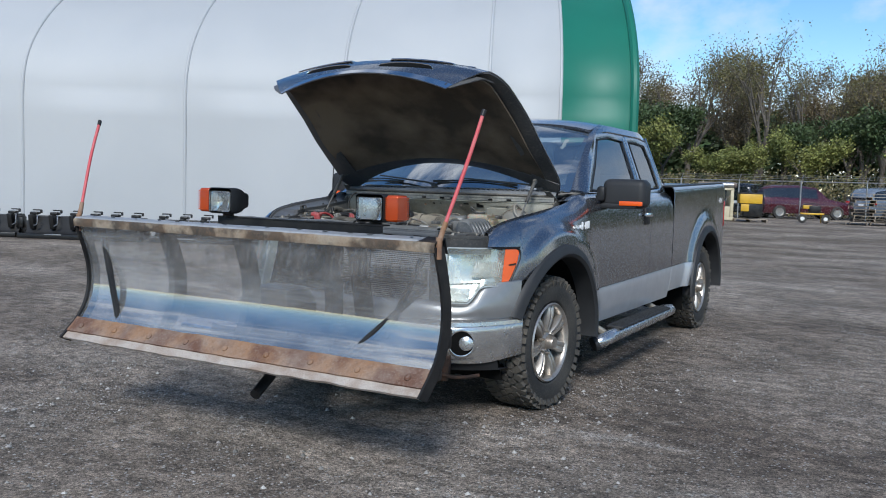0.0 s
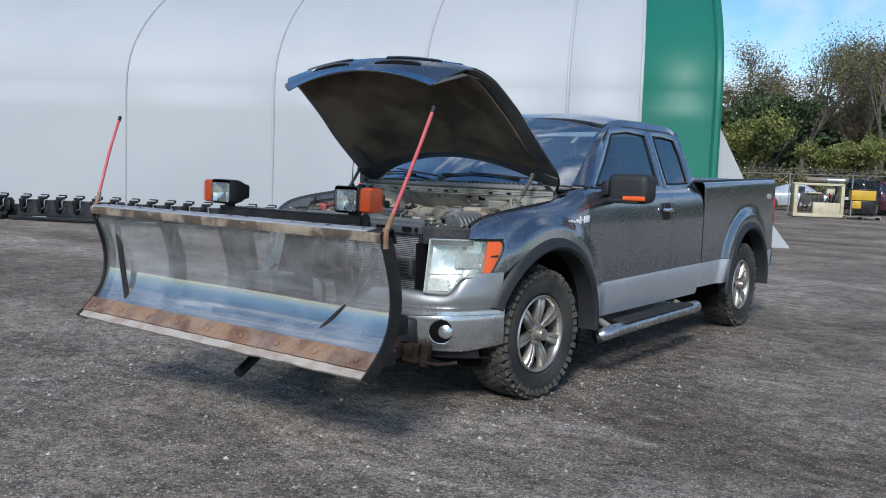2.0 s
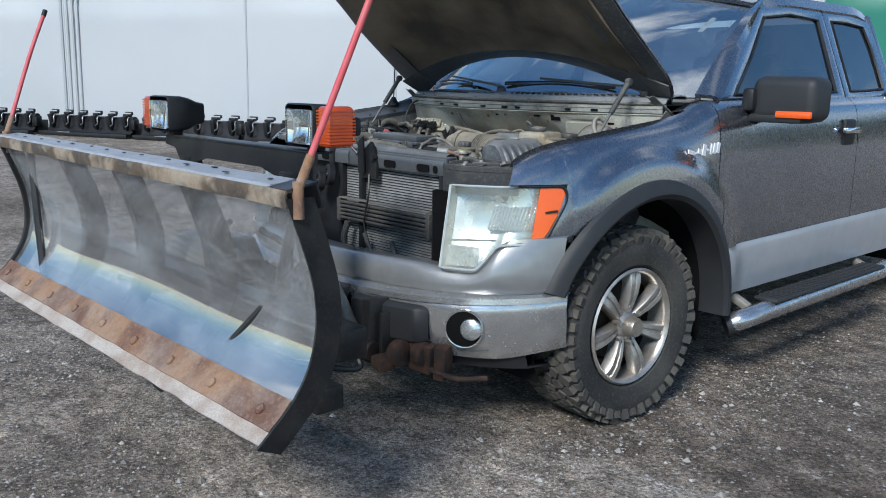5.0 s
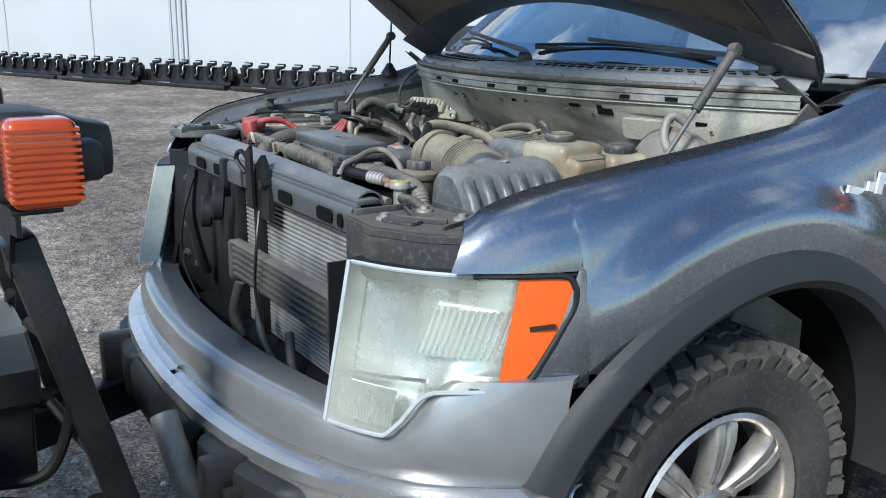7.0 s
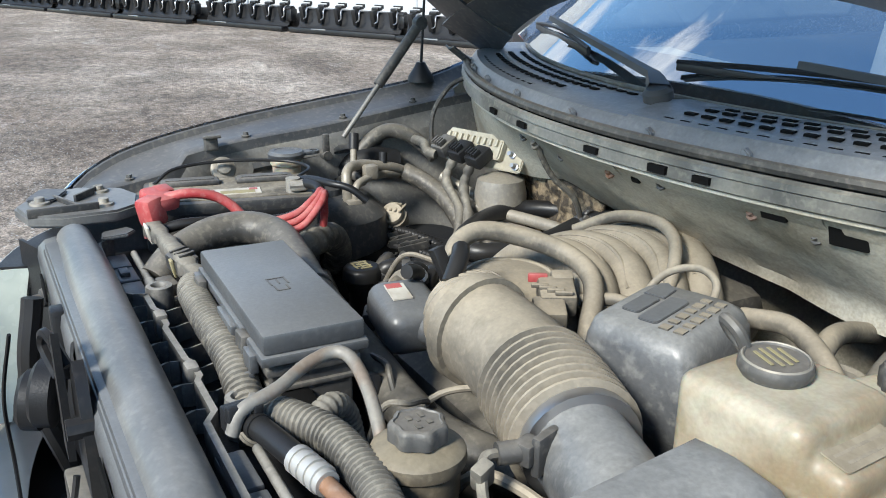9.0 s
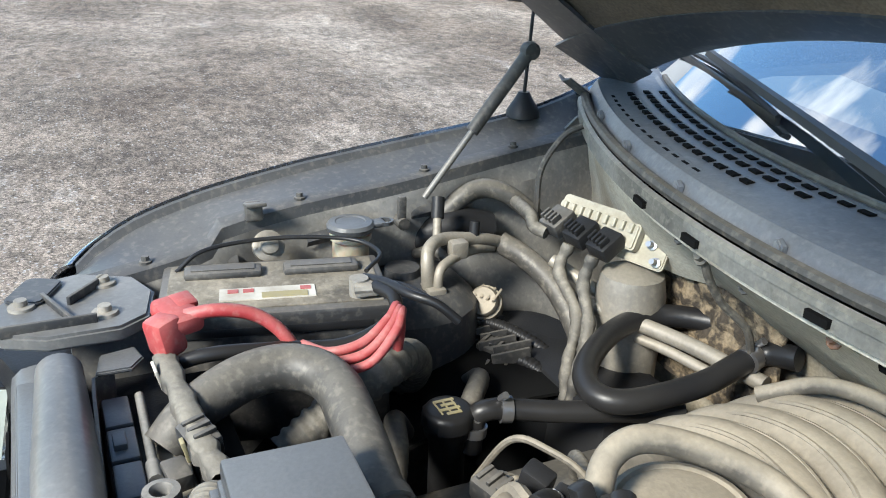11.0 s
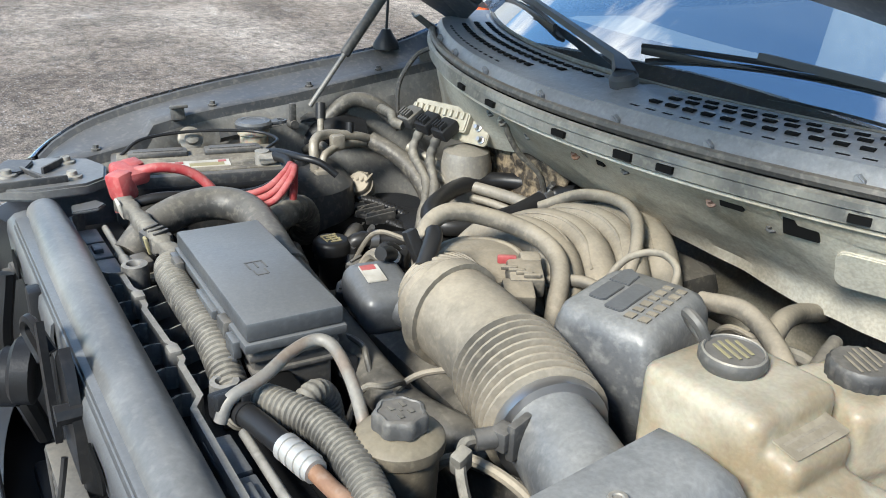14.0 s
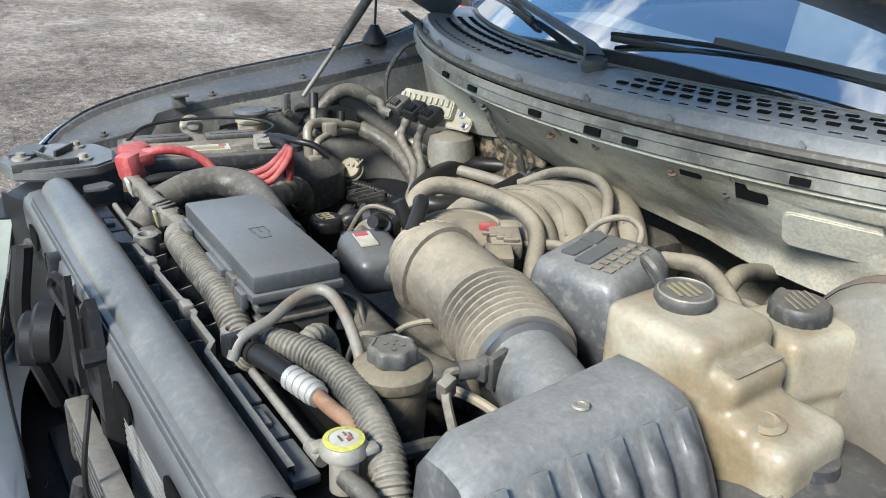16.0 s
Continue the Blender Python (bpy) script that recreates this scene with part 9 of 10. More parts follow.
part("booster_rim", bm, COPPER, truck)
bm = bmesh.new()
box(bm, (0.715, -0.30, 0.985), (0.05, 0.03, 0.03), 0.006)
rod(bm, (0.70, -0.28, 0.97), (0.70, -0.28, 1.01), 0.012, n=6)
part("fender_clip", bm, STEEL, truck)

# loose wiring and small fittings between the larger pieces
rng = random.Random(21)
CLUTTER = [(-0.12, -0.12), (-0.05, -0.16), (0.02, -0.30), (0.10, -0.30), (0.20, -0.31), (0.40, -0.30), (0.44, -0.08), (0.40, 0.10), (0.36, 0.12), (0.48, 0.10), (0.56, -0.36), (0.44, -0.40), (-0.20, -0.36), (-0.10, -0.34), (0.22, -0.24)]
for i, (x, y) in enumerate(CLUTTER):
    bm = bmesh.new()
    z = 1.0 + 0.03 * (y > -0.2)
    a = rng.uniform(0, 3.14)
    d = Vector((math.cos(a), math.sin(a), 0)) * rng.uniform(0.05, 0.10)
    c = Vector((x, y, z))
    tube(bm, [c - d + Vector((0, 0, -0.06)), c - d * 0.5 + Vector((0, 0, 0.01)), c + Vector((rng.uniform(-0.02, 0.02), rng.uniform(-0.02, 0.02), 0.02)), c + d * 0.6, c + d + Vector((0, 0, -0.07))], rng.choice((0.004, 0.006, 0.009)), 8, 6)
    part("loose_cable", bm, rng.choice((LOOM, CLEANHOSE, HOSE, DUSTIER)), truck)
    if i % 3 == 0:
        bm = bmesh.new()
        box(bm, c + Vector((0.02, -0.02, 0.0)), (0.032, 0.024, 0.026), 0.004, pose(0, 0, 0, 10, 15, math.degrees(a)))
        part("cable_plug", bm, rng.choice((DUSTY, DUSTIER, BLACK)), truck)
# overlapping sheet-metal flange and stiffening ribs on the firewall
for x0, x1, z, h in ((0.08, 0.34, 1.192, 0.020), (0.36, 0.62, 1.188, 0.026), (-0.12, 0.02, 1.190, 0.018)):
    bm = bmesh.new()
    sheet(bm, [[(x, wall_y(x, z + h / 2) - 0.003, z + h / 2), (x, wall_y(x, z) - 0.006, z), (x, wall_y(x, z - h / 2) - 0.003, z - h / 2)] for x in [lerp(x0, x1, i / 10) for i in range(11)]], 0.003)
    part("flange_strip", bm, FIREWALL, firewall)

# wipers
WIPER = material("sun_greyed_wiper_paint", (0.045, 0.047, 0.050), 0.5, 0.0, (0.065, 0.066, 0.068), 9, 0.6)


def wiper(name, pivot, elbow, tip, b0, b1):
    bm = bmesh.new()
    lathe(bm, [(0, 0), (0.022, 0), (0.022, 0.012), (0.016, 0.018), (0, 0.019)], pivot, (0, -0.3, 1), 16)
    p, e, t = Vector(pivot) + Vector((0, 0, 0.012)), Vector(elbow), Vector(tip)
    rows = [[c + Vector((w, w * 0.5, 0)), c + Vector((w * 0.8, w * 0.4, 0.010)), c + Vector((-w * 0.8, -w * 0.4, 0.010)), c + Vector((-w, -w * 0.5, 0))] for c, w in ((p, 0.018), (p.lerp(e, 0.5), 0.015), (e, 0.011), (e.lerp(t, 0.5), 0.008), (t, 0.006))]
    sheet(bm, rows, close=True)
    w = part(name, bm, WIPER, truck, "black windscreen wiper")
    bm = bmesh.new()
    a, b = Vector(b0), Vector(b1)
    tube(bm, [a, a.lerp(b, 0.25) + Vector((0, 0, 0.008)), a.lerp(b, 0.5) + Vector((0, 0, 0.012)), a.lerp(b, 0.75) + Vector((0, 0, 0.008)), b], 0.0045, 6)
    part("blade_bow", bm, BLACK, w)
    bm = bmesh.new()
    d = (b - a).normalized()
    box(bm, a.lerp(b, 0.5) - Vector((0, 0, 0.006)), ((b - a).length, 0.007, 0.012), 0.001, d.to_track_quat("X", "Z").to_matrix().to_4x4())
    part("blade_rubber", bm, CLEANHOSE, w)


def on_screen(u, t, out=0.012):
    p = screen(u, t)
    return (p.x, p.y - out * 0.6, p.z + out)


wiper("wiper", (0.015, 0.190, 1.283), (-0.035, 0.222, 1.305), on_screen(-0.74, 0.075, 0.030), on_screen(-1.04, 0.060, 0.014), on_screen(-0.40, 0.050, 0.014))
wiper("wiper", (0.69, 0.365, 1.285), (0.60, 0.350, 1.312), on_screen(0.24, 0.060, 0.030), on_screen(-0.06, 0.060, 0.014), on_screen(0.70, 0.045, 0.014))


# ---- the yard's far side ----
WALL_U = Vector((0.9035, 0.4286, 0))       # along the fabric building
WALL_N = Vector((0.4286, -0.9035, 0))      # towards the yard
WALL_END = Vector((-2.55, 12.55, 0))       # its near right-hand corner
FABRIC = material("white_tent_fabric", (0.42, 0.43, 0.44), 0.55, 0.0, (0.375, 0.387, 0.40), 0.35, 0.7, bump=0.12, bump_scale=0.8, dust=(0.50, 0.49, 0.46), dust_amount=0.12, dust_scale=0.5, settle=0.05, grime=0.0)
GREEN = material("green_tent_fabric", (0.012, 0.155, 0.105), 0.5, 0.0, (0.010, 0.125, 0.085), 0.4, 0.7, bump=0.1, bump_scale=0.8)
PROFILE = [(0.0, 0.0), (0.0, 1.0), (0.0, 2.2), (0.0, 3.0), (0.06, 3.45), (0.24, 3.88), (0.55, 4.30), (1.0, 4.74), (1.6, 5.2), (2.5, 5.75), (4.0, 6.5), (6.0, 7.3), (9.0, 8.3), (13.0, 9.4), (17.0, 10.1)]


def arch_at(along, s, z):
    return WALL_END - WALL_U * along - WALL_N * s + Vector((0, 0, z))


def tent():
    hall = thing("fabric_building", "long white fabric-covered arch building with green end bay", "building", kind="structure")
    bays = [0.0, 1.48, 2.94, 5.95, 9.30, 12.85, 17.9, 20.8, 24.3, 27.8, 31.3, 34.8]
    prof = [(p.x, p.z) for p in spline([(a, 0, b) for a, b in PROFILE], 3)]
    for k, (a, b) in enumerate(zip(bays, bays[1:])):
        bm = bmesh.new()
        rows = []
        for q in range(9):
            t = q / 8
            sag = 0.17 * math.sin(math.pi * t) ** 0.8
            rows.append([arch_at(lerp(a, b, t), s + sag * (0.25 if z < 3.0 else 1.0) + 0.012 * noise.noise(Vector((lerp(a, b, t), z * 0.8, 2))), z) for s, z in prof])
        sheet(bm, rows, 0.01)
        part("roof_panel", bm, GREEN if k == 0 else FABRIC, hall, "green fabric end bay" if k == 0 else "white fabric bay panel")
    for k, a in enumerate(bays):
        bm = bmesh.new()
        tube(bm, [arch_at(a, s + (0.004 if k else -0.015), z) for s, z in prof], 0.036 if k else 0.09, 8, 1)
        part("arch_rib", bm, GREEN if k < 1 else FABRIC, hall)
    for a, r in ((17.5, 0.035), (17.65, 0.05), (17.82, 0.045), (18.0, 0.06)):
        bm = bmesh.new()
        tube(bm, [arch_at(a, -0.01, z) for z in (0, 1, 2, 3)] + [arch_at(a + 0.15, 0.14, 3.7), arch_at(a + 0.3, 0.62, 4.4)], r, 8, 3)
        part("fabric_fold", bm, FABRIC, hall)
    # end wall
    bm = bmesh.new()
    pts = [arch_at(0, s, z) for s, z in prof] + [arch_at(0, 34.0 - s, z) for s, z in prof[::-1][1:]]
    bm.faces.new([bm.verts.new(p) for p in pts])
    part("end_wall", bm, GREEN, hall)
    bm = bmesh.new()
    e = arch_at(-0.0, 1.6, 0)
    slab(bm, [(0, 0), (1.75, 0), (0.9, 1.1), (0.05, 2.75)], 0.05, Matrix.Translation(arch_at(-0.05, 1.5, 0)) @ Matrix.Rotation(math.atan2(WALL_U.y, WALL_U.x), 4, "Z") @ pose(0, 0, 0, 90))
    part("guy_flap", bm, FABRIC, hall, "white fabric flap stretched to the ground")


tent()


BLADEBLACK = material("black_gloss_blade_paint", (0.010, 0.010, 0.011), 0.35, 0.0, (0.022, 0.021, 0.020), 3, 0.5)


def plow_blade():
    """A spare black blade assembly as it lies in the row along the building."""
    b = thing("spare_plow_blade", "black steel plow blade section lying in a row", "plow blade", "row of blades")
    bm = bmesh.new()
    rows = [[(lerp(-1.2, 1.2, i / 4), y, z) for y, z in ((-0.10, 0.10), (-0.05, 0.16), (0.0, 0.40), (0.03, 0.52), (0.10, 0.54))] for i in range(5)]
    sheet(bm, rows, 0.02)
    box(bm, (0, -0.22, 0.055), (2.5, 0.16, 0.11), 0.01)
    box(bm, (0, 0.20, 0.20), (2.4, 0.30, 0.36), 0.02)
    part("blade", bm, BLADEBLACK, b)
    for k in range(6):
        bm = bmesh.new()
        x = -1.05 + 0.42 * k
        box(bm, (x, -0.06, 0.40), (0.10, 0.16, 0.36), 0.02, pose(0, 0, 0, 12))
        box(bm, (x + 0.02, -0.02, 0.60), (0.16, 0.14, 0.07), 0.02)
        box(bm, (x + 0.08, -0.04, 0.68), (0.17, 0.05, 0.03), 0.006)
        box(bm, (x + 0.16, -0.04, 0.65), (0.03, 0.05, 0.08), 0.006)
        part("trip_spring_bracket", bm, BLADEBLACK, b)
        bm = bmesh.new()
        tube(bm, [(x + 0.12, -0.10, 0.56), (x + 0.15, -0.17, 0.50), (x + 0.15, -0.17, 0.36), (x + 0.08, -0.17, 0.30)], 0.013, 6, 3)
        part("hook_rod", bm, STEEL, b)
    bm = bmesh.new()
    box(bm, (-0.5, -0.305, 0.10), (0.35, 0.01, 0.025), 0.002)
    part("bright_strip", bm, STEEL, b)
    bm = bmesh.new()
    box(bm, (1.22, 0.0, 0.36), (0.16, 0.18, 0.30), 0.04)
    lathe(bm, [(0, 0), (0.07, 0), (0.07, 0.14), (0, 0.14)], (1.14, -0.02, 0.50), (1, 0, 0), 12)
    part("end_link", bm, BLADEBLACK, b)
    return b


def row_of_blades():
    first = plow_blade()
    turn = math.degrees(math.atan2(WALL_U.y, WALL_U.x))
    rng = random.Random(3)
    for i in range(12):
        p = WALL_END - WALL_U * (5.55 + 2.62 * i) + WALL_N * (1.35 + rng.uniform(-0.1, 0.1))
        m = pose(p.x, p.y, 0, 0, 0, turn + rng.uniform(-2.5, 2.5))
        if i == 0:
            first.matrix_basis = m @ Matrix.Diagonal((1, 1, 0.80, 1))
        else:
            copy_thing(first, m)


row_of_blades()


BARK = material("grey_brown_bark", (0.11, 0.095, 0.08), 0.9, 0.0, (0.18, 0.16, 0.14), 3, 0.7, bump=0.3, bump_scale=12)


def leaf_material(name, a, b):
    m = material(name, a, 0.6, 0.0, b, 0.6, 0.9, vary=0.45, per="island")
    p = m.node_tree.nodes["Principled BSDF"]
    p.inputs["Transmission Weight"].default_value = 0.0
    p.inputs["Subsurface Weight"].default_value = 0.0
    return m


OLIVE = leaf_material("olive_autumn_leaves", (0.12, 0.115, 0.045), (0.17, 0.135, 0.06))
DEEP = leaf_material("dark_green_leaves", (0.042, 0.072, 0.028), (0.065, 0.092, 0.035))
LIME = leaf_material("yellow_green_leaves", (0.20, 0.205, 0.055), (0.13, 0.155, 0.045))
RUSSET = leaf_material("brown_dry_leaves", (0.17, 0.125, 0.07), (0.12, 0.10, 0.06))


def build_tree(name, label, height, spread_, leaves, leaf, leaf_size, seed, bare=0.0, low=0.15):
    """A trunk with forking limbs and a loose crown of single leaf clumps."""
    rng = random.Random(seed)
    tree = thing(name, label, "tree", "woods behind the fence")
    bm = bmesh.new()
    tips = []

    def grow(p, d, length, r, depth):
        q = p + d * length + Vector((rng.uniform(-1, 1), rng.uniform(-1, 1), 0)) * length * 0.06
        rod(bm, p, q, r, r * 0.62, 6 if depth < 2 else 4, cap=False)
        if depth >= 2:
            tips.append((p, q))
        if depth >= 5 or r < 0.006:
            return
        for _ in range(3 if depth < 3 else 2):
            side = Vector((rng.uniform(-1, 1), rng.uniform(-1, 1), rng.uniform(-0.1, 0.6))) * spread_
            grow(p.lerp(q, rng.uniform(0.55, 1.0)), (d + side).normalized(), length * rng.uniform(0.58, 0.80), r * 0.58, depth + 1)

    grow(Vector((0, 0, -0.1)), Vector((rng.uniform(-0.06, 0.06), rng.uniform(-0.06, 0.06), 1)).normalized(), height * 0.30, height * 0.014, 0)
    part("trunk", bm, BARK, tree, smooth=True)
    bm = bmesh.new()
    for _ in range(leaves):
        a, b = rng.choice(tips)
        c = a.lerp(b, rng.uniform(0, 1.15)) + Vector((rng.gauss(0, 1), rng.gauss(0, 1), rng.gauss(0, 1))) * height * 0.028
        if c.z < height * low:
            continue
        n = Vector((rng.gauss(0, 1), rng.gauss(0, 1), rng.gauss(0, 1) + 0.5)).normalized()
        u, w = ring_frame(n)
        k = leaf_size * rng.uniform(0.6, 1.5)
        bm.faces.new([bm.verts.new(c + k * (x * u + y * w)) for x, y in ((1, 0), (0, 0.6), (-0.9, 0.1), (0.1, -0.6))])
    part("crown", bm, leaf, tree, smooth=False)["kind"] = "stuff"
    return tree


def woods():
    rng = random.Random(11)
    kinds = [build_tree("broadleaf_tree", "half-bare tall tree with olive autumn leaves", 12.0, 0.62, 11500, OLIVE, 0.060, 1),
             build_tree("bare_tree", "nearly bare grey tree with thin upright twigs", 13.0, 0.5, 4200, OLIVE, 0.05, 2),
             build_tree("dark_green_tree", "dense dark green tree in full leaf", 8.2, 0.6, 15000, DEEP, 0.078, 3, low=0.05),
             build_tree("yellow_green_tree", "low bushy yellow-green tree", 5.4, 0.8, 11000, LIME, 0.058, 4, low=0.03),
             build_tree("russet_tree", "thin brownish autumn tree", 11.5, 0.58, 12500, RUSSET, 0.050, 5)]
    spots = [(0, -19, 56), (1, -15.5, 58), (1, -12.5, 57), (4, -10.0, 59), (3, -9.8, 52), (2, -6.0, 55), (1, -7.6, 57), (1, -4.6, 58), (4, -2.6, 60), (3, -4.0, 52.5), (2, -1.0, 54),
             (1, 1.0, 55), (1, -0.2, 56), (4, 3.0, 57), (2, 4.2, 53), (1, 6.0, 55), (1, 7.5, 53), (3, 1.6, 51), (2, -13.5, 54), (3, -14.5, 52), (0, -23, 58), (4, -26, 60), (2, -20, 54), (1, -9.0, 63), (0, 11, 58),
             (2, 13, 55), (4, 16, 60), (0, 20, 58), (0, -30, 60), (2, -34, 58), (4, -17, 63), (0, -2.0, 65), (2, 9.2, 61), (0, 4.6, 64), (3, -7.2, 51.5), (4, -6.0, 64), (4, 0.6, 66), (0, -10.5, 67)]
    used = set()
    for k, x, y in spots:
        m = pose(x, y, 0, 0, 0, rng.uniform(0, 360)) @ Matrix.Diagonal((1, 1, 1, 1))
        if k not in used:
            used.add(k)
            kinds[k].matrix_basis = m
        else:
            c = copy_thing(kinds[k], m)
            f = rng.uniform(1.05, 1.4)
            c.scale = (f, f, f * rng.uniform(0.92, 1.08))
    # undergrowth along the fence
    bm = bmesh.new()
    for i in range(32000):
        x, y = rng.uniform(-32, 22), rng.uniform(47, 52)
        h = 1.0 + 1.3 * (0.5 + 0.5 * noise.noise(Vector((x * 0.35, y * 0.3, 5)))) + (y - 47) * 0.25
        c = Vector((x, y, rng.uniform(0, h)))
        u, w = ring_frame((rng.gauss(0, 1), rng.gauss(0, 1), rng.gauss(0, 1)))
        k = rng.uniform(0.05, 0.12)
        bm.faces.new([bm.verts.new(c + k * (a * u + b * w)) for a, b in ((1, 0), (0, 0.6), (-0.9, 0.1), (0, -0.6))])
    tagged(part("undergrowth", bm, OLIVE, smooth=False), "tangled olive-green bushes along the wood's edge", "bushes", kind="stuff")
    bm = bmesh.new()
    for i in range(56000):
        x, y = rng.uniform(-60, 45), rng.uniform(68, 76)
        h = 7.6 + 3.0 * noise.noise(Vector((x * 0.18, 1, 2))) + 1.5 * noise.noise(Vector((x * 0.7, 4, 2)))
        c = Vector((x, y, h * rng.uniform(0, 1) ** 0.8))
        u, w = ring_frame((rng.gauss(0, 1), rng.gauss(0, 1), rng.gauss(0, 1)))
        k = rng.uniform(0.2, 0.45)
        bm.faces.new([bm.verts.new(c + k * (a * u + b * w)) for a, b in ((1, 0), (0, 0.6), (-0.9, 0.1), (0, -0.6))])
    tagged(part("far_woods", bm, DEEP, smooth=False), "dense dark far woods", "woods", kind="stuff")


woods()

# ---- fence ----
GALV = material("galvanised_steel", (0.36, 0.37, 0.38), 0.45, 0.7, (0.28, 0.28, 0.29), 6, 0.6)


def fence():
    f = thing("chain_link_fence", "galvanised chain-link fence with angled post arms", "fence", kind="structure")
    y = 40.6
    for k in range(17):
        x = -29.0 + 2.9 * k
        bm = bmesh.new()
        rod(bm, (x, y, -0.05), (x, y, 1.95), 0.035, n=8)
        rod(bm, (x, y, 1.92), (x + 0.12, y - 0.10, 2.22), 0.018, n=6)
        part("post", bm, GALV, f)
    bm = bmesh.new()
    rod(bm, (-31, y, 1.90), (18, y, 1.90), 0.024, n=6)
    part("top_rail", bm, GALV, f)
    for k in range(3):
        bm = bmesh.new()
        rod(bm, (-31, y - 0.03 * k, 2.02 + 0.08 * k), (18, y - 0.03 * k, 2.02 + 0.08 * k), 0.006, n=4)
        part("barbed_wire", bm, GALV, f)
    bm = bmesh.new()
    for k in range(330):
        x = -31 + 0.15 * k
        for d in (1, -1):
            a, b = Vector((x, y, 0.02)), Vector((x + d * 1.85, y, 1.88))
            t = 0.0016
            bm.faces.new([bm.verts.new(p) for p in (a - Vector((t, 0, 0)), a + Vector((t, 0, 0)), b + Vector((t, 0, 0)), b - Vector((t, 0, 0)))])
    part("wire_mesh", bm, GALV, f, smooth=False)["kind"] = "stuff"


fence()

# ---- parked cars ----
CARGLASS = material("dark_car_glass", (0.012, 0.014, 0.017), 0.06, 0.0, (0.02, 0.022, 0.025), 3, 0.3, coat=1.0)


def car(name, label, paint, profile, width, length, at, turn, wheel_r=0.35):
    """profile: (station along 0..1, roof-line height, glass?) from nose to tail."""
    c = thing(name, label, "car", "cars behind the fence", at=at, turn=turn)
    bm = bmesh.new()
    rows = []
    for s, waist, roof, pull in profile:
        y = lerp(-length / 2, length / 2, s)
        w = width / 2 * pull
        rows.append([(-w * 0.92, y, 0.28), (-w, y, 0.55), (-w, y, waist * 0.92), (-w * 0.95, y, waist), (-w * 0.74, y, roof - 0.06), (-w * 0.55, y, roof), (0, y, roof + 0.02),
                     (w * 0.55, y, roof), (w * 0.74, y, roof - 0.06), (w * 0.95, y, waist), (w, y, waist * 0.92), (w, y, 0.55), (w * 0.92, y, 0.28)])
    g = sheet(bm, rows)
    bm.faces.new(g[0])
    bm.faces.new(g[-1][::-1])
    part("body", bm, paint, c, angle=50)
    cabin = [p for p in profile if p[2] > p[1] + 0.2]
    for sx in (1, -1):
        bm = bmesh.new()
        rows = []
        for s, waist, roof, pull in cabin:
            y, w = lerp(-length / 2, length / 2, s), width / 2 * pull
            rows.append([(sx * (w * 0.935 + 0.008), y, lerp(waist, roof, 0.08)), (sx * (w * 0.765 + 0.012), y, lerp(waist, roof - 0.06, 0.88))])
        sheet(bm, rows, 0.004)
        part("side_glass", bm, CARGLASS, c)
    s, waist, roof, pull = profile[-2]
    s2, waist2, roof2, pull2 = profile[-1]
    bm = bmesh.new()
    y2, w2 = length / 2 + 0.012, width / 2 * pull2
    z0, z1 = profile[-1][1], profile[-1][2]
    sheet(bm, [[(x * w2 * 0.80, y2, z0 + 0.02) for x in (-1, 0, 1)], [(x * w2 * 0.66, y2 - 0.02, z1 - 0.09) for x in (-1, 0, 1)]], 0.006)
    part("rear_window", bm, CARGLASS, c)
    for sx in (1, -1):
        bm = bmesh.new()
        box(bm, (sx * width * 0.42, length / 2 + 0.01, 0.92), (0.22, 0.06, 0.16), 0.02)
        part("tail_lamp", bm, TAILRED, c, "red tail lamp")
    bm = bmesh.new()
    box(bm, (0, length / 2 + 0.02, 0.45), (width * 0.9, 0.10, 0.22), 0.04)
    part("rear_bumper", bm, paint if "maroon" in label else BLACK, c)
    bm = bmesh.new()
    box(bm, (0, length / 2 + 0.025, 0.80), (0.30, 0.01, 0.14), 0.003)
    part("plate", bm, WHITE, c)
    for sx in (1, -1):
        for yy in (-length * 0.31, length * 0.30):
            w = new("wheel")
            w.parent = c
            bm = bmesh.new()
            lathe(bm, [(0.0, -0.09), (wheel_r * 0.62, -0.10), (wheel_r * 0.95, -0.09), (wheel_r, -0.06), (wheel_r, 0.06), (wheel_r * 0.95, 0.10), (wheel_r * 0.62, 0.105)], (sx * (width / 2 - 0.10), yy, wheel_r), (sx, 0, 0), 24)
            part("tyre", bm, RUBBER, w)
            bm = bmesh.new()
            lathe(bm, [(wheel_r * 0.64, 0.095), (wheel_r * 0.55, 0.08), (0.06, 0.10), (0, 0.10)], (sx * (width / 2 - 0.10), yy, wheel_r), (sx, 0, 0), 20)
            part("rim", bm, RIM, w)
    return c


def paint(name, colour):
    return material(name, colour, 0.25, 0.3, tuple(v * 0.8 for v in colour), 4, 0.5, coat=1.0)


SUV = [(0, 0.70, 0.72, 0.80), (0.04, 0.86, 0.90, 0.95), (0.22, 0.98, 1.06, 1.0), (0.28, 1.0, 1.16, 1.0), (0.40, 1.02, 1.66, 1.0), (0.6, 1.03, 1.76, 1.0), (0.85, 1.05, 1.72, 0.98), (0.96, 1.04, 1.62, 0.95), (1.0, 1.02, 1.40, 0.92)]
VAN = [(0, 0.62, 0.64, 0.80), (0.05, 0.85, 0.88, 0.95), (0.18, 1.0, 1.08, 1.0), (0.34, 1.02, 1.66, 1.0), (0.6, 1.02, 1.76, 1.0), (0.95, 1.02, 1.74, 0.98), (0.99, 1.0, 1.66, 0.95), (1.0, 0.98, 1.55, 0.94)]
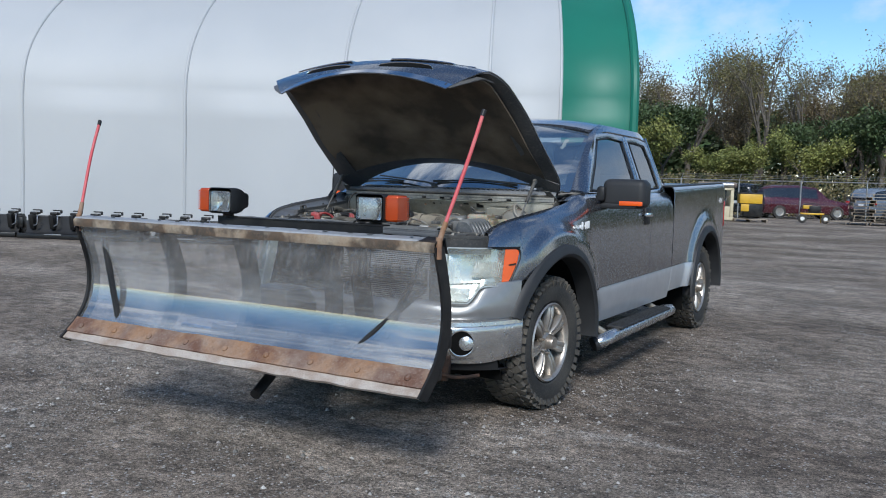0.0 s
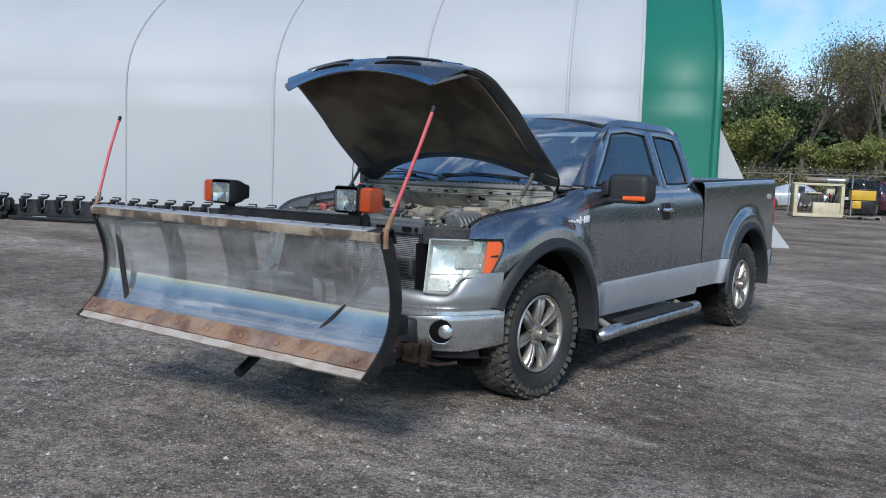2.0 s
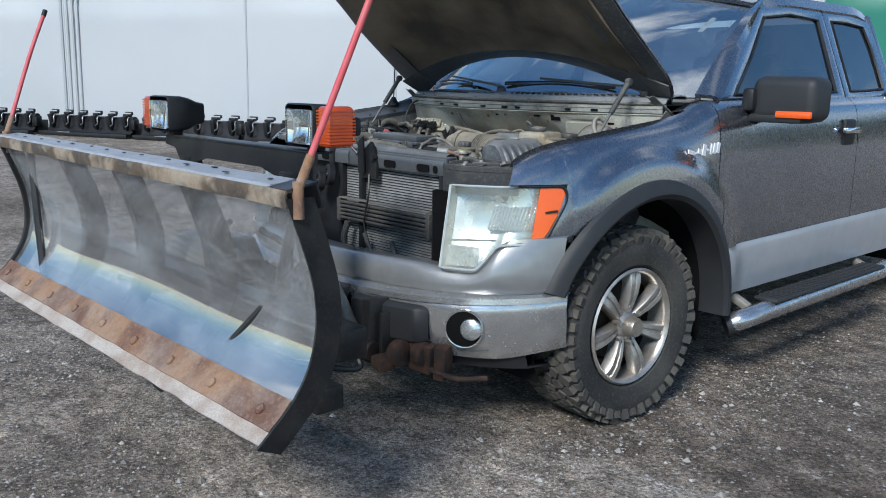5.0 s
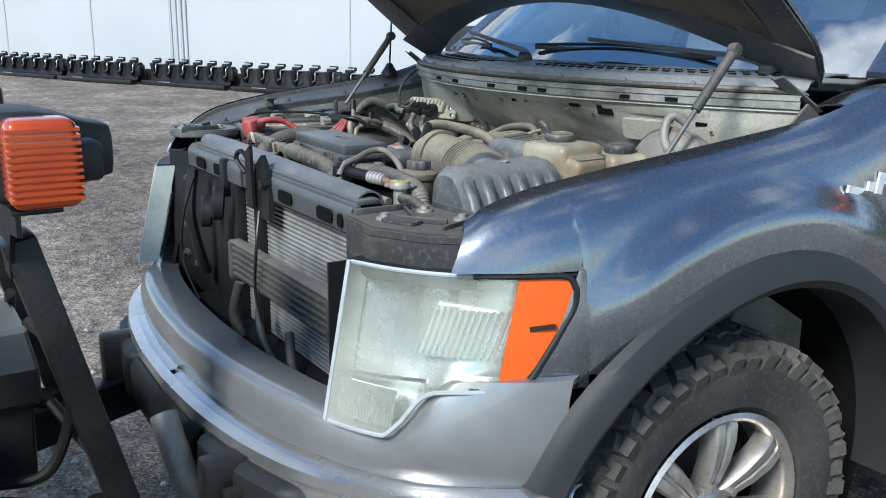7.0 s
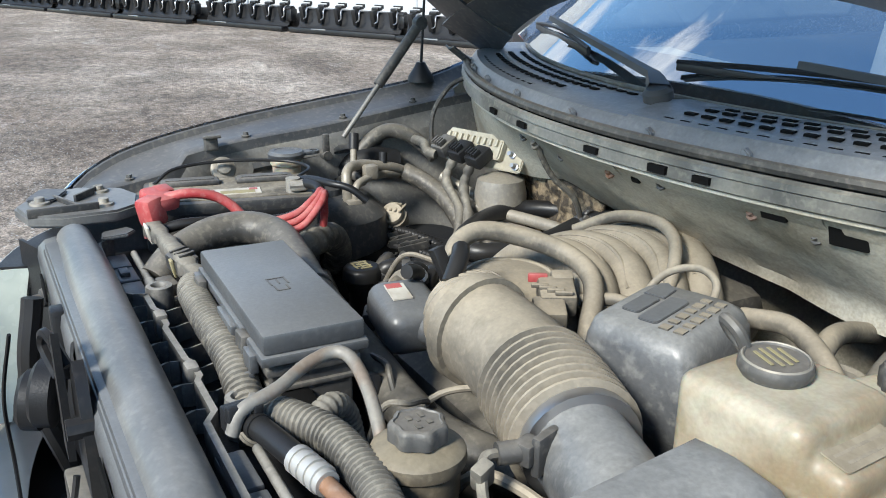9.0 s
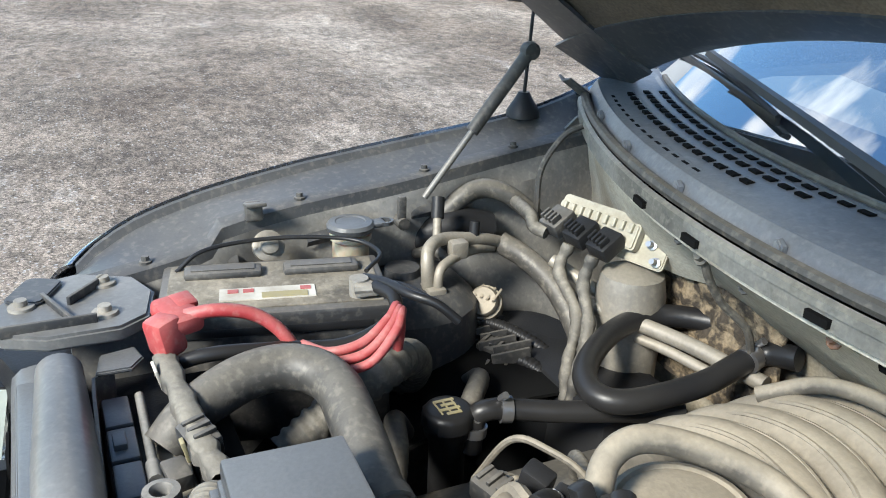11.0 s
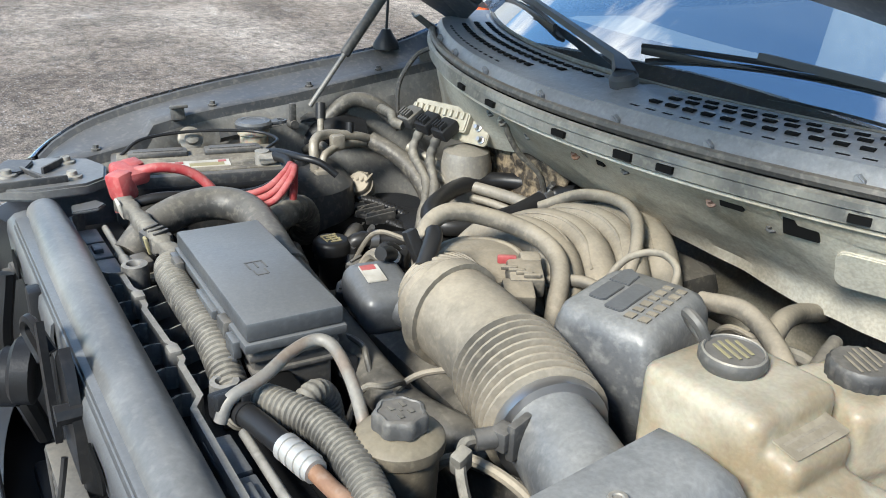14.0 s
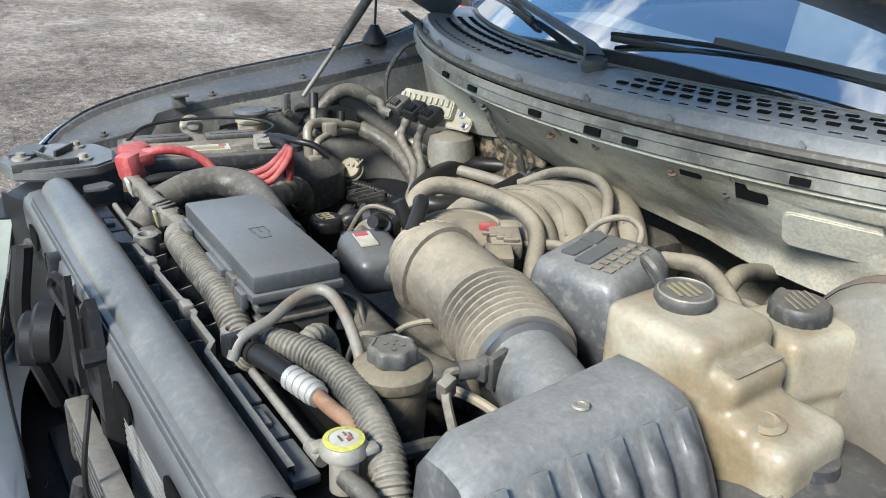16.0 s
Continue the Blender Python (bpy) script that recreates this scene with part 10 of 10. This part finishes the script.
SEDAN = [(0, 0.58, 0.60, 0.80), (0.05, 0.74, 0.78, 0.95), (0.25, 0.88, 0.92, 1.0), (0.30, 0.90, 1.0, 1.0), (0.45, 0.92, 1.40, 1.0), (0.62, 0.93, 1.43, 1.0), (0.80, 0.95, 1.15, 0.98), (0.86, 0.95, 1.0, 0.97), (1.0, 0.90, 0.94, 0.90)]
car("suv", "dark maroon SUV parked behind the fence", paint("maroon_car_paint", (0.075, 0.012, 0.022)), SUV, 1.95, 5.0, (-3.4, 44.6, 0), 122)
car("minivan", "black minivan seen from behind past the fence", paint("black_car_paint", (0.012, 0.014, 0.018)), VAN, 1.98, 5.1, (-5.7, 43.6, 0), 172)
car("hatchback", "silver-blue car partly hidden by pallets", paint("silver_blue_car_paint", (0.20, 0.24, 0.30)), SUV, 1.85, 4.6, (0.6, 47.5, 0), 150)
car("sedan", "dark sedan parked behind the pallets", paint("dark_grey_car_paint", (0.03, 0.033, 0.04)), SUV, 1.9, 4.7, (3.0, 46.0, 0), 170)
car("white_car", "white sedan behind the fence and skid frame", paint("white_car_paint", (0.55, 0.60, 0.66)), SEDAN, 1.85, 4.7, (-9.2, 44.5, 0), 105)
car("small_car", "dark maroon car further along the fence", paint("plum_car_paint", (0.06, 0.02, 0.03)), SEDAN, 1.8, 4.4, (-6.2, 50.0, 0), 100)

# ---- machines and pallets before the fence ----
CREAM = material("chipped_cream_paint", (0.62, 0.56, 0.40), 0.5, 0.0, (0.48, 0.42, 0.30), 4, 0.6, dust=(0.2, 0.14, 0.09), dust_amount=0.2)
MACHINEYELLOW = material("machine_yellow_paint", (0.60, 0.36, 0.03), 0.45, 0.0, (0.45, 0.27, 0.03), 4, 0.6)
PALLETWOOD = material("weathered_pallet_wood", (0.20, 0.165, 0.13), 0.85, 0.0, (0.30, 0.26, 0.21), 2, 0.8, bump=0.2, bump_scale=30, vary=0.35)


def skid():
    k = thing("compressor_skid", "cream steel skid frame holding old machinery", "machine", at=(-6.05, 35.2, 0), turn=28)
    for name, c, s in (("post", (-0.95, 0, 0.75), (0.16, 0.7, 1.40)), ("post", (0.95, 0, 0.75), (0.14, 0.7, 1.40)), ("top_beam", (0, -0.3, 1.42), (2.0, 0.10, 0.10)), ("top_beam", (0, 0.3, 1.42), (2.0, 0.10, 0.10)),
                       ("base_beam", (0, 0, 0.10), (2.1, 0.8, 0.14)), ("tank", (0.30, -0.25, 0.40), (1.1, 0.3, 0.50))):
        bm = bmesh.new()
        box(bm, c, s, 0.015)
        part(name, bm, CREAM, k)
    bm = bmesh.new()
    box(bm, (-0.2, 0.05, 0.85), (0.9, 0.5, 0.35), 0.05)
    part("engine", bm, HOSE, k, "dark engine block")
    for q in range(9):
        bm = bmesh.new()
        tube(bm, [(-0.8 + 0.18 * q, -0.1, 0.3), (-0.75 + 0.18 * q, -0.28, 0.8 + 0.05 * (q % 3)), (-0.6 + 0.18 * q, -0.1, 1.1)], 0.03, 6, 3)
        part("engine_hose", bm, HOSE, k)
    bm = bmesh.new()
    lathe(bm, [(0, 0), (0.22, 0), (0.22, 0.1), (0, 0.1)], (-0.55, -0.33, 0.75), (0, -1, 0), 18)
    part("flywheel_cover", bm, HOSE, k)
    bm = bmesh.new()
    box(bm, (-0.2, -0.2, 1.05), (0.6, 0.2, 0.05), 0.01)
    box(bm, (0.5, 0.05, 1.15), (0.35, 0.4, 0.3), 0.02)
    part("housing", bm, CREAM, k)
    m = thing("muffler", "long rust-streaked steel muffler resting on the skid", "muffler", at=(-5.75, 35.4, 1.60), turn=24)
    bm = bmesh.new()
    lathe(bm, [(0, -0.85), (0.10, -0.85), (0.135, -0.80), (0.135, 0.80), (0.10, 0.85), (0, 0.85)], (0, 0, 0), (1, 0, 0), 20)
    part("shell", bm, COPPER, m)
    bm = bmesh.new()
    lathe(bm, [(0.136, 0.0), (0.14, 0.0), (0.14, 0.7), (0.136, 0.7)], (0, 0, 0), (1, 0, 0), 20)
    part("heat_shield", bm, STEEL, m)
    y = thing("yellow_machine", "yellow machine hood on a black base", "machine", at=(-4.35, 35.6, 0), turn=20)
    for name, c, s, mt in (("hood", (0, 0, 1.02), (0.95, 0.8, 0.42), MACHINEYELLOW), ("base", (0.1, 0, 0.52), (0.8, 0.7, 0.56), BLACKSTEEL), ("side", (-0.25, -0.38, 0.62), (0.35, 0.06, 0.32), MACHINEYELLOW), ("lid", (0, 0, 1.26), (0.98, 0.84, 0.05), BLACKSTEEL)):
        bm = bmesh.new()
        box(bm, c, s, 0.03)
        part(name, bm, mt, y)
    p = thing("wooden_pallet", "weathered wooden pallet under the yellow machine", "pallet", at=(-4.35, 35.6, 0.0), turn=20)
    pallet_parts(p, 1.4)


def pallet_parts(p, w):
    for i in range(7):
        bm = bmesh.new()
        box(bm, (0, -0.5 + i * 0.167, 0.125), (w, 0.11, 0.022), 0.003)
        part("slat", bm, PALLETWOOD, p, smooth=False)
    for x in (-w / 2 + 0.03, 0, w / 2 - 0.03):
        bm = bmesh.new()
        box(bm, (x, 0, 0.06), (0.045, 1.1, 0.10), 0.003)
        part("stringer", bm, PALLETWOOD, p, smooth=False)


skid()


def pallet_stack():
    rng = random.Random(9)
    first = None
    for i in range(10):
        m = pose(0.35 + rng.uniform(-0.12, 0.12), 38.6 + rng.uniform(-0.1, 0.1), 0.14 * i, 0, 0, 12 + rng.uniform(-9, 9))
        if first is None:
            first = thing("wooden_pallet", "weathered wooden pallet in a leaning stack", "pallet", "stack of pallets")
            pallet_parts(first, 1.75)
            first.matrix_basis = m
        else:
            copy_thing(first, m)
    for i in range(4):
        copy_thing(first, pose(1.9 + 0.1 * i, 39.2, 0.14 * i, 0, 0, 20 - 6 * i))
    copy_thing(first, pose(-0.6, 37.9, 0.0, 0, 0, 5))


pallet_stack()


def trolley():
    t = thing("engine_trolley", "small yellow wheeled engine on a trolley", "machine", at=(-2.0, 37.6, 0), turn=15)
    for name, c, s, mt in (("frame", (0, 0, 0.42), (1.0, 0.45, 0.08), MACHINEYELLOW), ("engine", (0.1, 0, 0.62), (0.5, 0.4, 0.34), BLACKSTEEL), ("tank", (-0.2, 0, 0.72), (0.4, 0.36, 0.16), MACHINEYELLOW), ("leg", (0.42, 0.1, 0.2), (0.05, 0.05, 0.4), MACHINEYELLOW)):
        bm = bmesh.new()
        box(bm, c, s, 0.03)
        part(name, bm, mt, t)
    bm = bmesh.new()
    tube(bm, [(-0.5, 0, 0.42), (-0.45, 0, 0.75), (-0.1, 0, 0.9), (0.3, 0, 0.85)], 0.02, 6)
    part("handle", bm, BLACKSTEEL, t)
    for x in (-0.42, 0.55):
        bm = bmesh.new()
        lathe(bm, [(0, -0.05), (0.19, -0.05), (0.20, 0), (0.19, 0.05), (0, 0.05)], (x, -0.26, 0.20), (0, 1, 0), 18)
        part("wheel", bm, RUBBER, t)
        bm = bmesh.new()
        lathe(bm, [(0, -0.056), (0.09, -0.056), (0.09, -0.04)], (x, -0.26, 0.20), (0, 1, 0), 14)
        part("hub", bm, WHITE, t)


trolley()
